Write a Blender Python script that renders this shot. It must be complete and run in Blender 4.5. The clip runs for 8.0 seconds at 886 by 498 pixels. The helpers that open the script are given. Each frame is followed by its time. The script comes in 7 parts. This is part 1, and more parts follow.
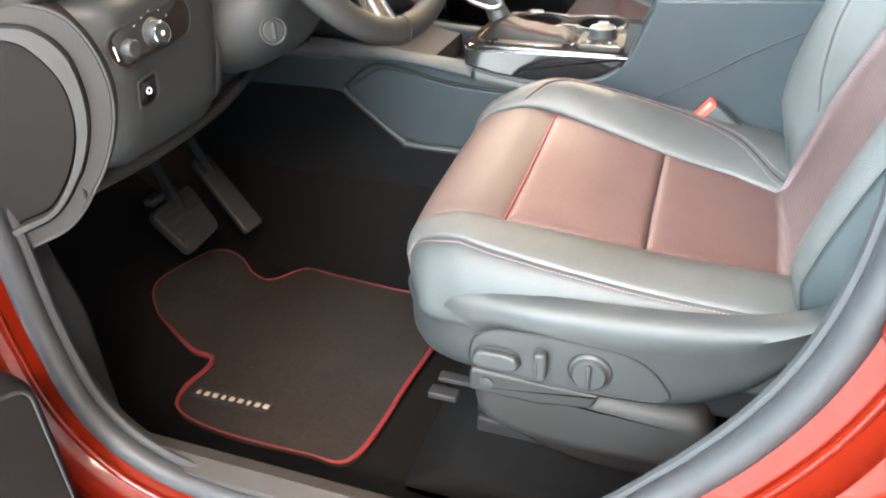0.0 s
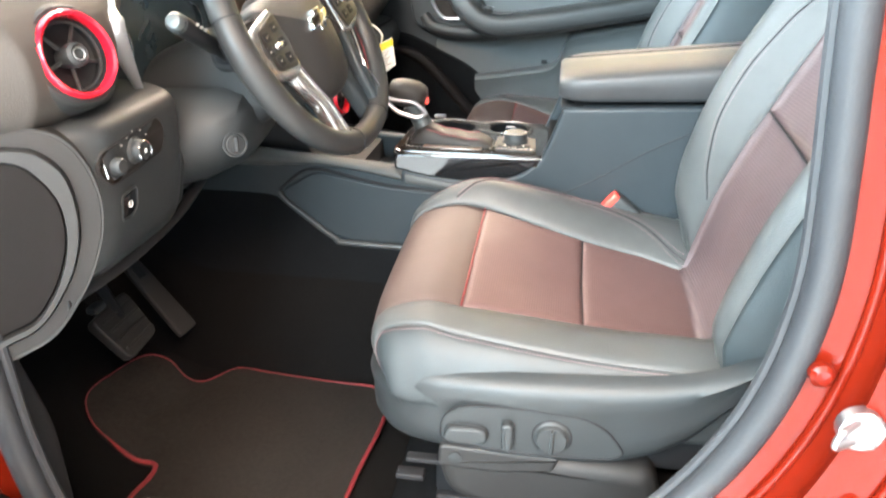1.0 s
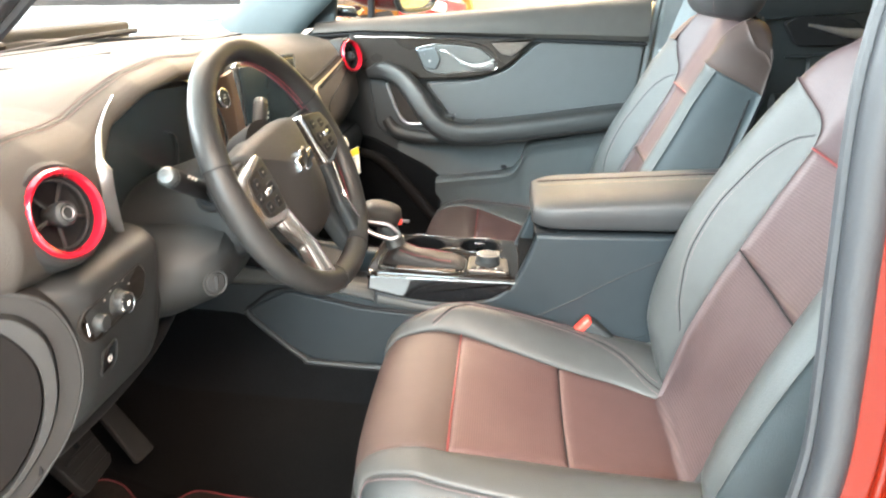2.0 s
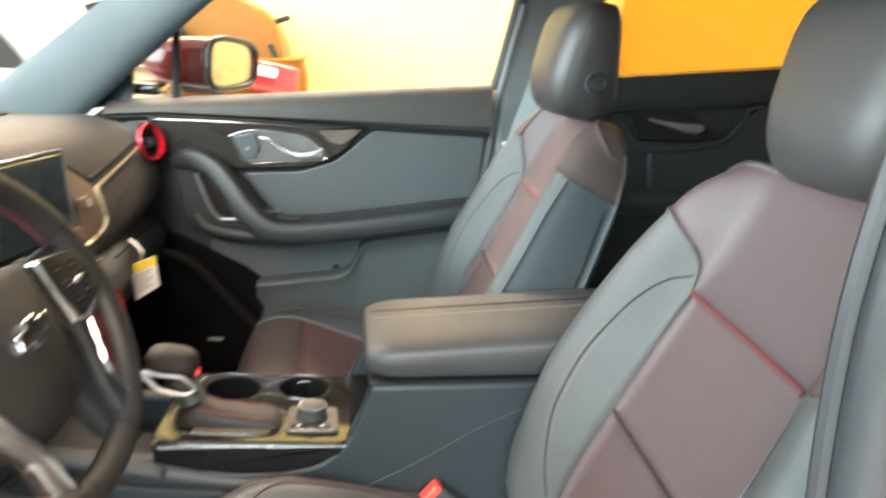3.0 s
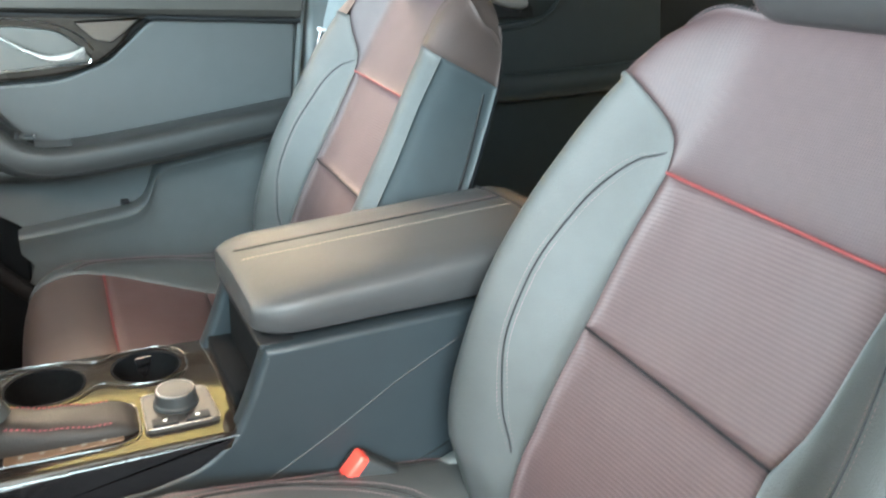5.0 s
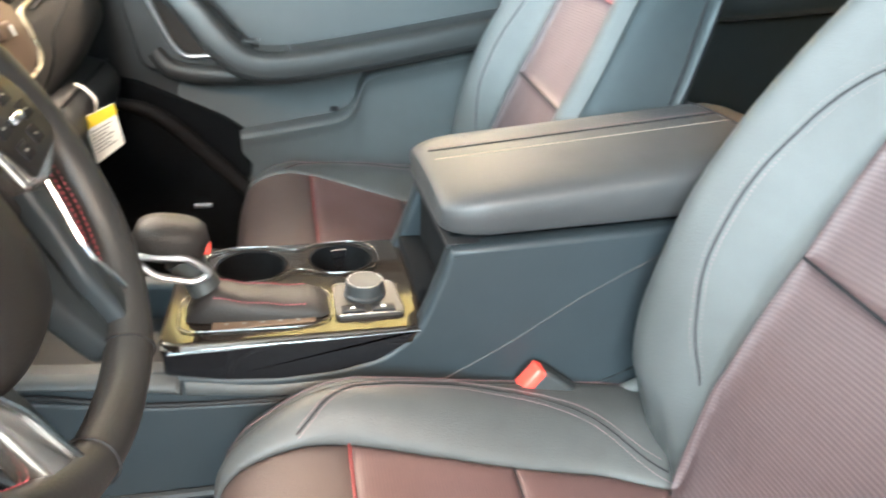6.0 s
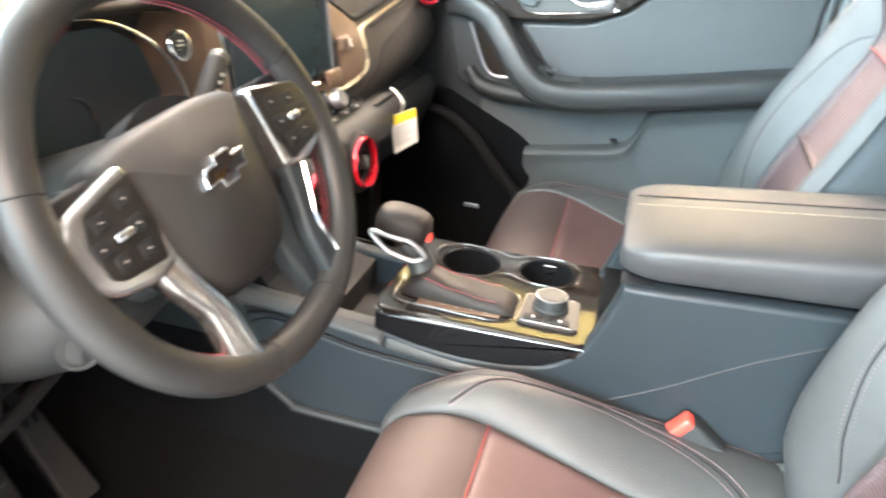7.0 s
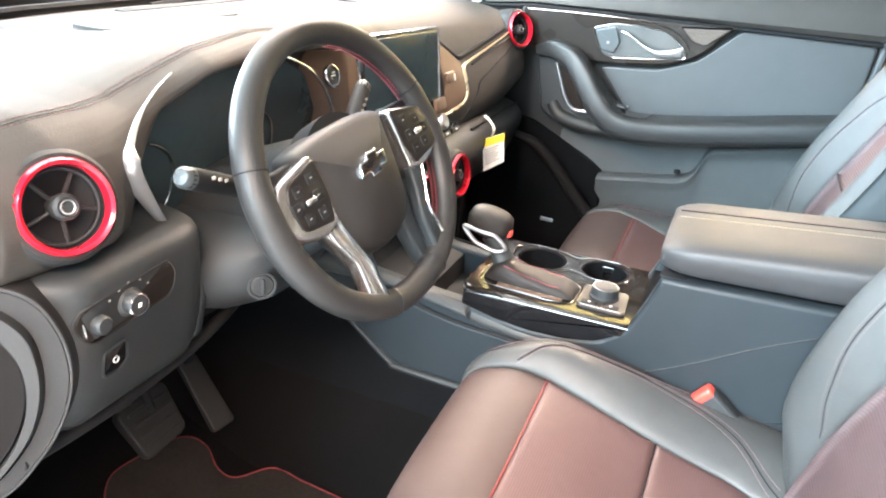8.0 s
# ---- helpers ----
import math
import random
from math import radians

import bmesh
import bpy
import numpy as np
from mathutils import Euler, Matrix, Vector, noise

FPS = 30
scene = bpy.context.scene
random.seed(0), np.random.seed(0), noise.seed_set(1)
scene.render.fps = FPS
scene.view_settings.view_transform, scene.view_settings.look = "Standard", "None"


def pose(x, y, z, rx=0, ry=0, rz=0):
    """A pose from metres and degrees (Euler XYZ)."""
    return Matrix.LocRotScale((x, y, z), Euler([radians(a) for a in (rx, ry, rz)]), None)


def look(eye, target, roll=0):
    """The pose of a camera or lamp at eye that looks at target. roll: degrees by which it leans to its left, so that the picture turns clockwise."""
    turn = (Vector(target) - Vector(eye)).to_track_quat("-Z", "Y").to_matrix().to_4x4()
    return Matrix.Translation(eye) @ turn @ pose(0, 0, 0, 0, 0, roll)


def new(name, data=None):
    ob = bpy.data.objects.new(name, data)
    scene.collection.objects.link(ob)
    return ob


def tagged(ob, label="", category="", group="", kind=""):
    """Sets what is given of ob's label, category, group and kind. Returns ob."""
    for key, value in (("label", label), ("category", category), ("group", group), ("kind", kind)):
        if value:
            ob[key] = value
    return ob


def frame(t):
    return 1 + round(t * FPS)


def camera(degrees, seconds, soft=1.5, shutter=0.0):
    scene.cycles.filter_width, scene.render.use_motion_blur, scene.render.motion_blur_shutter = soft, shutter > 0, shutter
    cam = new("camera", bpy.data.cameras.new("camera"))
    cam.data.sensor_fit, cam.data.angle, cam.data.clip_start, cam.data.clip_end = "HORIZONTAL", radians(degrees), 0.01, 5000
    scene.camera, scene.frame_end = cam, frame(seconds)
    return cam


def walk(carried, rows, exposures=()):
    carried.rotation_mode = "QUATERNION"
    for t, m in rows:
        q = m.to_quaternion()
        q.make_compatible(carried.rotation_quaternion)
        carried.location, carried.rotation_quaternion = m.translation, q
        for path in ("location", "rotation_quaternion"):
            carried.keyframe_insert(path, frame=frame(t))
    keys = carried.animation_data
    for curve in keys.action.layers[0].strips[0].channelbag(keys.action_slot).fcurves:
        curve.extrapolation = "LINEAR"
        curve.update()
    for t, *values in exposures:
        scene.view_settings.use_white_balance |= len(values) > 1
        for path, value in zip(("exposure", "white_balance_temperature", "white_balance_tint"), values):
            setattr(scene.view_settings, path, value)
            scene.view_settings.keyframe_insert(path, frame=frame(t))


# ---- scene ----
cam = camera(61.5, 8.0, 2.0, 0.4)
# the film's own brightening and tinting: seconds, stops, kelvin, tint
EXPOSURES = [(0.0, 2.10, 6250, 10), (1.2, 1.91, 6250, 10), (2.5, 1.53, 6800, 11), (3.0, 1.11, 6700, 10), (3.5, 1.06, 6500, 9), (4.2, 1.24, 6200, 6), (5.5, 1.61, 6250, 6), (6.0, 1.78, 6250, 8), (6.5, 2.00, 6350, 10), (7.5, 2.06, 6200, 12), (8.0, 2.03, 6100, 12)]
PATH = [
    (0, (0.033, -1.303, 1.27), (-0.549, 0.299, 0.224), -1.7),
    (0.5, (-0.036, -1.394, 1.284), (-0.417, 0.333, 0.35), -1.0),
    (1, (-0.054, -1.413, 1.316), (-0.335, 0.383, 0.481), 0.3),
    (1.2, (-0.051, -1.409, 1.333), (-0.327, 0.409, 0.548), 0.7),
    (2.3, (-0.144, -1.332, 1.424), (-0.204, 0.562, 0.786), 3.2),
    (2.5, (-0.126, -1.266, 1.427), (-0.143, 0.638, 0.816), 3.7),
    (3, (-0.106, -1.098, 1.465), (0.177, 0.817, 0.962), 4.9),
    (3.5, (-0.154, -0.943, 1.504), (0.535, 0.884, 1.07), 4.7),
    (4, (-0.186, -0.842, 1.471), (0.731, 0.874, 1.009), 3.6),
    (4.2, (-0.199, -0.82, 1.446), (0.756, 0.865, 0.949), 3.1),
    (5.3, (-0.224, -0.815, 1.362), (0.604, 0.841, 0.605), 2.8),
    (5.5, (-0.224, -0.805, 1.349), (0.509, 0.878, 0.554), 2.7),
    (6, (-0.213, -0.803, 1.339), (0.188, 0.955, 0.474), 2.3),
    (6.5, (-0.115, -0.834, 1.36), (-0.127, 0.961, 0.479), 2.8),
    (7, (-0.069, -0.907, 1.396), (-0.5, 0.844, 0.531), 4.3),
    (7.5, (-0.047, -1.049, 1.428), (-0.669, 0.667, 0.611), 5.4),
    (8, (-0.003, -1.156, 1.452), (-0.641, 0.558, 0.642), 5.4),
]
walk(cam, [(t, look(eye, target, roll)) for t, eye, target, roll in PATH], EXPOSURES)

# ---- exposure, world and large lights ----
scene.view_settings.exposure = 1.35
world = bpy.data.worlds.new("daylight")
world.use_nodes = True
scene.world = world
wn = world.node_tree
sky = wn.nodes.new("ShaderNodeTexSky")
sky.sky_type = 'NISHITA'
sky.sun_disc = False
sky.sun_elevation, sky.sun_rotation = radians(40), radians(200)
wn.links.new(sky.outputs[0], wn.nodes["Background"].inputs[0])
wn.nodes["Background"].inputs[1].default_value = 0.12


def area_lamp(name, eye, target, sx, sy, watts, colour):
    data = bpy.data.lights.new(name, 'AREA')
    data.shape, data.size, data.size_y, data.energy, data.color = 'RECTANGLE', sx, sy, watts, colour
    ob = new(name, data)
    ob.matrix_world = look(eye, target)
    return ob


# daylight in the glazed shop front behind the open driver's door
area_lamp("window_daylight", (-3.6, -5.9, 3.4), (-0.2, 0, 0.9), 8.0, 2.6, 1090, (0.68, 0.91, 1.0))
# daylight in the glazed end wall that the car faces
area_lamp("end_window_daylight", (-7.9, 0.0, 2.4), (0, 0, 1.2), 7.0, 3.4, 1380, (0.84, 0.96, 1.0))
# row of ceiling lamps that washes the yellow wall
area_lamp("wall_washer", (3.2, 4.6, 4.8), (3.2, 5.7, 1.8), 6.8, 0.5, 56, (1.0, 0.92, 0.78))
# ceiling lamps over the car
area_lamp("ceiling_lamp_light", (0.2, -4.7, 4.85), (-0.2, -0.4, 0.8), 7.0, 1.4, 690, (1.0, 0.72, 0.53))
# added warm fill, no lamp seen there: stands for bounce off the yellow wall
area_lamp("wall_bounce_fill", (-0.8, 4.0, 4.85), (-0.1, 0.0, 1.0), 7.0, 1.0, 820, (1.0, 0.76, 0.57))

# ---- materials ----


def material(name, colour, rough=0.5, metal=0.0, vary=0.12, grain=60.0, bump=0.05, bump_scale=400.0, coat=0.0, spec=0.5, rough_vary=0.08, sheen=0.0):
    """A principled surface with colour variation at two scales, uneven gloss and fine relief."""
    m = bpy.data.materials.new(name)
    m.use_nodes = True
    t = m.node_tree
    b = t.nodes["Principled BSDF"]
    co = t.nodes.new("ShaderNodeTexCoord")

    def noise_at(scale, detail=3.0):
        n = t.nodes.new("ShaderNodeTexNoise")
        n.inputs["Scale"].default_value, n.inputs["Detail"].default_value = scale, detail
        t.links.new(co.outputs["Object"], n.inputs["Vector"])
        return n
    fine, broad = noise_at(grain), noise_at(grain / 9, 4.0)
    add = t.nodes.new("ShaderNodeMath")
    add.operation = 'ADD'
    t.links.new(fine.outputs["Fac"], add.inputs[0])
    t.links.new(broad.outputs["Fac"], add.inputs[1])
    ramp = t.nodes.new("ShaderNodeMapRange")
    ramp.inputs["From Min"].default_value, ramp.inputs["From Max"].default_value = 0.6, 1.4
    ramp.inputs["To Min"].default_value, ramp.inputs["To Max"].default_value = 1 - vary, 1 + vary
    t.links.new(add.outputs[0], ramp.inputs["Value"])
    mix = t.nodes.new("ShaderNodeVectorMath")
    mix.operation = 'SCALE'
    mix.inputs[0].default_value = colour
    t.links.new(ramp.outputs["Result"], mix.inputs["Scale"])
    t.links.new(mix.outputs["Vector"], b.inputs["Base Color"])
    r = t.nodes.new("ShaderNodeMapRange")
    r.inputs["From Min"].default_value, r.inputs["From Max"].default_value = 0.3, 0.7
    r.inputs["To Min"].default_value, r.inputs["To Max"].default_value = max(0.02, rough - rough_vary), min(1, rough + rough_vary)
    t.links.new(broad.outputs["Fac"], r.inputs["Value"])
    t.links.new(r.outputs["Result"], b.inputs["Roughness"])
    b.inputs["Metallic"].default_value = metal
    b.inputs["Specular IOR Level"].default_value = spec
    b.inputs["Coat Weight"].default_value = coat
    b.inputs["Coat Roughness"].default_value = 0.04
    b.inputs["Sheen Weight"].default_value = sheen
    if bump:
        v = t.nodes.new("ShaderNodeTexVoronoi")
        v.inputs["Scale"].default_value = bump_scale
        t.links.new(co.outputs["Object"], v.inputs["Vector"])
        bn = t.nodes.new("ShaderNodeBump")
        bn.inputs["Strength"].default_value, bn.inputs["Distance"].default_value = bump, 0.002
        t.links.new(v.outputs["Distance"], bn.inputs["Height"])
        t.links.new(bn.outputs["Normal"], b.inputs["Normal"])
    return m


def ribbed(name, colour, dark, pitch, axis, rough=0.6, weave=0.35, relief=0.22):
    """Woven seat cloth with fine ribs across it and a dotted weave."""
    m = material(name, colour, rough, vary=0.12, grain=90, bump=0, spec=0.45)
    t = m.node_tree
    b = t.nodes["Principled BSDF"]
    co = t.nodes.new("ShaderNodeTexCoord")
    waves = []
    for way, step in ((axis, pitch), ('Y', pitch * 0.9)):
        w = t.nodes.new("ShaderNodeTexWave")
        w.wave_type, w.bands_direction = 'BANDS', way
        w.inputs["Scale"].default_value = math.pi / 10 / step
        w.inputs["Distortion"].default_value = 0.0
        t.links.new(co.outputs["Object"], w.inputs["Vector"])
        waves.append(w)
    mul = t.nodes.new("ShaderNodeMath")
    mul.operation = 'MULTIPLY_ADD'
    mul.inputs[1].default_value = weave
    t.links.new(waves[1].outputs["Fac"], mul.inputs[0])
    t.links.new(waves[0].outputs["Fac"], mul.inputs[2])
    old = b.inputs["Base Color"].links[0].from_socket
    mix = t.nodes.new("ShaderNodeMix")
    mix.data_type = 'RGBA'
    lo = t.nodes.new("ShaderNodeMapRange")
    lo.inputs["From Max"].default_value = 1.0
    t.links.new(mul.outputs[0], lo.inputs["Value"])
    t.links.new(lo.outputs["Result"], mix.inputs["Factor"])
    mix.inputs["A"].default_value = (*dark, 1)
    t.links.new(old, mix.inputs["B"])
    t.links.new(mix.outputs["Result"], b.inputs["Base Color"])
    bn = t.nodes.new("ShaderNodeBump")
    bn.inputs["Strength"].default_value, bn.inputs["Distance"].default_value = relief, 0.0010
    t.links.new(mul.outputs[0], bn.inputs["Height"])
    t.links.new(bn.outputs["Normal"], b.inputs["Normal"])
    return m


def glass(name, tint, rough=0.0, ior=1.25):
    """Thin window glass: clear straight through, glossy at a glance."""
    m = bpy.data.materials.new(name)
    m.use_nodes = True
    t = m.node_tree
    t.nodes.remove(t.nodes["Principled BSDF"])
    tr, gl, fr, mx = (t.nodes.new("ShaderNode" + k) for k in ("BsdfTransparent", "BsdfGlossy", "Fresnel", "MixShader"))
    tr.inputs["Color"].default_value = (*tint, 1)
    gl.inputs["Roughness"].default_value = rough
    fr.inputs["IOR"].default_value = ior
    t.links.new(fr.outputs[0], mx.inputs[0])
    t.links.new(tr.outputs[0], mx.inputs[1])
    t.links.new(gl.outputs[0], mx.inputs[2])
    t.links.new(mx.outputs[0], t.nodes["Material Output"].inputs["Surface"])
    return m


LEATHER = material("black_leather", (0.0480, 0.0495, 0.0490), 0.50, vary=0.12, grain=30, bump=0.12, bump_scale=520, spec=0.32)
INSERT = ribbed("brown_black_cloth", (0.074, 0.040, 0.037), (0.054, 0.027, 0.025), 0.0034, 'X', 0.6, 0.10, 0.12)
INSERT_UP = ribbed("brown_black_cloth_upright", (0.068, 0.043, 0.043), (0.048, 0.028, 0.029), 0.0044, 'Z', 0.6, 0.10)
PERFORATED = ribbed("perforated_brown_black", (0.053, 0.034, 0.0355), (0.037, 0.023, 0.0245), 0.0030, 'Z', 0.55, 0.95, 0.09)
WRAP = material("brown_black_leather", (0.056, 0.039, 0.035), 0.55, vary=0.10, grain=30, bump=0.10, bump_scale=520, spec=0.25)
PIPING = material("red_piping", (0.15, 0.018, 0.018), 0.5, bump=0, vary=0.1)
THREAD = material("red_thread", (0.130, 0.080, 0.082), 0.7, bump=0, vary=0.25, grain=300)
PALE_THREAD = material("pale_thread", (0.30, 0.25, 0.21), 0.7, bump=0, vary=0.25, grain=300)
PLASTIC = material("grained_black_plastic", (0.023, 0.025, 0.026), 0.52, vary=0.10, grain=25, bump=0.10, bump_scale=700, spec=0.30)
# slightly brown base: the yellow wall's warm bounce is put into the colour
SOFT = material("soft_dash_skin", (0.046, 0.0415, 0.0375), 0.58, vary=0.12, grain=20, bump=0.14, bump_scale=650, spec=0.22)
DARK = material("dark_trim", (0.012, 0.012, 0.013), 0.6, vary=0.15, grain=30, bump=0.05, spec=0.15)
GLOSS_DARK = material("dark_gloss_trim", (0.013, 0.010, 0.008), 0.24, vary=0.15, grain=40, bump=0, spec=0.22)
PIANO = material("piano_black", (0.008, 0.008, 0.009), 0.07, vary=0.1, bump=0, rough_vary=0.02, coat=0.5)
CHROME = material("chrome", (0.62, 0.62, 0.63), 0.15, 1.0, vary=0.03, bump=0, rough_vary=0.03)
DARK_CHROME = material("dark_chrome", (0.15, 0.145, 0.14), 0.26, 1.0, vary=0.05, bump=0, rough_vary=0.03)
SATIN = material("satin_silver", (0.40, 0.40, 0.41), 0.40, 1.0, vary=0.05, bump=0)
SILVER = material("silver_paint", (0.045, 0.052, 0.054), 0.40, 0.3, vary=0.05, bump=0)
RED_GLOSS = material("red_anodised_ring", (0.62, 0.012, 0.03), 0.22, 0.35, vary=0.15, grain=150, bump=0, coat=0.5)
PAINT = material("red_car_paint", (0.085, 0.0050, 0.0014), 0.30, 0.0, vary=0.06, grain=8, bump=0, coat=0.4, rough_vary=0.04, spec=0.05)
RUBBER = material("grey_rubber_seal", (0.019, 0.0200, 0.0225), 0.52, vary=0.12, grain=40, bump=0.06, bump_scale=300, spec=0.35)
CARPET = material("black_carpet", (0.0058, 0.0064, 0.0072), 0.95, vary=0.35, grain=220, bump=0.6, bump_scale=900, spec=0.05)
MAT = material("black_floor_mat", (0.0180, 0.0160, 0.0146), 0.9, vary=0.30, grain=120, bump=0.4, bump_scale=1200, spec=0.06)
RED_EDGE = material("red_mat_binding", (0.13, 0.008, 0.011), 0.7, vary=0.2, grain=150, bump=0.2, bump_scale=900)
BUCKLE_RED = material("red_buckle_button", (0.74, 0.060, 0.040), 0.4, bump=0, vary=0.08)
# raised teal base paints the milky reflection seen in the glass
SCREEN = material("dark_screen_glass", (0.026, 0.040, 0.045), 0.25, bump=0, vary=0.1, rough_vary=0.02)
PAPER = material("white_tag_card", (0.80, 0.78, 0.72), 0.7, bump=0, vary=0.04)
YELLOW_CARD = material("yellow_tag_card", (0.85, 0.58, 0.03), 0.7, bump=0, vary=0.04)
INK = material("grey_ink", (0.25, 0.24, 0.22), 0.8, bump=0, vary=0.05)
WHITE_INK = material("white_marking", (0.75, 0.75, 0.73), 0.6, bump=0, vary=0.05)
BELT = material("grey_belt_webbing", (0.16, 0.18, 0.19), 0.75, bump=0.3, bump_scale=900, vary=0.1)
HEADLINER = material("grey_headliner", (0.42, 0.41, 0.39), 0.95, bump=0.2, bump_scale=900, vary=0.06)
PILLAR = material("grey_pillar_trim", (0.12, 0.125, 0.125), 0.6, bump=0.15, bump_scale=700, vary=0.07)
LID = material("warm_black_leather", (0.0325, 0.0325, 0.0335), 0.48, vary=0.12, grain=30, bump=0.12, bump_scale=520, spec=0.40)
# darker copy of the seat leather: weaker cool light up there is in the colour
HEAD = material("brown_grey_headrest_leather", (0.0275, 0.0260, 0.0262), 0.46, vary=0.10, grain=30, bump=0.10, bump_scale=520, spec=0.36)
# black plastic tinted blue: cool side light on the console is put into it
FLANK = material("slate_console_plastic", (0.0160, 0.0212, 0.0248), 0.5, vary=0.10, grain=25, bump=0.10, bump_scale=700, spec=0.3)
# seat sides, darker than the bolsters: their shade is put into these two colours
SHADED_SIDE = material("shaded_side_vinyl", (0.023, 0.027, 0.0285), 0.55, vary=0.12, grain=30, bump=0.12, bump_scale=520, spec=0.36)
SHADED_FLANK = material("shaded_seat_flank_vinyl", (0.034, 0.041, 0.044), 0.5, vary=0.12, grain=30, bump=0.12, bump_scale=520, spec=0.36)
SKIRT = material("satin_black_seat_plastic", (0.0175, 0.0195, 0.0205), 0.52, vary=0.10, grain=25, bump=0.08, bump_scale=700, spec=0.36)
CUP = material("smoked_handle_cup", (0.085, 0.090, 0.090), 0.22, 0.55, vary=0.25, grain=12, bump=0)
BLADE = material("bronze_silver_blade", (0.085, 0.078, 0.072), 0.22, 0.8, vary=0.1, grain=10, bump=0)
TRIM_SILVER = material("broad_satin_silver", (0.50, 0.51, 0.52), 0.30, 0.75, vary=0.05, bump=0)
PALE_COVER = material("pale_grey_hinge_plastic", (0.115, 0.120, 0.118), 0.45, vary=0.08, bump=0.05, bump_scale=700)
WHEEL_THREAD = material("crimson_wheel_thread", (0.26, 0.045, 0.06), 0.7, bump=0, vary=0.2, grain=300)
SWITCH_FACE = material("brown_black_switch_face", (0.010, 0.0088, 0.0080), 0.38, vary=0.12, grain=30, bump=0.03, spec=0.25)
HUB = material("brown_black_hub_skin", (0.0165, 0.0154, 0.0147), 0.5, vary=0.12, grain=20, bump=0.12, bump_scale=650, spec=0.28)
ARM = material("dark_arm_leather", (0.0180, 0.0178, 0.0176), 0.46, vary=0.10, grain=30, bump=0.10, bump_scale=520, spec=0.35)
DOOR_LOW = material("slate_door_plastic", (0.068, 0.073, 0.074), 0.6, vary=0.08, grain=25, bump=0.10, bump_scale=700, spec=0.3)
BRIGHT = material("bright_trim", (0.62, 0.61, 0.60), 0.22, 0.85, vary=0.05, bump=0)
SPOKE = material("satin_spoke_silver", (0.46, 0.445, 0.43), 0.19, 0.92, vary=0.06, grain=15, bump=0)
GOLD = material("satin_gold_trim", (0.55, 0.45, 0.30), 0.30, 0.8, vary=0.06, bump=0)
DIAL_GREY = material("grey_brown_dial_base", (0.022, 0.020, 0.018), 0.42, vary=0.08, grain=20, bump=0.03, bump_scale=650, spec=0.3)
BRONZE = material("bronze_satin_trim", (0.15, 0.095, 0.062), 0.42, 0.25, vary=0.08, grain=20, bump=0.05, bump_scale=650)
PLATE = material("dark_brown_gloss", (0.012, 0.009, 0.007), 0.08, vary=0.15, grain=30, bump=0, spec=0.75, rough_vary=0.03)
END_BAND = material("pale_grey_trim", (0.017, 0.0172, 0.0175), 0.5, vary=0.10, grain=30, bump=0.06, bump_scale=520)
END_GREY = material("grey_end_trim", (0.0088, 0.0082, 0.0080), 0.65, vary=0.08, grain=30, bump=0.06, bump_scale=520)
FRONT_PILLAR = material("slate_pillar_trim", (0.022, 0.034, 0.038), 0.6, bump=0.15, bump_scale=700, vary=0.07)
CAR_GLASS = material("dark_car_window", (0.020, 0.016, 0.015), 0.35, bump=0, vary=0.3, grain=3, spec=0.06)
SLATE_PAINT = material("slate_car_paint", (0.025, 0.045, 0.055), 0.2, vary=0.05, grain=6, bump=0, coat=0.8)
CLEAR = glass("clear_glass", (0.93, 0.95, 0.95), 0.35, ior=1.12)
SCREEN_GLASS = glass("windscreen_glass", (0.95, 0.97, 0.97), ior=1.04)
# amber tint restores the depth that the paled wall colour loses
TINTED = glass("tinted_glass", (0.62, 0.48, 0.23), ior=1.10)
# paled base: the glare in the front window glass is put into the paint
YELLOW_WALL = material("yellow_wall_paint", (0.72, 0.52, 0.180), 0.7, vary=0.03, grain=3, bump=0.05, bump_scale=200)
GREY_WALL = material("pale_wall_paint", (0.70, 0.68, 0.64), 0.8, vary=0.04, grain=3, bump=0.05, bump_scale=200)
TILE = material("showroom_floor_tile", (0.55, 0.54, 0.52), 0.25, vary=0.06, grain=4, bump=0.02, bump_scale=80)
WHITE_CEIL = material("white_ceiling_paint", (0.78, 0.78, 0.76), 0.9, vary=0.03, grain=3, bump=0.03)
ORANGE_PAINT = material("orange_car_paint", (0.20, 0.078, 0.004), 0.40, vary=0.05, grain=6, bump=0, coat=0.0, spec=0.15)
GREY_PAINT = material("white_car_paint", (0.42, 0.45, 0.46), 0.25, vary=0.04, grain=6, bump=0, coat=0.8)
TAIL = material("red_tail_lamp", (0.55, 0.02, 0.02), 0.12, bump=0, vary=0.1, coat=0.6)
GREY_PAD = material("grey_padded_leather", (0.042, 0.0445, 0.045), 0.45, vary=0.08, grain=30, bump=0.10, bump_scale=520)
BOOT = material("dark_boot_leather", (0.0155, 0.0135, 0.0125), 0.52, vary=0.2, grain=40, bump=0.2, bump_scale=420, spec=0.25)
END_DARK = material("dark_end_cover", (0.0070, 0.0060, 0.0058), 0.66, vary=0.12, grain=25, bump=0.1, bump_scale=700, spec=0.12)
REAR_TRIM = material("dark_rear_trim", (0.021, 0.025, 0.027), 0.55, vary=0.12, grain=25, bump=0.1, bump_scale=700, spec=0.3)
FLOOR = material("brown_black_floor_carpet", (0.0052, 0.0050, 0.0050), 0.95, vary=0.35, grain=220, bump=0.6, bump_scale=900, spec=0.05)
SILL = material("worn_sill_plastic", (0.031, 0.028, 0.0265), 0.6, vary=0.2, grain=25, bump=0.12, bump_scale=700, spec=0.25)
PEDAL = material("worn_pedal_rubber", (0.0125, 0.012, 0.0115), 0.7, vary=0.15, grain=60, bump=0.1)
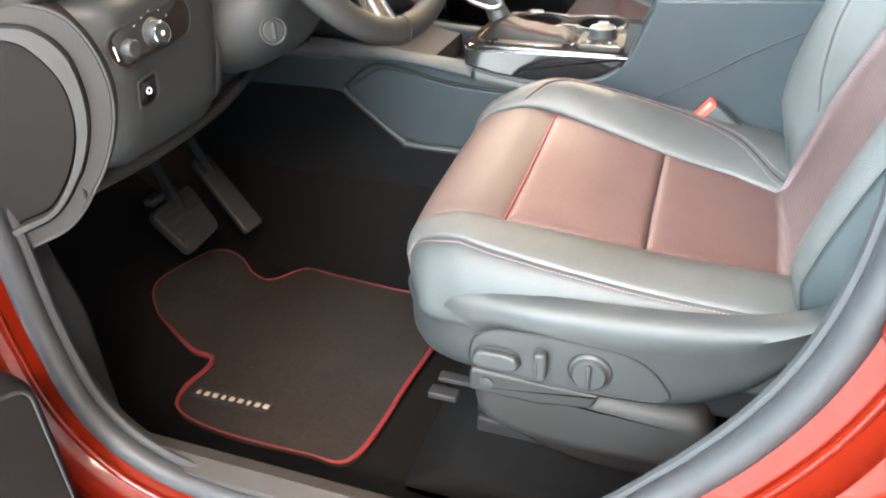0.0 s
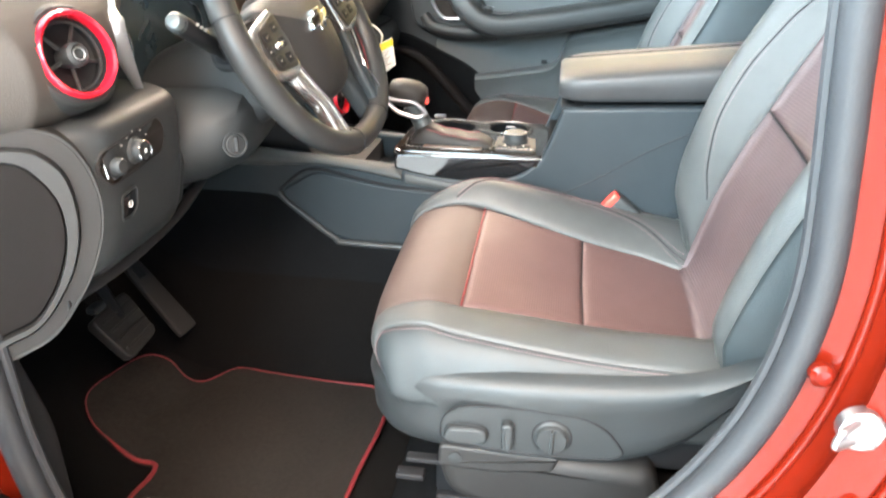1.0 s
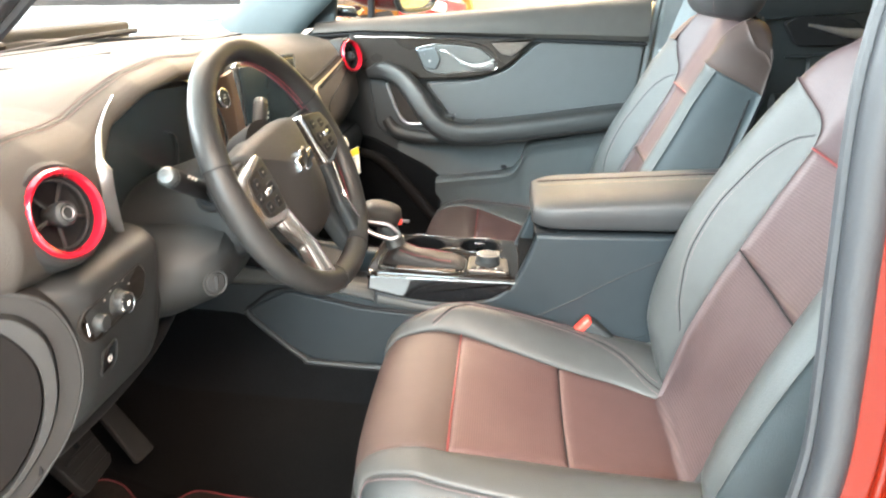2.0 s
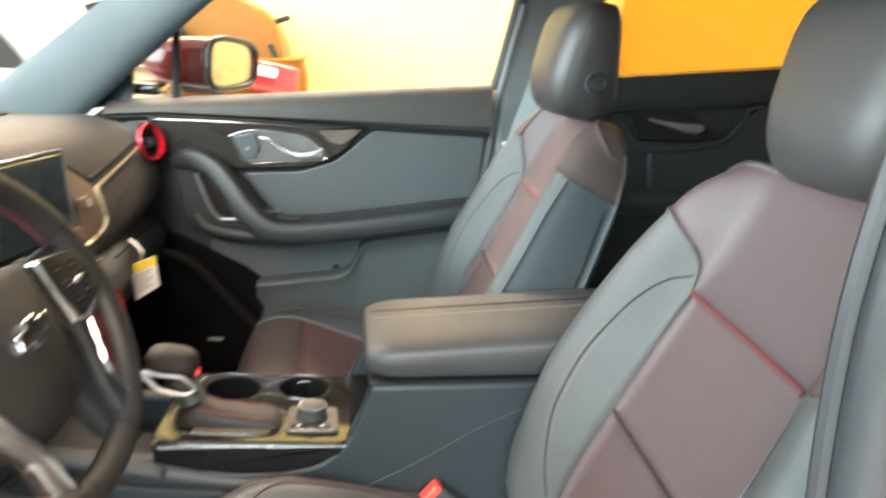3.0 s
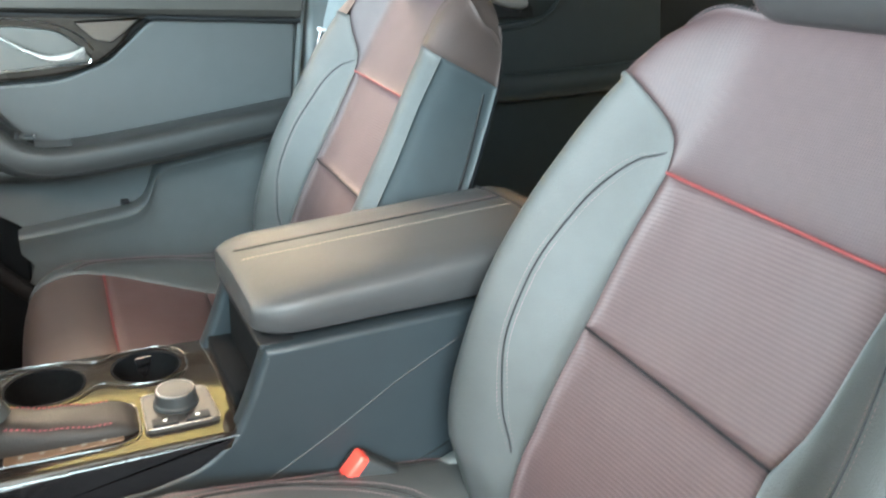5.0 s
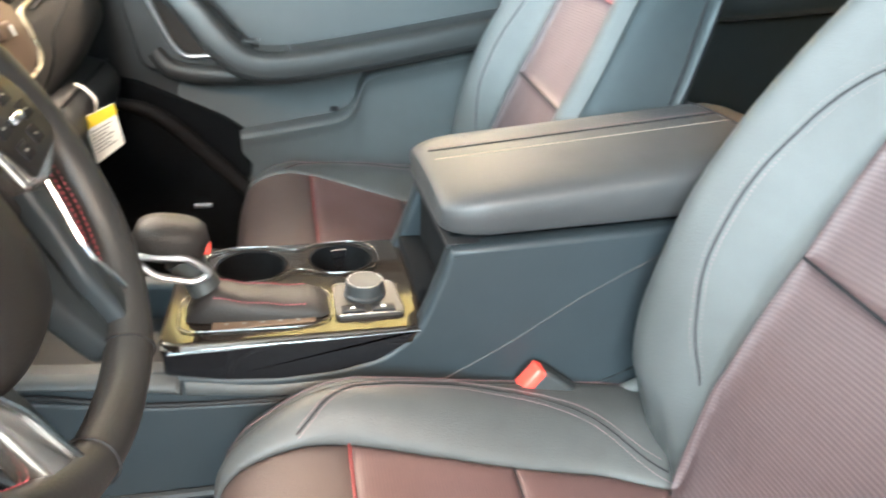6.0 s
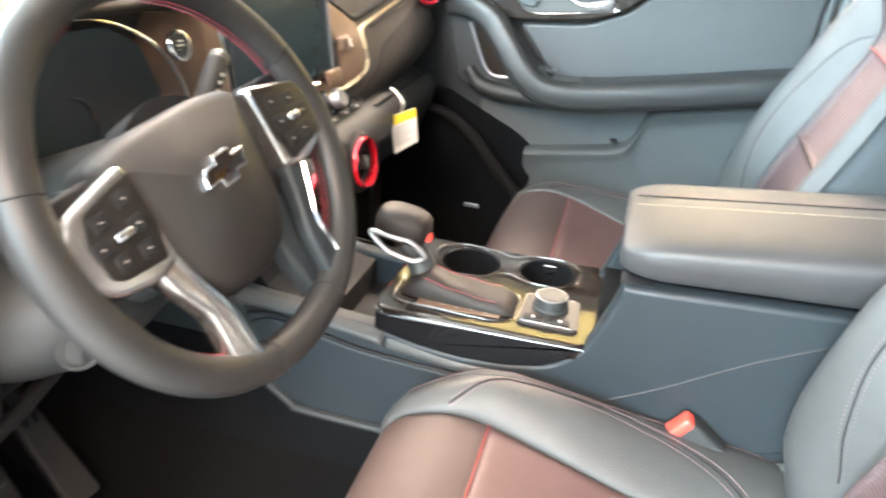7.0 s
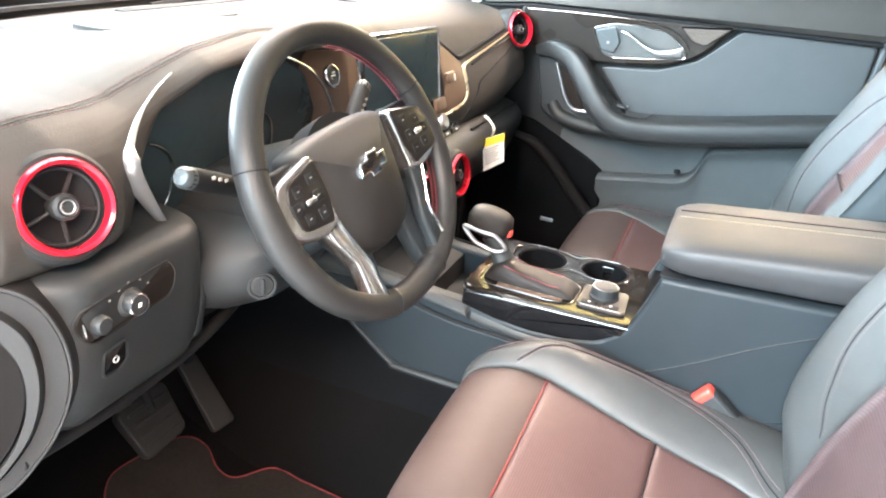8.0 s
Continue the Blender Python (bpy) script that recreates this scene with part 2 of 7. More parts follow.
MIRROR = material("mirror", (0.85, 0.86, 0.87), 0.03, 1.0, vary=0.01, bump=0, rough_vary=0.01)

# ---- mesh helpers ----
ORIGIN = {}


def link_mesh(name, vf, mat, origin=(0, 0, 0), sharp=38.0):
    v, f = vf
    me = bpy.data.meshes.new(name)
    me.from_pydata([tuple(float(c) - o for c, o in zip(p, origin)) for p in v], [], [tuple(q) for q in f])
    bm = bmesh.new()
    bm.from_mesh(me)
    bmesh.ops.recalc_face_normals(bm, faces=bm.faces)
    bm.to_mesh(me)
    bm.free()
    me.materials.append(mat)
    for p in me.polygons:
        p.use_smooth = True
    me.set_sharp_from_angle(angle=radians(sharp))
    return new(name, me)


def thing(name, at, label, category, group="", kind=""):
    ob = new(name)
    ob.location = at
    ob.empty_display_size = 0.05
    ORIGIN[ob.name] = tuple(at)
    return tagged(ob, label, category, group, kind)


def part(name, vf, mat, parent, label="", sharp=38.0):
    """One mesh under a thing, or under a part of it; its corners are given in the world."""
    o = ORIGIN[parent.name]
    ob = link_mesh(name, vf, mat, o, sharp)
    ob.parent = parent
    ORIGIN[ob.name] = o
    return tagged(ob, label)


def single(name, vf, mat, label, category, kind="", group=""):
    """A thing that is one mesh."""
    v = np.array(vf[0], float)
    at = ((v[:, 0].min() + v[:, 0].max()) / 2, (v[:, 1].min() + v[:, 1].max()) / 2, v[:, 2].min())
    ob = link_mesh(name, vf, mat, at)
    ob.location = at
    ORIGIN[ob.name] = at
    return tagged(ob, label, category, group, kind)


def join(*vfs):
    V, F = [], []
    for v, f in vfs:
        n = len(V)
        V += [tuple(p) for p in v]
        F += [tuple(i + n for i in q) for q in f]
    return V, F


def grid(P, cu=False, cv=False):
    P = np.asarray(P, float)
    n, m = P.shape[:2]
    F = []
    for i in range(n if cu else n - 1):
        for j in range(m if cv else m - 1):
            a, b = (i + 1) % n, (j + 1) % m
            F.append((i * m + j, a * m + j, a * m + b, i * m + b))
    return [tuple(p) for p in P.reshape(-1, 3)], F


def loft(rings, closed=True, caps=True):
    P = np.asarray(rings, float)
    v, f = grid(P, False, closed)
    m = P.shape[1]
    if caps and closed:
        f.append(tuple(range(m)))
        f.append(tuple(len(v) - m + k for k in range(m)))
    return v, f


def spline(pts, n=40, closed=False):
    """A smooth curve through the points (Catmull-Rom), n samples."""
    p = np.asarray(pts, float)
    k = len(p)
    if closed:
        q = np.vstack([p[-1], p, p[0], p[1]])
        span = k
    else:
        q = np.vstack([2 * p[0] - p[1], p, 2 * p[-1] - p[-2]])
        span = k - 1
    t = np.linspace(0, span, n, endpoint=not closed)
    i = np.minimum(t.astype(int), span - 1)
    u = (t - i)[:, None]
    a, b, c, d = q[i], q[i + 1], q[i + 2], q[i + 3]
    return 0.5 * (2 * b + (c - a) * u + (2 * a - 5 * b + 4 * c - d) * u ** 2 + (3 * b - a - 3 * c + d) * u ** 3)


def tube(path, r, n=8, closed=False, squash=1.0):
    p = np.asarray(path, float)
    k = len(p)
    tan = np.gradient(p, axis=0) if not closed else np.roll(p, -1, 0) - np.roll(p, 1, 0)
    tan /= np.linalg.norm(tan, axis=1)[:, None] + 1e-12
    up = np.array([0, 0, 1.0]) if abs(tan[0][2]) < 0.9 else np.array([1.0, 0, 0])
    rings = []
    side = np.cross(tan[0], up)
    for i in range(k):
        side = side - tan[i] * (side @ tan[i])
        side /= np.linalg.norm(side) + 1e-12
        other = np.cross(tan[i], side)
        rr = r[i] if np.ndim(r) else r
        a = np.arange(n) * 2 * np.pi / n
        rings.append(p[i] + rr * (np.cos(a)[:, None] * side + squash * np.sin(a)[:, None] * other))
    if closed:
        return grid(rings, True, True)
    return loft(rings)


def frame_of(axis):
    """Two directions square to an axis."""
    a = np.asarray(axis, float) / np.linalg.norm(axis)
    u = np.cross(a, (0, 0, 1.0)) if abs(a[2]) < 0.9 else np.cross(a, (1.0, 0, 0))
    u /= np.linalg.norm(u)
    return a, u, np.cross(a, u)


def lathe(profile, at, axis, n=32, oval=1.0):
    """A turned body: profile of (radius, height along the axis)."""
    a, u, w = frame_of(axis)
    ang = np.arange(n) * 2 * np.pi / n
    ring = np.cos(ang)[:, None] * u + oval * np.sin(ang)[:, None] * w
    rings = [np.asarray(at) + h * a + max(r, 1e-5) * ring for r, h in profile]
    return loft(rings, True, False)


def torus(at, axis, R, r, n=48, m=10, oval=1.0):
    a, u, w = frame_of(axis)
    ang = np.arange(n) * 2 * np.pi / n
    return tube(np.asarray(at) + R * (np.cos(ang)[:, None] * u + oval * np.sin(ang)[:, None] * w), r, m, True)


def round_poly(poly, r, n=5):
    """A polygon with its corners rounded."""
    p = np.asarray(poly, float)
    out = []
    k = len(p)
    for i in range(k):
        a, b, c = p[i - 1], p[i], p[(i + 1) % k]
        la, lc = np.linalg.norm(a - b), np.linalg.norm(c - b)
        d = min(r, la * 0.45, lc * 0.45)
        s, e = b + (a - b) / la * d, b + (c - b) / lc * d
        for t in np.linspace(0, 1, n):
            out.append((1 - t) ** 2 * s + 2 * t * (1 - t) * b + t * t * e)
    return np.array(out)


def inset_poly(p, d):
    p = np.asarray(p, float)
    area = 0.5 * np.sum(p[:, 0] * np.roll(p[:, 1], -1) - np.roll(p[:, 0], -1) * p[:, 1])
    e = np.roll(p, -1, 0) - np.roll(p, 1, 0)
    nrm = np.stack([-e[:, 1], e[:, 0]], 1)
    nrm /= np.linalg.norm(nrm, axis=1)[:, None] + 1e-9
    return p + nrm * d * np.sign(area)


def slab(poly, axis, lo, hi, bevel=0.003, steps=3):
    """A plate: the polygon (in the two other axes, in order) from lo to hi along the axis, with rounded rims."""
    poly = np.asarray(poly, float)
    n = 'xyz'.index(axis)
    rest = [k for k in range(3) if k != n]
    rings = []

    def ring(d, h):
        q = inset_poly(poly, d)
        P = np.zeros((len(q), 3))
        P[:, rest[0]], P[:, rest[1]], P[:, n] = q[:, 0], q[:, 1], h
        rings.append(P)
    sgn = 1 if hi > lo else -1
    ring(bevel + 0.0012, lo)
    for k in range(steps + 1):
        a = k / steps * math.pi / 2
        ring(bevel * (1 - math.sin(a)), lo + sgn * bevel * (1 - math.cos(a)))
    for k in range(steps + 1):
        a = k / steps * math.pi / 2
        ring(bevel * (1 - math.cos(a)), hi - sgn * bevel * (1 - math.sin(a)))
    ring(bevel + 0.0012, hi)
    return loft(rings)


def box(at, size, r=0.004, turn=(0, 0, 0)):
    """A box with rounded edges, its middle at a place, turned by degrees."""
    bm = bmesh.new()
    bmesh.ops.create_cube(bm, size=1.0)
    for v in bm.verts:
        v.co = Vector([c * s for c, s in zip(v.co, size)])
    if r:
        bmesh.ops.bevel(bm, geom=bm.edges[:], offset=min(r, min(size) * 0.45), segments=3, affect='EDGES', profile=0.5)
    m = pose(*at, *turn)
    V = [tuple(m @ v.co) for v in bm.verts]
    bm.verts.index_update()
    F = [tuple(v.index for v in f.verts) for f in bm.faces]
    bm.free()
    return V, F


def moved(vf, m):
    return [tuple(m @ Vector(p)) for p in vf[0]], vf[1]


def normals_of(P):
    du = np.gradient(P, axis=0)
    dv = np.gradient(P, axis=1)
    n = np.cross(du, dv)
    return n / (np.linalg.norm(n, axis=2)[..., None] + 1e-12)


def pad(S, u0, u1, v0, v1, nu=24, nv=16, puff=0.006, rim=0.014, sign=1.0, dip=0.0015):
    """A padded cover panel on the surface S(u, v): puffed in the middle and sunk at its seams. v0, v1: numbers or curves of u's share."""
    a = 0.5 - 0.5 * np.cos(np.linspace(0, np.pi, nu))
    b = 0.5 - 0.5 * np.cos(np.linspace(0, np.pi, nv))
    A, B = np.meshgrid(a, b, indexing='ij')
    U = u0 + (u1 - u0) * A
    lo = v0(A) if callable(v0) else v0 + 0 * A
    hi = v1(A) if callable(v1) else v1 + 0 * A
    P = S(U, lo + (hi - lo) * B)
    N = normals_of(P) * sign
    lu = np.linalg.norm(np.diff(P, axis=0), axis=2).sum(0).mean()
    lv = np.linalg.norm(np.diff(P, axis=1), axis=2).sum(1).mean()
    d = np.minimum(np.minimum(A, 1 - A) * lu, np.minimum(B, 1 - B) * lv)
    e = np.clip(d / rim, 0, 1)
    e = np.sqrt(np.clip(1 - (1 - e) ** 2, 0, 1))
    return grid(P + N * ((puff + dip) * e - dip)[..., None])


def eased(x, xs, ys, width=0.05):
    """A rounded curve through nodes: straight runs with their bends softened over a share of the whole."""
    g = np.linspace(xs[0], xs[-1], 401)
    n = max(1, int(400 * width))
    f = np.convolve(np.pad(np.interp(g, xs, ys), n, mode='edge'), np.hanning(2 * n + 1) / np.hanning(2 * n + 1).sum(), 'valid')
    return np.interp(x, g, f)


def over(S, u, v, lift, sign=1.0, d=1e-3):
    """Points at a height over the surface S."""
    p = S(u, v)
    n = np.cross(S(u + d, v) - p, S(u, v + d) - p)
    return p + sign * lift * n / (np.linalg.norm(n, axis=-1)[..., None] + 1e-12)


def stitches(path, step=0.0042, length=0.0028, r=0.0006, off=None):
    """Single stitches along a line."""
    p = np.asarray(path, float)
    if off is not None:
        p = p + off
    seg = np.linalg.norm(np.diff(p, axis=0), axis=1)
    s = np.r_[0, np.cumsum(seg)]
    out = []
    for d in np.arange(0.002, s[-1] - length, step):
        a = np.array([np.interp(d, s, p[:, k]) for k in range(3)])
        b = np.array([np.interp(d + length, s, p[:, k]) for k in range(3)])
        out.append(tube([a, (a + b) / 2, b], [r * 0.6, r, r * 0.6], 4))
    return join(*out)


# ---- showroom ----
GROUND_Z = 0.0


def room():
    tagged(single("ground", box((0, 0, -0.05), (80, 80, 0.1), 0), TILE, "pale glossy showroom floor under the car", "floor"), kind="structure")
    tagged(single("wall_yellow", box((3.35, 5.8, 2.5), (11.7, 0.2, 5.0), 0), YELLOW_WALL, "bright yellow painted showroom wall", "wall"), kind="structure")
    tagged(single("wall_back", box((9.1, -0.15, 2.5), (0.2, 11.7, 5.0), 0), GREY_WALL, "plain pale showroom wall behind the car", "wall"), kind="structure")
    # shop front behind the driver's side: parapet, head and posts round the glazed openings
    front = join(box((0.5, -6.1, 0.2), (17.2, 0.2, 0.4), 0), box((0.5, -6.1, 4.7), (17.2, 0.2, 0.6), 0),
                 *[box((x, -6.1, 2.4), (0.12, 0.2, 4.0), 0) for x in (-8.0, -4.15, 4.95, 9.0)])
    tagged(single("wall_shop_front", front, GREY_WALL, "glazed shop front with pale posts", "wall"), kind="structure")
    end = join(box((-8.1, -0.15, 0.25), (0.2, 11.7, 0.5), 0), box((-8.1, -0.15, 4.7), (0.2, 11.7, 0.6), 0),
               *[box((-8.1, y, 2.5), (0.2, 0.12, 4.0), 0) for y in (-5.9, -3.6, 3.6, 5.6)])
    tagged(single("wall_end", end, GREY_WALL, "glazed end wall with pale posts", "wall"), kind="structure")
    tagged(single("ceiling", box((0.5, -0.15, 5.05), (17.4, 12.1, 0.1), 0), WHITE_CEIL, "white showroom ceiling", "ceiling"), kind="structure")
    tagged(single("white_column", box((2.0, 5.2, 2.5), (0.24, 0.30, 5.0), 0.01), WHITE_CEIL, "white square column before the yellow wall", "column"), kind="structure")


room()

# ---- car body ----
# outline of the driver's door opening, from the roof down the front pillar, along the sill and up the centre pillar: x, z
OPENING = spline([(-0.06, 1.78), (-0.24, 1.66), (-0.47, 1.42), (-0.66, 1.22), (-0.685, 1.05), (-0.655, 0.90), (-0.645, 0.74), (-0.615, 0.62), (-0.53, 0.555),
                  (-0.36, 0.54), (-0.16, 0.56), (-0.03, 0.63), (0.06, 0.735), (0.12, 0.83), (0.153, 0.92), (0.166, 1.02), (0.160, 1.12), (0.150, 1.22),
                  (0.140, 1.36), (0.150, 1.52), (0.13, 1.66), (0.05, 1.76)], 150, True)


def opening_band(y0, y1, d0, d1, bulge=0.0, n=9):
    """A band all round the door opening, from inset d0 at y0 to inset d1 at y1, bulged outwards."""
    rings = []
    for k in range(n):
        t = k / (n - 1)
        q = inset_poly(OPENING, (1 - t) * d0 + t * d1 + bulge * math.sin(math.pi * t))
        rings.append(np.stack([q[:, 0], np.full(len(q), (1 - t) * y0 + t * y1), q[:, 1]], 1))
    return grid(np.array(rings), False, True)


def ring_tube(y, d, r, n=12, squash=1.0):
    q = inset_poly(OPENING, d)
    return tube(np.stack([q[:, 0], np.full(len(q), y), q[:, 1]], 1), r, n, True, squash)


body = thing("car_body", (0, -0.85, 0.0), "glossy red car body with an open driver's door opening", "car")
part("door_seal", ring_tube(-0.800, -0.014, 0.0155, 14), RUBBER, body, "grey rubber seal round the door opening")
part("seal_lip", ring_tube(-0.787, 0.000, 0.006, 8), RUBBER, body)
part("inner_trim", opening_band(-0.790, -0.756, -0.004, -0.032, 0.004), SILL, body, "black plastic trim inside the door opening")
# painted flange: a flat step behind the seal, a rounded return and the outer skin
part("door_flange", join(opening_band(-0.806, -0.812, -0.022, -0.052, 0.0, 3), opening_band(-0.812, -0.852, -0.052, -0.060, -0.006, 9),
                         opening_band(-0.852, -0.868, -0.060, -0.120, -0.004, 7), opening_band(-0.868, -0.930, -0.120, -0.150, -0.01, 9),
                         opening_band(-0.930, -0.945, -0.150, -0.260, 0.0, 4)), PAINT, body, "red painted door flange with stepped edges")
for y_bead, d_bead in ((-0.815, -0.052), (-0.866, -0.104)):
    part("flange_bead", ring_tube(y_bead, d_bead, 0.0050, 10), PAINT, body, "rounded painted edge")
part("second_seal", ring_tube(-0.866, -0.115, 0.006, 8), RUBBER, body, "thin dark outer seal")


def striker():
    at = np.array((0.216, -0.860, 0.918))
    pin = part("striker", join(lathe([(0.0, -0.010), (0.019, -0.010), (0.019, 0.002), (0.0165, 0.004), (0.0, 0.004)], at, (0, -1, 0), 28),
                               tube(spline([at + (-0.006, -0.003, 0.010), at + (-0.020, -0.016, 0.009), at + (-0.026, -0.020, 0.003),
                                            at + (-0.025, -0.019, -0.005), at + (-0.006, -0.003, -0.009)], 24), 0.0032, 10)), SATIN, body, "steel door striker loop on a round plate")
    for dx, dz in ((0.006, 0.009), (0.007, -0.009)):
        part("screw", lathe([(0, 0), (0.0045, 0), (0.0045, 0.003), (0.003, 0.004), (0, 0.004)], at + (dx, -0.004, dz), (0, -1, 0), 12), SATIN, pin)


striker()
part("hinge_bolt", lathe([(0, 0), (0.011, 0), (0.011, 0.008), (0.007, 0.012), (0, 0.012)], (0.190, -0.815, 0.945), (0, -1, 0), 14), PAINT, body)
part("warning_sticker", slab(round_poly([(0.188, 0.800), (0.222, 0.846), (0.275, 0.806), (0.240, 0.760)], 0.006), 'y', -0.8700, -0.8745, 0.0002), PAPER, body, "white paper sticker on the pillar")
# sill plate and its carpet edge
sill = [(-0.74, -0.735, 0.42), (-0.74, -0.745, 0.535), (-0.74, -0.775, 0.555), (-0.74, -0.800, 0.550), (-0.74, -0.800, 0.40)]
part("sill_plate", loft([[(x, y, z + 0.0) for _, y, z in sill] for x in np.linspace(-0.74, 0.34, 8)]), SILL, body, "black grained plastic sill plate")
# floor pan carpet: rises to the tunnel and to the firewall
def floor_z(x, y):
    z = 0.408 + 0 * x
    z = z + 0.20 * np.clip((-0.74 - x) / 0.36, 0, 1.6) ** 1.35
    z = z + 0.05 * np.clip((np.abs(y) - 0.62) / 0.10, 0, 1)
    z = z + 0.30 * np.clip((0.15 - np.abs(y)) / 0.05, 0, 1) ** 0.7
    return z + 0.10 * np.clip((x - 0.10) / 0.12, 0, 1)


X, Y = np.meshgrid(np.linspace(-1.30, 2.1, 90), np.linspace(-0.74, 0.74, 70), indexing='ij')
part("floor_carpet", grid(np.stack([X, Y, floor_z(X, Y) + 0.002 * np.sin(X * 37) * np.sin(Y * 29)], 2)), FLOOR, body, "black carpet on the car floor")
part("firewall", box((-1.22, 0, 0.85), (0.06, 1.5, 0.85), 0.01), DARK, body)
for s in (-1, 1):
    part("kick_panel", slab(round_poly([(-1.20, 0.42), (-0.66, 0.42), (-0.66, 0.72), (-0.74, 0.98), (-1.20, 1.05)], 0.03), 'y', s * 0.79, s * 0.725, 0.01), DARK, body)

# roof, pillars and glass
def strip(pts, w, t, mat, name, label=""):
    """A trim strip along a line, w wide and t thick."""
    return part(name, tube(spline(pts, 24), w / 2, 12, False, t / w), mat, body, label)


roofx = np.linspace(-0.45, 2.3, 20)
roofy = np.linspace(-0.72, 0.72, 16)
X, Y = np.meshgrid(roofx, roofy, indexing='ij')
Z = 1.82 + 0.03 * (1 - (Y / 0.72) ** 2) - 0.14 * np.clip((-X + 0.05) / 0.5, 0, 1) ** 2 - 0.05 * np.clip((X - 1.2) / 1.1, 0, 1) ** 2
part("headliner", grid(np.stack([X, Y, Z], 2)), HEADLINER, body, "pale grey cloth headliner")
part("roof_skin", grid(np.stack([X * 1.02, Y * 1.08, Z + 0.05], 2)), PAINT, body)
for s in (-1, 1):
    part("roof_rail_trim", tube(spline([(-0.30, s * 0.70, 1.70), (0.2, s * 0.745, 1.805), (1.2, s * 0.74, 1.815), (2.2, s * 0.70, 1.74)], 30), 0.055, 12), HEADLINER, body)
    # windscreen pillar: wide soft trim
    a, b = np.array((-0.83, s * 0.755, 1.255)), np.array((-0.26, s * 0.69, 1.74))
    rings = []
    for t in np.linspace(0, 1, 14):
        p = a + (b - a) * t + np.array((0, 0, 0.015 * math.sin(math.pi * t)))
        w = 0.105 - 0.035 * t
        rings.append([p + np.array((w * c * 0.95, s * (0.022 + 0.05 * c * 0.2) * d, -0.25 * w * c + 0.02 * d)) for c, d in
                      [(math.cos(k), math.sin(k)) for k in np.linspace(0, 2 * math.pi, 20, endpoint=False)]])
    part("windscreen_pillar", loft(rings), FRONT_PILLAR, body, "grey windscreen pillar trim")
    part("pillar_foot", slab(round_poly([(-0.82, 1.26), (-0.607, 1.285), (-0.600, 1.39), (-0.545, 1.455), (-0.62, 1.52), (-0.82, 1.36)], 0.02), 'y', s * 0.81, s * 0.785, 0.006), FRONT_PILLAR, body)
    # the driver's pillar takes the darker plastic, the passenger's the grey trim
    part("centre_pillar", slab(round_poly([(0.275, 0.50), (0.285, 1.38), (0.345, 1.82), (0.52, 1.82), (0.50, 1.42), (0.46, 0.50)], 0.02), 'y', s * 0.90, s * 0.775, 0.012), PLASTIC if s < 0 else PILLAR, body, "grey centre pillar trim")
    part("rear_pillar", slab(round_poly([(1.19, 1.43), (1.275, 1.82), (1.46, 1.82), (1.50, 1.60)], 0.02), 'y', s * 0.86, s * 0.77, 0.012), DARK, body, "dark rear pillar trim")
    part("quarter_pillar", slab(round_poly([(1.30, 0.9), (1.25, 1.55), (1.52, 1.715), (1.72, 1.725), (1.90, 1.62), (2.1, 0.9)], 0.02), 'y', s * 0.86, s * 0.79, 0.012), DARK, body)
part("rear_wall", box((2.15, 0, 0.85), (0.05, 1.4, 0.9), 0.02), DARK, body)

# windscreen and bonnet
w0 = spline([(-0.93, -0.78, 1.235), (-1.15, -0.42, 1.235), (-1.21, 0.0, 1.24), (-1.15, 0.42, 1.235), (-0.93, 0.78, 1.235)], 24)
w1 = spline([(-0.28, -0.66, 1.75), (-0.38, -0.35, 1.765), (-0.41, 0.0, 1.77), (-0.38, 0.35, 1.765), (-0.28, 0.66, 1.75)], 24)
screen = part("windscreen", grid([w0 + (w1 - w0) * t for t in np.linspace(0, 1, 12)]), SCREEN_GLASS, body, "clear windscreen glass")
screen.visible_shadow = False
part("windscreen_band", tube(w0 + np.array((0, 0, 0.004)), 0.014, 8), DARK, body)
hx, hy = np.meshgrid(np.linspace(-2.25, -1.2, 14), np.linspace(-0.82, 0.82, 18), indexing='ij')
part("bonnet", grid(np.stack([hx, hy, 1.10 + 0.09 * (hx + 2.25) - 0.06 * (hy / 0.82) ** 4 - 0.12 * np.clip((-1.9 - hx) / 0.35, 0, 1) ** 2], 2)), PAINT, body)
part("cowl", box((-1.20, 0, 1.19), (0.16, 1.5, 0.03), 0.01), DARK, body, "black cowl panel with wipers")
for y0, y1 in ((-0.55, 0.05), (0.1, 0.6)):
    part("wiper", tube([(-1.16, y0, 1.235), (-1.12, (y0 + y1) / 2, 1.255), (-1.10, y1, 1.262)], 0.007, 6), DARK, body)


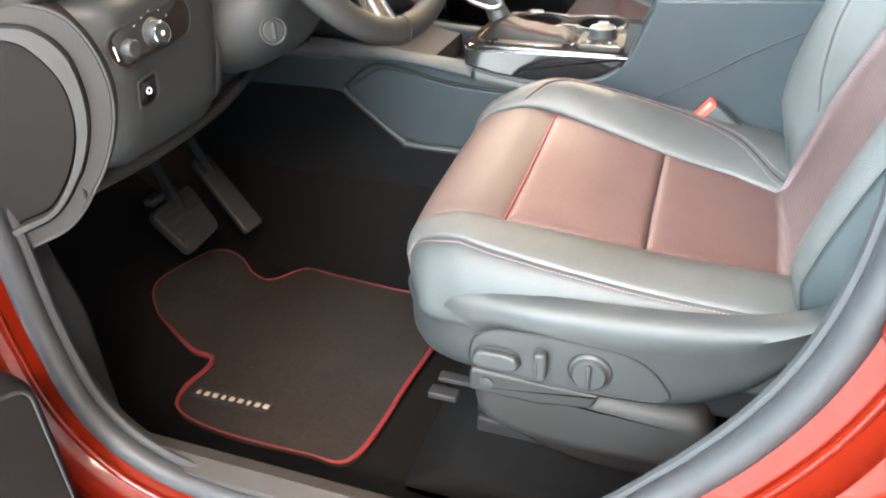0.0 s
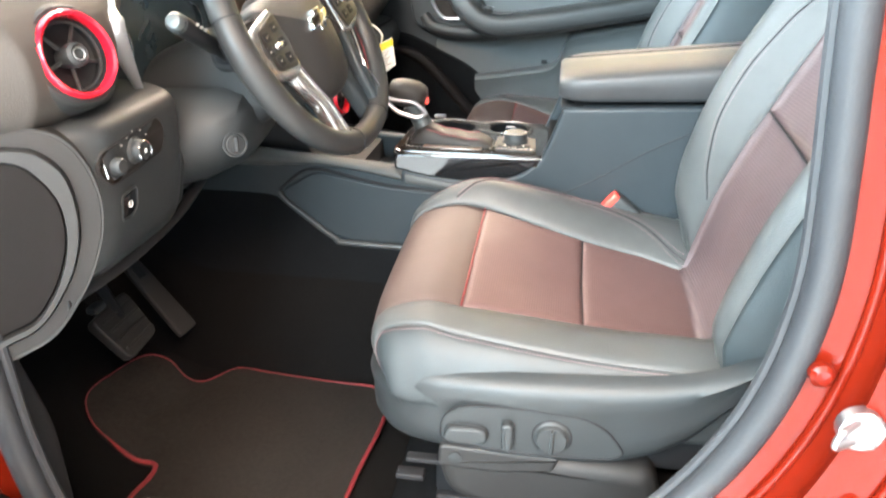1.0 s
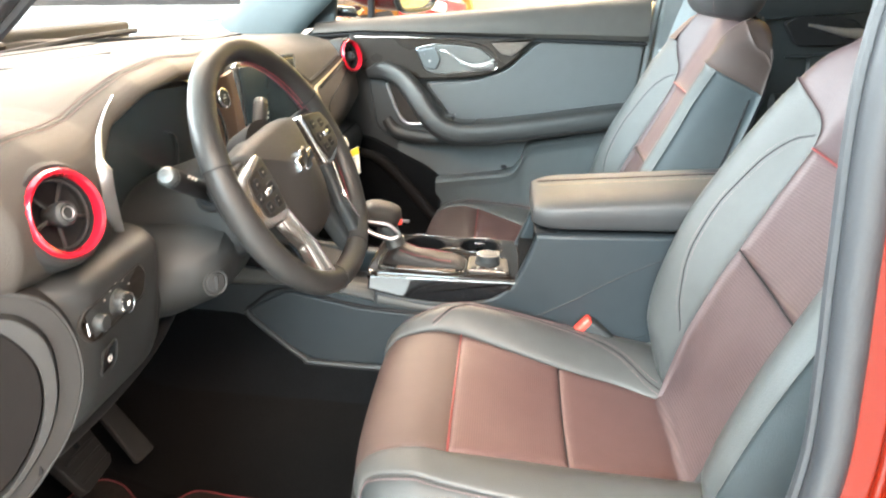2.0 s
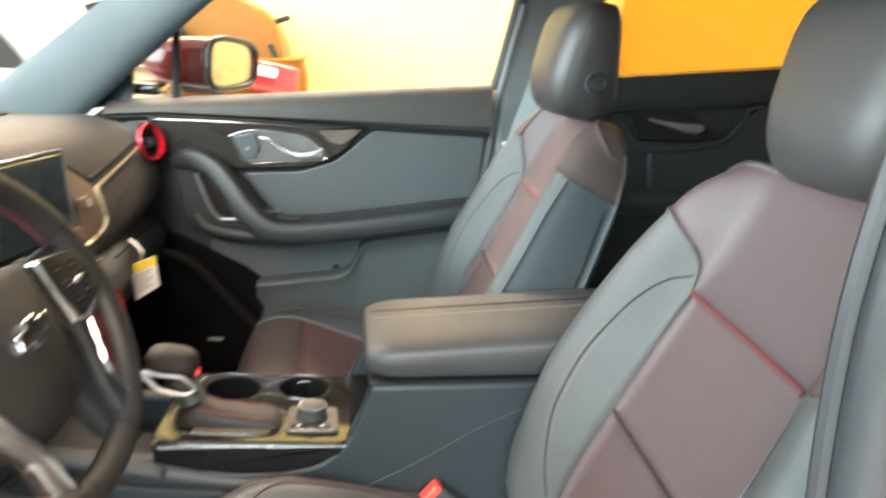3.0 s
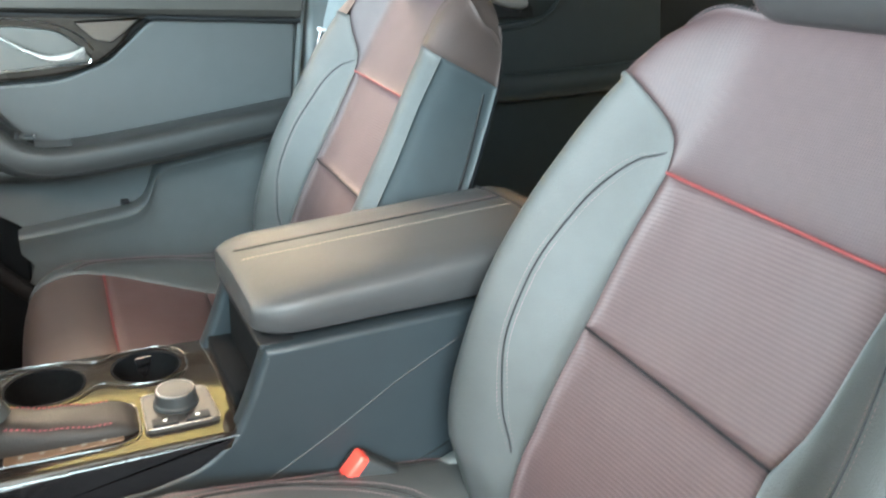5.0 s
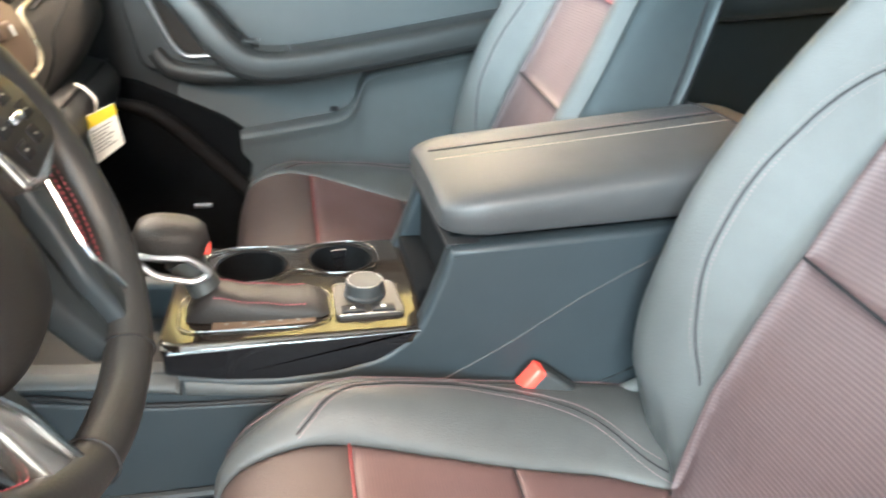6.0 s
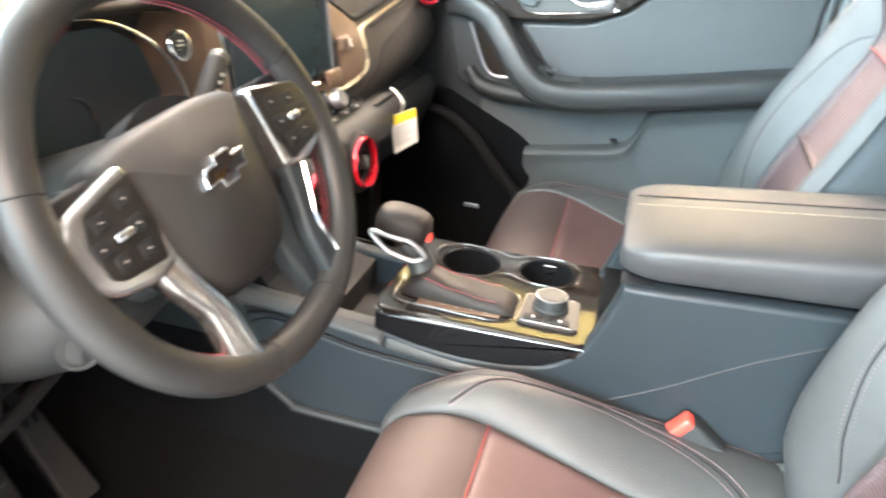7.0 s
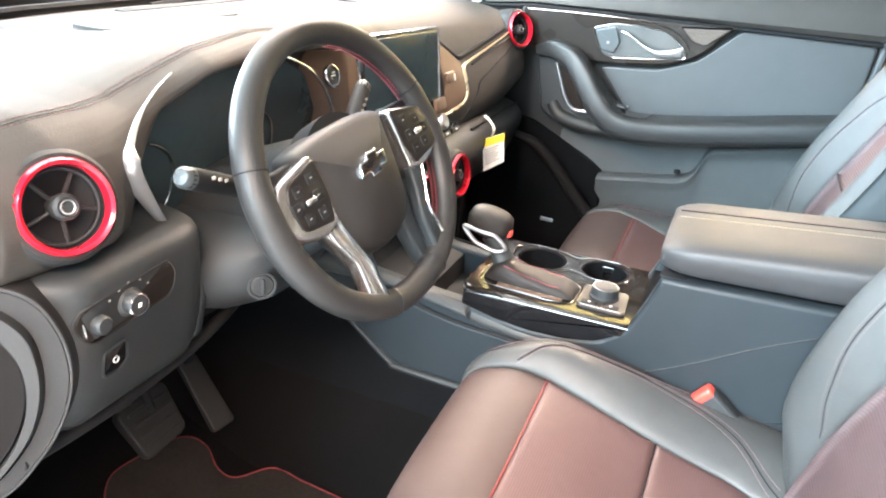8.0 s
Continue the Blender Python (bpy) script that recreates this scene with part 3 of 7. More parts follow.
# ---- driver's door, swung wide open on its front hinges ----
def open_door():
    d = thing("driver_front_door", (-0.80, -1.40, 0.42), "open red driver's door with dark inner trim", "car door")
    across, inward = np.array((-0.2, -0.98, 0.0)), np.array((0.98, -0.2, 0.0))
    hinge = np.array((-0.735, -0.900, 0.0))

    def plate(outline, lo, hi, bevel=0.008):
        v, f = slab(outline, 'y', lo, hi, bevel)
        return [tuple(hinge + across * p[0] + inward * p[1] + np.array((0, 0, p[2]))) for p in v], f
    part("outer_skin", plate(round_poly([(0.06, 0.42), (0.06, 1.24), (1.06, 1.34), (1.08, 0.90), (1.02, 0.42)], 0.04), -0.03, 0.0), PAINT, d, "red painted door skin")
    part("door_shell", plate(round_poly([(0.06, 0.45), (0.06, 1.22), (1.02, 1.32), (1.04, 0.90), (0.98, 0.45)], 0.04), 0.003, 0.075), END_DARK, d, "black door trim")
    pocket = round_poly([(-0.054, 0.47), (-0.054, 0.745), (0.20, 0.790), (0.86, 0.800), (0.86, 0.47)], 0.03, 6)
    part("door_pocket", plate(pocket, 0.060, 0.130, 0.014), END_DARK, d, "dark lower pocket panel with a piped edge")
    part("pocket_piping", tube([hinge + across * a + inward * 0.128 + np.array((0, 0, b)) for a, b in inset_poly(pocket, 0.010)], 0.0025, 6, True), RUBBER, d)
    part("armrest", plate(round_poly([(0.25, 0.96), (0.95, 1.02), (0.95, 1.08), (0.25, 1.03)], 0.02), 0.060, 0.135, 0.015), ARM, d, "padded armrest")
    top = spline([(0.06, 1.24), (0.20, 1.36), (0.45, 1.56), (0.75, 1.70), (1.00, 1.74), (1.06, 1.50), (1.06, 1.33)], 40)
    part("window_frame", tube([hinge + across * a + inward * 0.03 + np.array((0, 0, b)) for a, b in top], 0.020, 10), DARK, d, "black window frame")
    g = part("window_pane", plate(np.vstack([top, [(0.55, 1.28)]]), 0.028, 0.032, 0.001), CLEAR, d, "clear side window glass")
    g.visible_shadow = False


open_door()

# ---- rear side door on the driver's side ----
# out of view; added to keep light out of the rear cabin
rd = thing("driver_rear_door", (0.9, -0.86, 0.42), "closed red rear door on the driver's side, added unseen", "car door")
part("door_shell", slab(round_poly([(0.50, 0.44), (0.50, 1.42), (1.27, 1.53), (1.60, 1.55), (2.1, 1.45), (2.1, 0.44)], 0.02), 'y', -0.945, -0.80, 0.008), DARK, rd, "black rear door trim")
part("outer_skin", slab(round_poly([(0.44, 0.42), (0.44, 1.41), (1.27, 1.53), (2.1, 1.45), (2.1, 0.42)], 0.02), 'y', -0.975, -0.948, 0.008), PAINT, rd, "red painted door skin")
part("window_pane", slab([(0.50, 1.42), (0.52, 1.82), (2.0, 1.80), (2.1, 1.46), (1.27, 1.53)], 'y', -0.875, -0.871, 0.001), TINTED, rd, "tinted rear side glass")

# ---- seats ----
def seat(name, yc, back_x, lean, label, side):
    """A front seat; side: -1 when its outer flank is towards -y."""
    s = thing(name, (0, yc, 0.42), label, "car seat", "front seats")
    # cushion: a profile from the nose over the top to the back, and a cross-section of lifts
    prof = spline([(-0.262, 0.668), (-0.284, 0.705), (-0.302, 0.745), (-0.303, 0.788), (-0.276, 0.822), (-0.218, 0.838), (-0.168, 0.832), (-0.08, 0.811), (0.00, 0.791),
                   (0.10, 0.772), (0.19, 0.762), (0.34, 0.765)], 200)
    tan = np.gradient(prof, axis=0)
    tan /= np.linalg.norm(tan, axis=1)[:, None]
    nor = np.stack([-tan[:, 1], tan[:, 0]], 1)
    VI, VS = 0.46, 0.72  # shares of the cross-section at the insert's seam and at the stitched ridge
    XI = [-0.30, -0.17, -0.003, 0.10, 0.18, 0.34]
    insert_w = lambda x: np.interp(x, XI, [0.140, 0.147, 0.133, 0.126, 0.100, 0.090])  # noqa: E731
    insert_out = lambda x: eased(x, [-0.30, -0.17, -0.09, -0.003, 0.10, 0.18, 0.34], [0.166, 0.163, 0.143, 0.123, 0.107, 0.098, 0.090])  # noqa: E731
    ridge_out = lambda x: eased(x, [-0.30, -0.24, -0.17, -0.097, 0.036, 0.11, 0.34], [0.200, 0.213, 0.221, 0.229, 0.236, 0.241, 0.236])  # noqa: E731
    rise_out = lambda x: eased(x, [-0.30, -0.24, -0.17, -0.097, 0.036, 0.11, 0.175, 0.34], [-0.002, -0.003, -0.002, 0.010, 0.032, 0.046, 0.050, 0.040])  # noqa: E731
    ridge_w = lambda x: np.interp(x, [-0.30, -0.228, -0.12, 0.023, 0.146, 0.34], [0.165, 0.186, 0.209, 0.233, 0.246, 0.238])  # noqa: E731

    def cushion(u, v):
        """The cushion's surface: u from the nose over the top to the back, v across."""
        u, v = np.broadcast_arrays(np.asarray(u, float), np.asarray(v, float))
        k = np.clip(u, 0, 1) * 199
        px, pz = np.interp(k, range(200), prof[:, 0]), np.interp(k, range(200), prof[:, 1])
        nx, nz = np.interp(k, range(200), nor[:, 0]), np.interp(k, range(200), nor[:, 1])
        x_top = np.where(k < 70, -0.30, px)
        outer = np.sign(v) == side
        wi, wr = np.where(outer, insert_out(x_top), insert_w(x_top)), np.where(outer, ridge_out(x_top), ridge_w(x_top))
        we = np.interp(u, [0, 0.2, 0.36, 0.6, 0.85, 1], [0.228, 0.244, 0.256, 0.263, 0.258, 0.240])
        a = np.abs(v)
        q1, q2, q3 = np.clip(a / VI, 0, 1), np.clip((a - VI) / (VS - VI), 0, 1), np.clip((a - VS) / (1 - VS), 0, 1)
        grow = np.interp(u, [0, 0.25, 0.40, 0.55, 0.8, 1], [0.0, 0.02, 0.30, 0.95, 0.85, 0.6])
        ridge = np.where(outer, rise_out(x_top), 0.034 * grow)
        g0, g1_ = 0.30, math.pi / 2
        side_t = (np.sin(g0 + (g1_ - g0) * q3) - math.sin(g0)) / (1 - math.sin(g0))
        side_d = (math.cos(g0) - np.cos(g0 + (g1_ - g0) * q3)) / math.cos(g0)
        w = wi * q1 + (wr - wi) * q2 + (we - wr) * side_t
        lift = -0.006 * (1 - q1 ** 2) + ridge * np.sin(np.minimum(1.0, q2 * 1.45) * math.pi / 2) + 0.003 * np.sin(q2 * math.pi)
        drop = 0.098 * side_d
        t = w / we
        corner = (0.050 * t ** 2.3 + 0.030 * t ** 8) * np.clip((0.50 - u) / 0.34, 0, 1) ** 0.8
        front = np.interp(u, [0.0, 0.25, 0.42], [0.10, 0.35, 1.0])
        wy = np.sign(v) * w
        return np.stack([px + nx * lift + corner, yc + wy, pz + nz * lift - drop * front + 0.075 * wy], -1)

    def at_x(x):
        k = np.where(prof[:, 0] >= x)[0]
        return k[k > 80][0] / 199
    u1, u2, u3 = at_x(-0.168), at_x(-0.003), at_x(0.180)
    part("front_panel", pad(cushion, 0.02, u1, -VI, VI, 34, 26, 0.003), WRAP, s, "smooth brown-black leather front panel")
    part("cushion_insert", pad(cushion, u1, u2, -VI, VI, 22, 26, 0.006), INSERT, s, "ribbed brown-red cloth insert")
    part("cushion_insert", pad(cushion, u2, u3, -VI, VI, 22, 26, 0.006), INSERT, s, "ribbed brown-red cloth insert")
    part("rear_strip", pad(cushion, u3, 1.0, -VI, VI, 10, 16, 0.003), LEATHER, s)
    for k in (-1, 1):
        def band(a, b, nv, puff):
            return pad(cushion, 0.02, 1.0, k * a, k * b, 56, nv, puff, 0.010, sign=k)
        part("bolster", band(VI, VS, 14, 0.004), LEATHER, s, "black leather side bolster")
        part("bolster_side", band(VS, 0.985, 12, 0.004), SHADED_SIDE, s, "vinyl side of the cushion, shade in its colour")
        uu = np.linspace(0.20, 0.97, 90)
        line = over(cushion, uu, k * (VS + 0.022) + 0 * uu, 0.0044)
        part("stitching", stitches(line, 0.0048, 0.0034, 0.0009), THREAD, s, "red stitching")
        if k > 0:
            # curved seam that runs along the bolster and back to the insert
            a = np.linspace(0, 1, 70)
            uu = np.interp(a, [0, 1], [at_x(-0.222), u3 - 0.01])
            tt = np.interp(a, [0, 0.10, 0.25, 0.50, 0.75, 0.92, 1], [0.475, 0.615, 0.69, 0.70, 0.63, 0.53, 0.475])
            tt = np.convolve(np.pad(tt, 6, mode='edge'), np.ones(13) / 13, 'valid')
            part("bolster_seam", tube(over(cushion, uu, k * tt, 0.0040), 0.0013, 6), DARK, s)
            part("stitching", join(stitches(over(cushion, uu, k * (tt + 0.020), 0.0042), 0.0048, 0.0034, 0.0008), stitches(over(cushion, uu, k * (tt - 0.020), 0.0042), 0.0048, 0.0034, 0.0008)), THREAD, s, "red double stitching")
    part("front_piping", tube(cushion(np.full(40, u1), np.linspace(-VI, VI, 40)) + np.array((-0.001, 0, 0.002)), 0.0014, 8), PIPING, s, "bright red piping")
    part("seam", tube(cushion(np.full(40, u2), np.linspace(-VI, VI, 40)) + np.array((0, 0, 0.0005)), 0.0016, 6), DARK, s)

    # plastic skirt round the cushion's flank, drawn out to the hinge
    for k in (-1, 1):
        # plan of the skirt from the hinge along the flank and round the front corner: x, half width, top, foot
        plan = spline([(0.33, 0.225, 0.895, 0.815), (0.25, 0.248, 0.866, 0.810), (0.19, 0.260, 0.829, 0.782), (0.125, 0.264, 0.805, 0.705), (0.043, 0.266, 0.794, 0.664), (-0.076, 0.264, 0.785, 0.656), (-0.150, 0.255, 0.779, 0.653),
                       (-0.205, 0.245, 0.774, 0.650), (-0.248, 0.219, 0.756, 0.645), (-0.278, 0.172, 0.735, 0.642), (-0.292, 0.100, 0.715, 0.640), (-0.298, 0.0, 0.706, 0.640)], 64)
        out = np.gradient(plan[:, :2], axis=0)
        out = np.stack([-out[:, 1], out[:, 0]], 1)
        out /= np.linalg.norm(out, axis=1)[:, None]
        out *= np.sign(out[20, 1])
        prof_y = [(0.0, -0.012), (0.02, 0.000), (0.08, 0.010), (0.18, 0.0155), (0.32, 0.0135), (0.46, 0.0105), (0.62, 0.0110), (0.80, 0.0100), (0.92, 0.004), (0.98, -0.005), (1.0, -0.016)]
        rings = [[(plan[j, 0] + out[j, 0] * d, yc + k * (plan[j, 1] + out[j, 1] * d), plan[j, 2] + (plan[j, 3] - plan[j, 2]) * t) for t, d in prof_y] for j in range(64)]
        part("side_skirt", grid(rings), SKIRT, s, "black grained plastic seat skirt")
    part("base_frame", box((0.06, yc, 0.655), (0.42, 0.44, 0.06), 0.01), DARK, s)

    # power controls on the outer flank
    if side < 0:
        yf = yc + side * 0.2765
        DX, DZ = 0.018, 0.013
        plate = round_poly([(q[0] + DX, q[1] + DZ) for q in [(-0.196, 0.672), (-0.192, 0.712), (-0.166, 0.731), (-0.09, 0.734), (-0.015, 0.730), (0.018, 0.712), (0.040, 0.680), (0.022, 0.670), (-0.08, 0.664)]], 0.02, 6)
        panel = part("control_plate", slab(plate, 'y', yf + 0.006, yf - 0.0015, 0.0015), SKIRT, s, "raised teardrop switch plate")
        part("control_groove", tube([(x, yf - 0.0012, z) for x, z in plate], 0.0015, 6, True), DARK, panel)
        hb = round_poly([(q[0] + DX, q[1] + DZ) for q in [(-0.190, 0.686), (-0.184, 0.702), (-0.150, 0.704), (-0.134, 0.700), (-0.132, 0.684), (-0.145, 0.678), (-0.182, 0.679)]], 0.008, 5)
        part("seat_slide_switch", slab(hb, 'y', yf + 0.002, yf - 0.013, 0.004, 4), PLASTIC, panel, "long horizontal seat switch")
        part("switch_gap", tube([(x, yf - 0.0016, z) for x, z in hb], 0.0016, 6, True), DARK, panel)
        part("switch_gap", torus((-0.034, yf - 0.0016, 0.709), (0, 1, 0), 0.0242, 0.0016, 36, 6), DARK, panel)
        vb = round_poly([(q[0] + DX, q[1] + DZ) for q in [(-0.114, 0.675), (-0.116, 0.714), (-0.106, 0.716), (-0.100, 0.712), (-0.100, 0.680), (-0.105, 0.674)]], 0.006, 5)
        part("recline_switch", slab(vb, 'y', yf + 0.002, yf - 0.014, 0.004, 4), PLASTIC, panel, "upright recline switch")
        part("lumbar_dial", join(lathe([(0, 0), (0.0235, 0.0), (0.0235, 0.003), (0.0205, 0.005), (0.0195, 0.009), (0.018, 0.011), (0, 0.011)], (-0.034, yf, 0.709), (0, side, 0), 36),
                                 box((-0.034, yf + side * 0.0125, 0.709), (0.0045, 0.007, 0.034), 0.0015)), PLASTIC, panel, "round lumbar dial with a ridge")
    # lower cover over the seat rails
    for k in (-1, 1):
        y0 = yc + k * 0.225
        cov = round_poly([(-0.178, 0.662), (-0.182, 0.612), (-0.172, 0.582), (-0.150, 0.566), (-0.11, 0.556), (-0.03, 0.552), (0.05, 0.556), (0.105, 0.566), (0.118, 0.60), (0.10, 0.65)], 0.018, 6)
        part("rail_cover", slab(cov, 'y', y0 - k * 0.05, y0 + k * 0.034, 0.022, 6), END_GREY, s, "curved black plastic rail cover")
        foot = spline([(-0.150, 0.560), (-0.10, 0.530), (-0.03, 0.515), (0.05, 0.517), (0.10, 0.540)], 20)
        part("cover_foot", slab(np.vstack([foot, [(0.10, 0.58), (-0.15, 0.58)]]), 'y', y0 - k * 0.05, y0 + k * 0.010, 0.010, 4), END_DARK, s)
        part("cover_cap", slab(round_poly([(-0.182, 0.632), (-0.180, 0.668), (-0.02, 0.665), (-0.03, 0.640), (-0.10, 0.630)], 0.008), 'y', y0, y0 + k * 0.041, 0.005), END_GREY, s)
        part("cap_plug", lathe([(0, 0), (0.009, 0), (0.009, 0.002), (0, 0.003)], (-0.158, y0 + k * 0.041, 0.650), (0, k, 0), 18), PLASTIC, s)
        rail = join(box((0.03, y0 - k * 0.07, 0.470), (0.46, 0.040, 0.05), 0.006), box((0.0, y0 - k * 0.07, 0.53), (0.40, 0.03, 0.06), 0.005))
        part("seat_rail", rail, DARK, s, "dark steel seat rail")
        part("rail_end", box((-0.225, y0 + k * 0.012, 0.588), (0.040, 0.020, 0.010), 0.003), DARK, s)
        part("rail_end", box((-0.205, y0 + k * 0.012, 0.618), (0.05, 0.016, 0.007), 0.002), DARK, s)
    part("foot_cover", slab(round_poly([(-0.30, 0.405), (-0.22, 0.47), (0.20, 0.47), (0.24, 0.405)], 0.03), 'y', yc - 0.27, yc + 0.27, 0.02), CARPET, s)

    # backrest: profile up the back in (forward, height), leaning
    bp = spline([(0.012, -0.10), (0.000, 0.03), (0.010, 0.12), (0.012, 0.22), (0.004, 0.34), (0.000, 0.45), (0.000, 0.545), (0.000, 0.590), (-0.006, 0.615), (-0.024, 0.632), (-0.046, 0.631), (-0.062, 0.612)], 200)
    bt = np.gradient(bp, axis=0)
    bt /= np.linalg.norm(bt, axis=1)[:, None]
    bn = np.stack([bt[:, 1], -bt[:, 0]], 1)
    sl, cl = math.sin(radians(lean)), math.cos(radians(lean))
    half = [(0.0, -0.002), (0.25, 0.0), (0.49, 0.002), (0.57, 0.013), (0.69, 0.043), (0.80, 0.061), (0.89, 0.064), (0.95, 0.054), (0.982, 0.034), (0.998, 0.0), (1.0, -0.055), (1.0, -0.115)]
    bsec = spline([(-x, z) for x, z in half[:0:-1]] + half, 321)

    def share(t):
        return float(np.interp(t, bsec[160:, 0], np.linspace(0, 1, 161)))

    def world_of(f, h, w):
        return np.stack([back_x - f * cl + h * sl, yc + side * 0.018 + w, 0.80 + h * cl + f * sl + 0.07 * w], -1)

    def back(u, v):
        k = np.clip(u, 0, 1) * 199
        pf, ph = np.interp(k, range(200), bp[:, 0]), np.interp(k, range(200), bp[:, 1])
        nf, nh = np.interp(k, range(200), bn[:, 0]), np.interp(k, range(200), bn[:, 1])
        q = (np.clip(v, -1, 1) + 1) / 2 * 320
        t, lift = np.interp(q, range(321), bsec[:, 0]), np.interp(q, range(321), bsec[:, 1])
        wide = eased(ph, [-0.10, 0.0, 0.10, 0.25, 0.38, 0.47, 0.545, 0.60, 0.635], [0.165, 0.215, 0.250, 0.262, 0.252, 0.243, 0.237, 0.228, 0.212], 0.08)
        wide = wide - np.where(t * side > 0, 0.006, 0.037 if side < 0 else 0.004) * eased(ph, [0.2, 0.34, 0.52, 0.7], [0, 0, 1, 1], 0.1)
        ph = ph - np.where((t < 0) & (side < 0), 0.048, 0.082 if side < 0 else 0.034) * np.abs(t) ** (3.6 if side < 0 else 5) * eased(ph, [0.40, 0.48, 0.62, 0.70], [0, 0, 1, 1], 0.12)
        grow = eased(u, [0, 0.12, 0.3, 0.45, 0.6, 0.72, 0.82, 0.9, 1], [0.35, 0.75, 1.0, 1.0, 0.84, 0.50, 0.18, 0.03, 0.0], 0.07)
        curl = 0.085 * np.clip((0.06 - ph) / 0.13, 0, 1) ** 1.4 * np.clip((np.abs(t) - 0.48) / 0.25, 0, 1)
        turn_in = 0.034 * np.clip((ph - 0.43) / 0.17, 0, 1) * np.clip((np.abs(t) - 0.50) / 0.5, 0, 1) ** 1.8
        up = np.where(lift > 0, lift * grow, 0.0)
        deep = eased(ph, [0.0, 0.26, 0.40, 0.52, 0.58, 0.64], [0.115, 0.115, 0.100, 0.080, 0.068, 0.060], 0.09)
        fold = np.clip(1 + pf / 0.050, 0, 1)
        back_f = pf - fold * np.where(lift < 0, (turn_in * 0.4 - lift) * deep / 0.135, turn_in * 0.4)
        ph = ph - 0.030 * np.clip((-back_f - 0.026) / 0.036, 0, 1) ** 2 * np.clip((ph - 0.50) / 0.10, 0, 1)
        return world_of(back_f - curl + nf * up, ph + nh * up, wide * t * np.where((t > 0) & (side > 0), eased(ph, [-0.10, 0.43, 0.51, 0.61, 0.64], [0.93, 0.93, 0.88, 0.70, 0.64]), 1.0))

    def at_h(h):
        return np.where(bp[:, 1] >= h)[0][0] / 199
    h1, h2, hm, h3, h4 = at_h(0.250), at_h(0.425), at_h(0.480), at_h(0.515), at_h(0.612)
    e0, e1, e2, e3 = share(0.510), share(0.62), share(0.71 if side > 0 else 0.86), share(0.74 if side > 0 else 0.95)
    crest = 160 + int(np.argmax(bsec[160:, 1]))
    side_at = float(np.interp(-0.046, -bsec[crest:, 1], np.linspace(-1, 1, 321)[crest:]))
    corner = {side: share(0.62) if side < 0 else e0, -side: e0}  # the driver's insert flares to the door
    eb = lambda u, k: np.interp(u, [0.05, h1 * 0.6, h1, h2], [share(0.56), share(0.49), share(0.46), corner[k]])  # noqa: E731
    part("back_insert", pad(back, 0.05, h1, lambda a: -eb(0.05 + a * (h1 - 0.05), -1), lambda a: eb(0.05 + a * (h1 - 0.05), 1), 24, 22, 0.007, sign=-1), INSERT_UP, s, "ribbed brown-red cloth insert")
    part("back_insert", pad(back, h1, h2, lambda a: -eb(h1 + a * (h2 - h1), -1), lambda a: eb(h1 + a * (h2 - h1), 1), 20, 22, 0.007, sign=-1), INSERT_UP, s, "ribbed brown-red cloth insert")

    def corner_line(u, k):
        """Edge of the shoulder panel, swept outwards from the insert's corner."""
        if side < 0 and k == side:
            return eased(u, [h2, at_h(0.440), at_h(0.458), h4], [corner[k], share(0.78), e3, e3], 0.05)
        return eased(u, [h2, h2 + 0.5 * (hm - h2), hm, h3, h3 + 0.01, h4], [corner[k], 0.6 * corner[k] + 0.4 * max(e1, corner[k]), max(e1, corner[k] + 0.02), e2, e3, e3], 0.06 if side < 0 else 0.10)

    part("upper_panel", pad(back, h2, h4, lambda a: -corner_line(h2 + (h4 - h2) * a, -1), lambda a: corner_line(h2 + (h4 - h2) * a, 1), 40, 34, 0.003, 0.020, sign=-1), PERFORATED, s, "perforated brown-red cloth shoulder panel")
    part("top_panel", pad(back, h4, 1.0, -0.985, 0.985, 10, 30, 0.002, sign=-1), WRAP, s)
    for k in (-1, 1):
        def edge(a):
            u = 0.02 + (h3 - 0.02) * a
            return k * np.where(u < h2, eb(u, k), corner_line(u, k))
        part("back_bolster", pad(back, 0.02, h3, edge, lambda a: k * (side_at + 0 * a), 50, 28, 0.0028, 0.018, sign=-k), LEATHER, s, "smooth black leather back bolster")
        part("back_flank", pad(back, 0.02, h3, k * side_at, k * 0.985, 50, 12, 0.002, 0.012, sign=-k), SHADED_FLANK, s, "vinyl flank of the backrest, shade in its colour")
        part("shoulder", pad(back, h3, h4, lambda a: k * np.interp(h3 + (h4 - h3) * a, [h3, h4], [e3, e3]), k * 0.985, 14, 20, 0.002, 0.012, sign=-k), WRAP, s)
        a = np.linspace(0, 1, 90)
        hs = np.interp(a, [0, 0.12, 0.30, 0.55, 0.80, 0.92, 1], [0.085, 0.120, 0.190, 0.290, 0.385, 0.432, 0.450])
        uu = np.interp(hs, bp[:170, 1], np.arange(170) / 199)
        tt = np.interp(a, [0, 0.12, 0.30, 0.55, 0.80, 0.92, 1], [0.56, 0.63, 0.705, 0.715, 0.675, 0.62, 0.535])
        tt = np.convolve(np.pad(tt, 5, mode='edge'), np.ones(11) / 11, 'valid')
        vv = np.array([share(q) for q in tt])
        part("bolster_seam", tube(over(back, uu, k * vv, 0.0030, -1), 0.0013, 6), DARK, s)
        part("stitching", join(stitches(over(back, uu, k * (vv + 0.014), 0.0033, -1), 0.0048, 0.0034, 0.0008), stitches(over(back, uu, k * (vv - 0.014), 0.0033, -1), 0.0048, 0.0034, 0.0008)), THREAD, s, "red double stitching")
        hh = np.linspace(0.06, 0.490, 50)
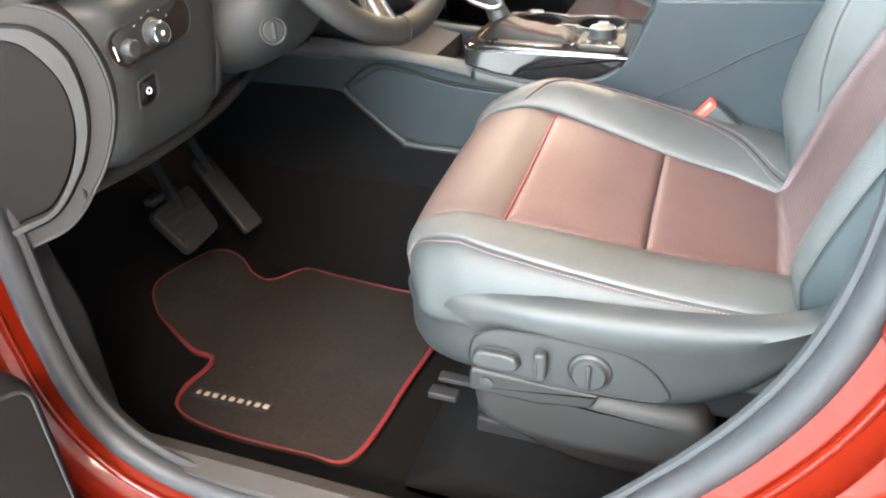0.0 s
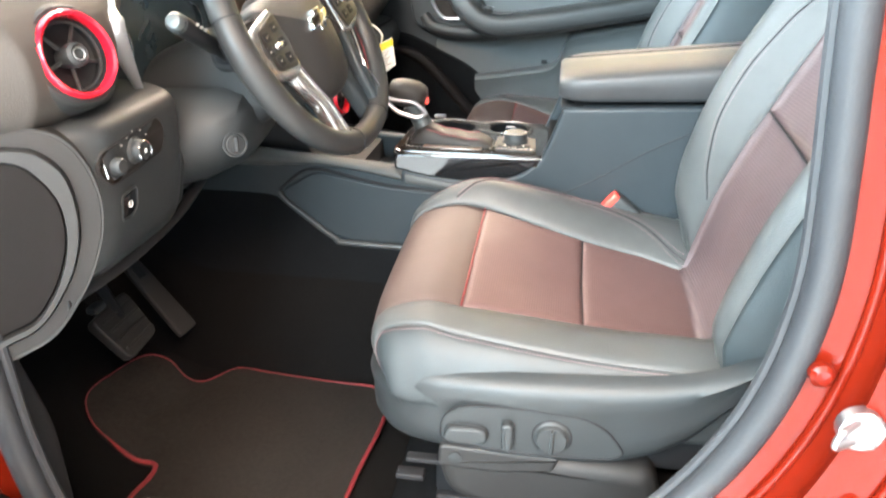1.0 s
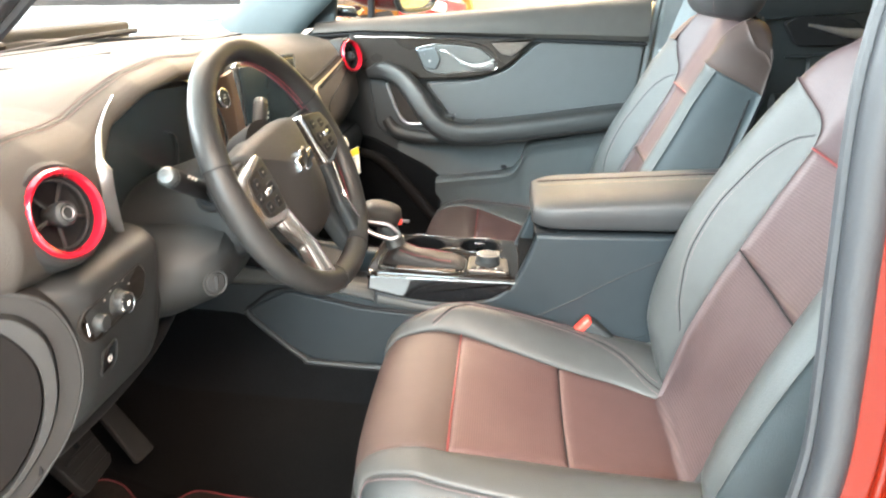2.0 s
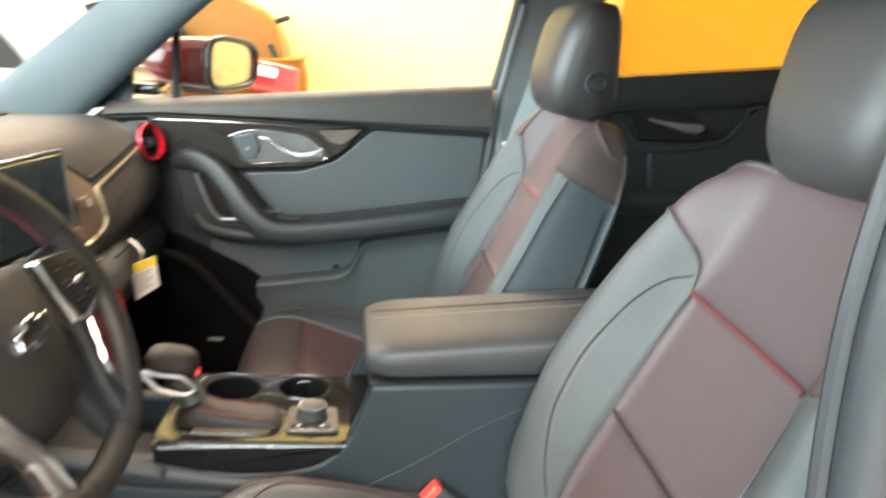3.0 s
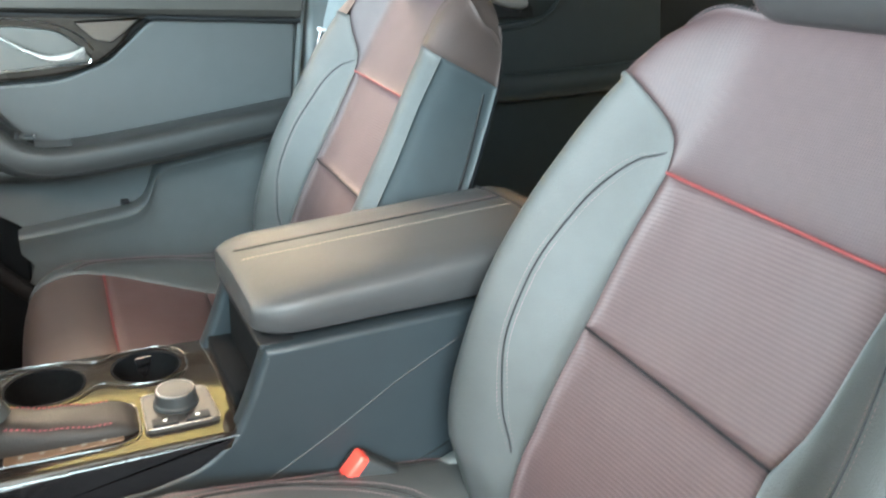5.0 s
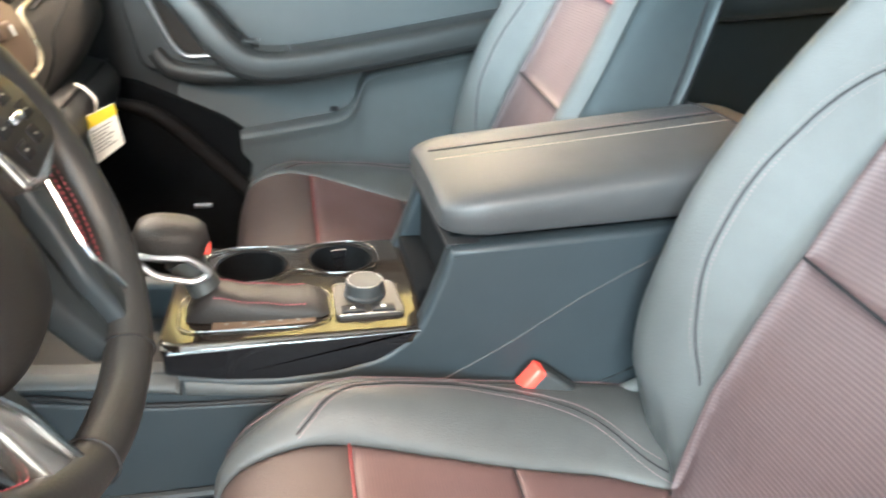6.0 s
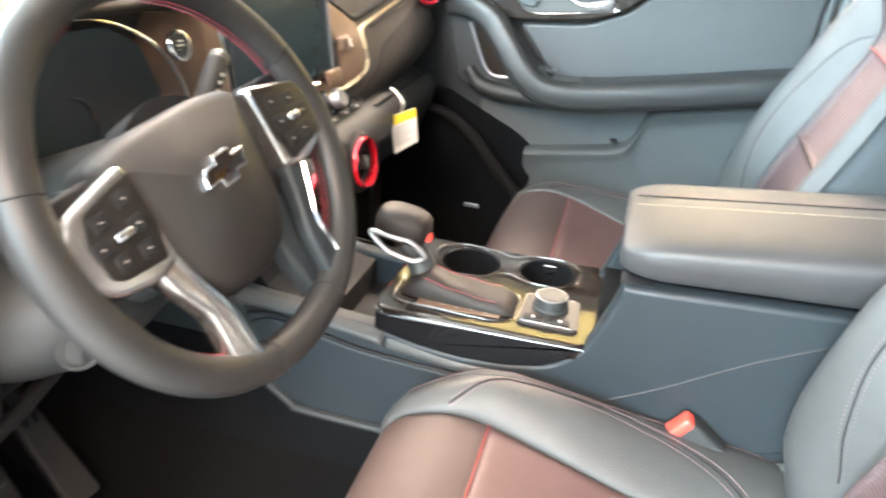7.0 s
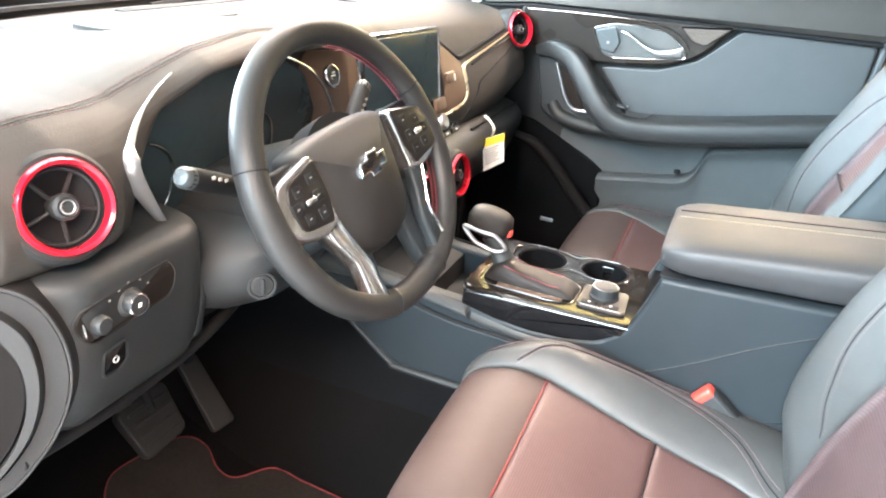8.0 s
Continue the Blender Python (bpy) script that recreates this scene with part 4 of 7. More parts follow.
        dp = np.interp(hh, [0.0, 0.26, 0.40, 0.52, 0.58, 0.64], [0.115, 0.115, 0.098, 0.074, 0.062, 0.060])
        ww = np.interp(hh, [-0.10, 0.0, 0.10, 0.25, 0.38, 0.47, 0.545, 0.60, 0.635], [0.205, 0.225, 0.252, 0.262, 0.252, 0.242, 0.232, 0.220, 0.208])
        part("flank_piping", tube(world_of(-0.62 * dp, hh, k * (ww - 0.0008 - (0.006 if k == side else 0.037 if side < 0 else 0.004) * eased(hh, [0.2, 0.34, 0.52, 0.7], [0, 0, 1, 1], 0.1))), 0.0026, 6), DARK, s)
    part("red_piping", tube(back(np.full(40, h2), np.linspace(-corner[-1], corner[1], 40)) + np.array((-0.003, 0, 0.001)), 0.0017, 8), PIPING, s, "bright red piping")
    part("seam", tube(back(np.full(40, h1), np.linspace(-eb(h1, -1), eb(h1, 1), 40)) + np.array((-0.001, 0, 0)), 0.0016, 6), DARK, s)
    part("top_stitching", stitches(back(np.full(80, h4), np.linspace(-e3, e3, 80)) + np.array((-0.001, 0, 0.0015))), THREAD, s)
    part("top_piping", tube(back(np.full(60, h4), np.linspace(-e3, e3, 60)) + np.array((0.001, 0, 0.001)), 0.0022, 6), DARK, s)
    # rear shell
    rim = [back(np.full(1, u), np.full(1, v))[0] for u, v in [(u, -1.0) for u in np.linspace(0.0, 0.97, 30)] + [(u, 1.0) for u in np.linspace(0.97, 0.0, 30)]]
    rim = np.array(rim)
    mid = rim.mean(0)
    rings = [rim + (mid - rim) * t + np.array((0.03 * math.sin(t * math.pi / 2) * cl, 0, -0.03 * math.sin(t * math.pi / 2) * sl)) for t in (0, 0.03, 0.1, 0.3, 0.6, 0.98)]
    part("back_shell", loft(rings), DARK, s, "black seat back shell")

    for k in (-1, 1):
        part("hinge_cover", tube(spline([(back_x - 0.030, yc + k * 0.232, 0.772), (back_x + 0.015, yc + k * 0.232, 0.790), (back_x + 0.075, yc + k * 0.225, 0.800)], 14), np.linspace(0.012, 0.022, 14), 12), PLASTIC, s, "grey plastic hinge cover")
    if side < 0:
        cap = spline([(0.108, 0.772), (0.128, 0.792), (0.160, 0.806), (0.200, 0.822), (0.240, 0.850)], 16)
        part("hinge_cover", slab(np.vstack([cap, [(0.262, 0.800), (0.200, 0.755)]]), 'y', yc + 0.226, yc + 0.248, 0.007, 4), PALE_COVER, s, "pale grey plastic hinge cover")
    # headrest: a boxy pad tipped forward, narrower below, on two posts
    hc = world_of(np.array(0.052 - 0.055 * (side < 0)), np.array(0.708 + 0.010 * (side < 0)), np.array(0.0))
    hc[1] = yc
    tip = radians(lean - 14)
    rings = []
    for t in np.r_[-1.0, -0.985, -0.95, np.linspace(-0.88, 0.86, 20), 0.94, 0.985, 1.0]:
        k = max(0.0, 1 - abs(t) ** (6.0 if t < 0 else 4.0)) ** (1 / 2.4)
        wide = (0.119 + 0.012 * t - 0.010 * max(0.0, -t - 0.3)) * (1.07 if side > 0 else 1.0)
        front = (0.078 if side > 0 else 0.070) - 0.030 * max(0.0, -t - 0.2) ** 1.5
        back_d = 0.072 - 0.060 * max(0.0, (t + 0.55) / 1.55) ** 1.1
        ring = []
        for g in np.linspace(0, 2 * math.pi, 56, endpoint=False):
            c, d = math.cos(g), math.sin(g)
            w = wide * math.copysign(abs(c) ** 0.42, c) * (0.55 + 0.45 * k)
            f = (front if d > 0 else back_d) * math.copysign(abs(d) ** 0.50, d) * (0.30 + 0.70 * k) * (1 - 0.13 * abs(c) ** 2) - 0.006 * t
            h = 0.110 * t
            ring.append((hc[0] - f * math.cos(tip) + h * math.sin(tip), yc + w, hc[2] + h * math.cos(tip) + f * math.sin(tip)))
        rings.append(ring)
    head = part("headrest", loft(rings), HEAD, s, "dark leather headrest")
    inner = -side
    if side > 0:
        part("headrest_button", join(lathe([(0, -0.004), (0.021, -0.004), (0.021, 0.003), (0.017, 0.005), (0.0145, 0.0015), (0.0125, 0.0015), (0.012, 0.004), (0, 0.005)],
                                           (hc[0] - 0.004, yc + inner * 0.1245, hc[2] - 0.036), (0, inner, 0), 28)), PLASTIC, head, "round headrest release button")
    for k in (-1, 1):
        j = int(56 * (0.25 + k * 0.17)) % 56
        part("stitching", stitches(np.array([r[j] for r in rings[2:-2]]) + np.array((-0.0012, 0, 0))), THREAD, head)
        part("post", tube([hc + np.array((0.035 - 0.02 * sl, k * 0.06, -0.125)), hc + np.array((0.035, k * 0.06, -0.06))], 0.006, 10), CHROME, head, "chrome headrest post")
        part("post_guide", lathe([(0, 0), (0.017, 0), (0.015, 0.008), (0, 0.009)], world_of(np.array(-0.035), np.array(0.634), np.array(k * 0.06)), (sl, 0, cl), 18), PLASTIC, s)
    return s


seat("driver_seat", -0.368, 0.170, 22.5, "black leather driver's seat with brown-red ribbed cloth inserts and red stitching", -1)
seat("passenger_seat", 0.388, 0.135, 22.5, "black leather passenger seat with brown-red ribbed cloth inserts and red stitching", 1)


# ---- centre console ----
def console():
    c = thing("centre_console", (-0.05, 0, 0.45), "black centre console with piano-black shifter plate and padded armrest", "console")
    # flank: from the footwell over the knee rail and up to the armrest box
    flank = np.vstack([spline([(-0.72, 0.885), (-0.60, 0.893), (-0.46, 0.880), (-0.345, 0.872), (-0.29, 0.862), (-0.23, 0.857), (-0.17, 0.860), (-0.123, 0.870), (-0.095, 0.889),
                               (-0.079, 0.907), (-0.060, 0.955), (-0.046, 0.998)], 50), [(0.0, 1.000), (0.36, 1.018), (0.44, 0.95), (0.42, 0.62), (0.0, 0.45), (-1.05, 0.45), (-1.05, 0.90)]])
    for k in (-1, 1):
        part("flank", slab(flank, 'y', k * 0.085, k * 0.115, 0.007, 4), FLANK, c, "black grained plastic console flank")
        seam = spline([(-0.060, 0.828), (0.02, 0.872), (0.11, 0.930), (0.20, 0.978)], 20)
        part("flank_groove", tube([(x, k * 0.1152, z) for x, z in seam], 0.0012, 6), DARK, c)
        part("flank_edge", tube([(x, k * 0.1158, z + 0.0012) for x, z in seam], 0.0006, 5), RUBBER, c)
        # padded knee rail and the recessed pocket panel below it
        rail = [spline([(-0.74, 0.905), (-0.60, 0.898), (-0.46, 0.884), (-0.350, 0.872), (-0.335, 0.865)], 30), spline([(-0.74, 0.84), (-0.60, 0.846), (-0.50, 0.862), (-0.36, 0.842), (-0.335, 0.838)], 30)]
        part("knee_rail", grid([[(rail[0][j, 0] * (1 - t) + rail[1][j, 0] * t, k * (0.105 + 0.022 * math.sin(math.pi * min(1, t * 1.25 + 0.06)) ** 0.6), rail[0][j, 1] * (1 - t) + rail[1][j, 1] * t)
                                 for t in np.linspace(0, 1, 12)] for j in range(30)]), LEATHER, c, "padded leather knee rail")
        rear = [spline([(-0.330, 0.864), (-0.24, 0.850), (-0.15, 0.853)], 20), spline([(-0.330, 0.842), (-0.22, 0.830), (-0.10, 0.823)], 20)]
        part("knee_rail", grid([[(rear[0][j, 0] * (1 - t) + rear[1][j, 0] * t, k * (0.112 + 0.006 * math.sin(math.pi * t) ** 0.6), rear[0][j, 1] * (1 - t) + rear[1][j, 1] * t)
                                 for t in np.linspace(0, 1, 10)] for j in range(20)]), LEATHER, c, "padded leather knee rail")
        pocket = round_poly([(-0.505, 0.858), (-0.575, 0.815), (-0.560, 0.795), (-0.475, 0.728), (-0.44, 0.718), (-0.20, 0.718), (-0.20, 0.825), (-0.26, 0.829), (-0.365, 0.834)], 0.02, 6)
        part("side_panel", slab(pocket, 'y', k * 0.10, k * 0.119, 0.004), FLANK, c, "flush side panel")
        part("flank_carpet", slab(np.vstack([spline([(-1.02, 0.80), (-0.66, 0.806), (-0.585, 0.800), (-0.560, 0.780), (-0.475, 0.716), (-0.44, 0.705), (-0.10, 0.703)], 40), [(-0.10, 0.46), (-1.02, 0.46)]]), 'y', k * 0.10, k * 0.1175, 0.002), CARPET, c, "black carpet on the console foot")
        low = spline([(-0.580, 0.812), (-0.560, 0.790), (-0.475, 0.724), (-0.44, 0.713), (-0.20, 0.711)], 40)
        part("panel_lip", tube([(x, k * 0.118, z) for x, z in low], 0.0065, 8), PLASTIC, c, "rounded grey lip under the side panel")
        part("panel_shadow_gap", tube([(x, k * 0.1185, z) for x, z in spline([(-0.578, 0.818), (-0.507, 0.862), (-0.365, 0.838), (-0.20, 0.829)], 40)], 0.003, 6), DARK, c)
    part("core", join(box((0.18, 0, 0.76), (0.44, 0.17, 0.44), 0.01), box((-0.35, 0, 0.70), (0.74, 0.17, 0.26), 0.01)), DARK, c)

    # padded armrest lid, rising slightly to the back
    rings = []
    for x in np.concatenate([[-0.056, -0.055, -0.051, -0.041], np.linspace(-0.025, 0.345, 20), [0.362, 0.372, 0.376]]):
        end = min(1.0, (x + 0.057) / 0.055) if x < 0.1 else (min(1.0, (0.378 - x) / 0.045))
        r = math.sqrt(max(0.02, 1 - (1 - max(0.0, min(1.0, end))) ** 2))
        top, bottom = 1.052 + 0.105 * (x + 0.066), 1.001 + 0.04 * (x + 0.066)
        mid, half = (top + bottom) / 2, (top - bottom) / 2
        ring = []
        for g in np.linspace(0, 2 * math.pi, 40, endpoint=False):
            cx, sz = math.cos(g), math.sin(g)
            w = (0.118 if sz > 0 else 0.112) * math.copysign(abs(cx) ** 0.30, cx) * (0.78 + 0.22 * r)
            z = mid + half * math.copysign(abs(sz) ** 0.42, sz) * (0.42 + 0.58 * r) + (0.006 * (1 - (w / 0.118) ** 2) if sz > 0 else 0)
            ring.append((x, w, z))
        rings.append(ring)
    lid = part("armrest_lid", loft(rings), LID, c, "padded leather armrest lid")
    top = lambda x, y: 1.052 + 0.105 * (x + 0.066) + 0.006 * (1 - (y / 0.118) ** 2)  # noqa: E731
    xs = np.linspace(-0.046, 0.325, 80)
    part("lid_seam", tube([(x, 0.030, top(x, 0.03) + 0.0002) for x in xs], 0.0010, 6), DARK, lid)
    part("stitching", stitches([(x, -0.004, top(x, 0) + 0.001) for x in xs], 0.0055, 0.0040, 0.0006), PALE_THREAD, lid, "pale stitching")
    part("stitching", stitches([(x, 0.036, top(x, 0) + 0.0005) for x in xs], 0.0055, 0.0040, 0.0006), THREAD, lid)
    part("lid_seam", tube([(0.325, y, top(0.325, y) - 0.001) for y in np.linspace(-0.10, 0.10, 30)], 0.0020, 6), DARK, lid)
    part("lid_gap", box((0.15, 0, 0.9965), (0.40, 0.205, 0.006), 0.002), DARK, c)

    # shifter plate: piano black, with two cup holders, boot, drive dial and a slot before the armrest
    zt = 0.908
    outline = round_poly([(-0.350, -0.112), (-0.345, 0.112), (-0.062, 0.112), (-0.075, -0.112)], 0.02, 6)
    wells = ((-0.262, 0.055, 0.044), (-0.150, 0.064, 0.041))
    bm = bmesh.new()
    loops = [outline] + [np.array([(x + r * 0.97 * math.cos(g), y + r * 0.97 * math.sin(g)) for g in np.linspace(0, 2 * math.pi, 40, endpoint=False)]) for x, y, r in wells]
    edges = []
    for loop in loops:
        vs = [bm.verts.new((x, y, zt)) for x, y in loop]
        edges += [bm.edges.new((vs[i], vs[(i + 1) % len(vs)])) for i in range(len(vs))]
    bmesh.ops.triangle_fill(bm, use_beauty=True, edges=edges)
    bm.verts.index_update()
    top_vf = ([tuple(v.co) for v in bm.verts], [tuple(v.index for v in f.verts) for f in bm.faces])
    bm.free()
    rim_ = [[(x, y, z) for x, y in inset_poly(outline, d)] for d, z in ((0.0, zt), (-0.003, zt - 0.001), (-0.004, zt - 0.004), (-0.004, zt - 0.020))]
    plate = part("shifter_plate", join(top_vf, loft(rim_, True, False)), PLATE, c, "glossy dark brown shifter plate")
    side = np.array([(-0.350, 0.872), (-0.348, 0.900), (-0.080, 0.905), (-0.095, 0.886), (-0.125, 0.868), (-0.17, 0.858), (-0.23, 0.855), (-0.29, 0.860)])
    for k in (-1, 1):
        part("plate_side", slab(round_poly(side, 0.006), 'y', k * 0.100, k * 0.1165, 0.003), PIANO, plate)
        part("chrome_strip", tube(spline([(-0.350, k * 0.100, zt - 0.004), (-0.335, k * 0.113, zt - 0.008), (-0.20, k * 0.1175, zt - 0.006), (-0.078, k * 0.1175, zt - 0.004)], 30), 0.0013, 8), DARK_CHROME, plate, "thin chrome strip")
    for x, y, r in wells:
        # carpet black deepens the wells: the shade inside is put into the colour
        part("cup_well", lathe([(0, -0.062), (r - 0.010, -0.062), (r - 0.006, -0.055), (r - 0.003, 0.0), (r, 0.0012)], (x, y, zt), (0, 0, 1), 40), CARPET, plate, "deep black cup holder well")
    ring8 = round_poly([(-0.312, 0.018), (-0.318, 0.088), (-0.29, 0.108), (-0.232, 0.104), (-0.205, 0.088), (-0.180, 0.108), (-0.125, 0.110), (-0.102, 0.085), (-0.104, 0.040), (-0.125, 0.018),
                        (-0.175, 0.020), (-0.205, 0.040), (-0.232, 0.012), (-0.29, 0.006)], 0.028, 6)
    part("cup_rim", tube([(x, y, zt + 0.0025) for x, y in ring8], 0.0010, 8, True), DARK_CHROME, plate, "chrome rim round both cup holders")
    bezel = round_poly([(-0.335, -0.095), (-0.338, -0.012), (-0.20, -0.012), (-0.172, -0.022), (-0.172, -0.088), (-0.20, -0.100)], 0.022, 6)
    part("boot_bezel", tube([(x, y, zt + 0.002) for x, y in bezel], 0.0008, 8, True), DARK_CHROME, plate, "chrome shifter surround")
    part("gear_scale", slab(round_poly([(-0.30, -0.094), (-0.19, -0.090), (-0.19, -0.076), (-0.30, -0.078)], 0.003), 'z', zt + 0.0005, zt + 0.002, 0.0004), BRONZE, plate)
    for j in range(5):
        part("gear_mark", box((-0.285 + 0.019 * j, -0.0845, zt + 0.0024), (0.004, 0.0030, 0.0006), 0), INK, plate)
    # leather boot sinking to the back
    rings = []
    for x in np.linspace(-0.328, -0.174, 22):
        h = np.interp(x, [-0.328, -0.318, -0.30, -0.27, -0.23, -0.195, -0.180, -0.174], [0.004, 0.022, 0.036, 0.027, 0.020, 0.016, 0.011, 0.002])
        w = np.interp(x, [-0.328, -0.31, -0.28, -0.22, -0.185, -0.174], [0.020, 0.026, 0.028, 0.031, 0.031, 0.025])
        crease = 0.0009 * math.sin(150 * x)
        rings.append([(x, -0.052 + w * math.copysign(abs(math.cos(g)) ** 0.7, math.cos(g)), zt + 0.001 + (h + crease) * max(0.0, math.sin(g)) ** 0.75) for g in np.linspace(-0.02, math.pi + 0.02, 20)])
    part("shift_boot", loft(rings), BOOT, plate, "long leather shift boot")
    for k in (-1, 1):
        part("stitching", stitches([np.array(r[10 + 4 * k]) + np.array((0, 0, 0.0008)) for r in rings[4:-3]], 0.0050, 0.0035, 0.0009), WHEEL_THREAD, plate)
    dial = part("drive_dial_base", slab(round_poly([(-0.168, -0.088), (-0.166, -0.014), (-0.094, -0.014), (-0.090, -0.088)], 0.008), 'z', zt - 0.002, zt + 0.005, 0.002), DIAL_GREY, plate, "square grey-brown dial base")
    part("drive_dial_rim", tube([(x, y, zt + 0.005) for x, y in round_poly([(-0.168, -0.088), (-0.166, -0.014), (-0.094, -0.014), (-0.090, -0.088)], 0.008)], 0.0006, 6, True), DARK_CHROME, dial)
    part("drive_dial", lathe([(0, 0.004), (0.0245, 0.004), (0.0245, 0.008), (0.0225, 0.010), (0.0215, 0.022), (0.020, 0.0235), (0.0165, 0.0225), (0, 0.0225)], (-0.131, -0.042, zt), (0, 0, 1), 44), PLASTIC, dial, "round drive mode dial")
    part("dial_ring", torus((-0.131, -0.042, zt + 0.0226), (0, 0, 1), 0.0198, 0.0009, 44, 8), SATIN, dial, "chrome dial ring")
    for x in (-0.148, -0.114):
        part("dial_button", box((x, -0.078, zt + 0.006), (0.026, 0.014, 0.003), 0.001), DARK, dial)
        part("button_mark", box((x, -0.078, zt + 0.0078), (0.004, 0.003, 0.0004), 0), WHITE_INK, dial)
    # slot and its wall take the same black, shade painted in
    part("storage_slot", box((-0.056, 0.02, 0.900), (0.030, 0.165, 0.05), 0.004), CARPET, c, "dark storage slot before the armrest")
    part("slot_wall", box((-0.034, 0.0, 0.950), (0.018, 0.168, 0.10), 0.004), CARPET, c)
    # shifter stalk and knob
    s = part("shifter_stalk", tube(spline([(-0.305, -0.052, zt + 0.03), (-0.318, -0.050, zt + 0.055), (-0.326, -0.049, zt + 0.070)], 10), [0.018, 0.018, 0.017, 0.017, 0.017, 0.018, 0.019, 0.020, 0.021, 0.022], 14), SILVER, plate, "dark grey shifter stalk")
    kn = []
    for t in np.linspace(-1, 1, 14):
        k = (1 - abs(t) ** 2.6) ** (1 / 2.6)
        kn.append([(-0.336 + 0.039 * t + 0.004 * math.cos(g) * k, -0.047 + 0.031 * k * math.sin(g), zt + 0.090 - 0.006 * t + 0.0250 * k * math.copysign(abs(math.cos(g)) ** 0.8, math.cos(g))) for g in np.linspace(0, 2 * math.pi, 24, endpoint=False)])
    part("shift_knob", loft(kn), BOOT, plate, "black leather shift knob")
    tri = round_poly([(-0.376, zt + 0.084), (-0.318, zt + 0.080), (-0.296, zt + 0.058), (-0.312, zt + 0.050), (-0.352, zt + 0.062)], 0.008)
    part("knob_trim", tube([(x, -0.0790 + 0.006 * abs(x + 0.339) / 0.03, z) for x, z in tri], 0.0040, 8, True), SATIN, plate, "chrome triangle on the shift knob")
    part("knob_release", box((-0.301, -0.048, zt + 0.078), (0.009, 0.013, 0.013), 0.003), BUCKLE_RED, plate, "red release button")
    return c


console()


def belt_buckle(at, turn, label):
    b = thing("seat_belt_buckle", at, label, "seat belt buckle")
    m = pose(*at, *turn) @ Matrix.Scale(1.16, 4)
    part("buckle_body", moved(box((0.030, 0, 0), (0.088, 0.023, 0.036), 0.005), m), PLASTIC, b, "black plastic buckle body")
    part("release_button", moved(box((-0.015, -0.001, 0), (0.013, 0.021, 0.033), 0.004), m), BUCKLE_RED, b, "red release button")
    part("slot", moved(box((-0.0205, 0.008, 0), (0.004, 0.003, 0.024), 0.0005), m), DARK, b)
    part("stalk", moved(box((0.105, -0.002, 0), (0.09, 0.008, 0.022), 0.003), m), DARK, b)


belt_buckle((0.062, -0.1335, 0.828), (0, 38, 0), "black seat belt buckle with a red button beside the console")

# ---- steering wheel ----
WC, WT, WYAW, SPIN = np.array((-0.412, -0.367, 1.161)), radians(28), radians(-8), radians(8.5)
WN = np.array((math.cos(WT) * math.cos(WYAW), math.cos(WT) * math.sin(WYAW), math.sin(WT)))
W0 = np.array((-math.sin(WYAW), math.cos(WYAW), 0.0))
W1 = np.cross(WN, W0)
# the wheel is steered a little to one side
WY, WV = W0 * math.cos(SPIN) + W1 * math.sin(SPIN), W1 * math.cos(SPIN) - W0 * math.sin(SPIN)


def wheel_at(a, b, c=0.0):
    return WC + a * WY + b * WV + c * WN


def wheel_plate(poly, lo, hi, r=0.003, dome=0.0):
    q = np.asarray(poly, float)
    rings = []
    n = 4
    for k in range(n + 1):
        g = k / n * math.pi / 2
        p = inset_poly(q, r * (1 - math.sin(g)))
        rings.append([wheel_at(a, b, lo + r * (1 - math.cos(g))) for a, b in p])
    for k in range(n + 1):
        g = k / n * math.pi / 2
        p = inset_poly(q, r * (1 - math.cos(g)))
        rings.append([wheel_at(a, b, hi - r * (1 - math.sin(g))) for a, b in p])
    if dome:
        p = inset_poly(q, r)
        m = p.mean(0)
        for t in (0.2, 0.4, 0.6, 0.8, 0.97):
            rings.append([wheel_at(a + (m[0] - a) * t, b + (m[1] - b) * t, hi + dome * (1 - (1 - t) ** 2)) for a, b in p])
    return loft(rings)


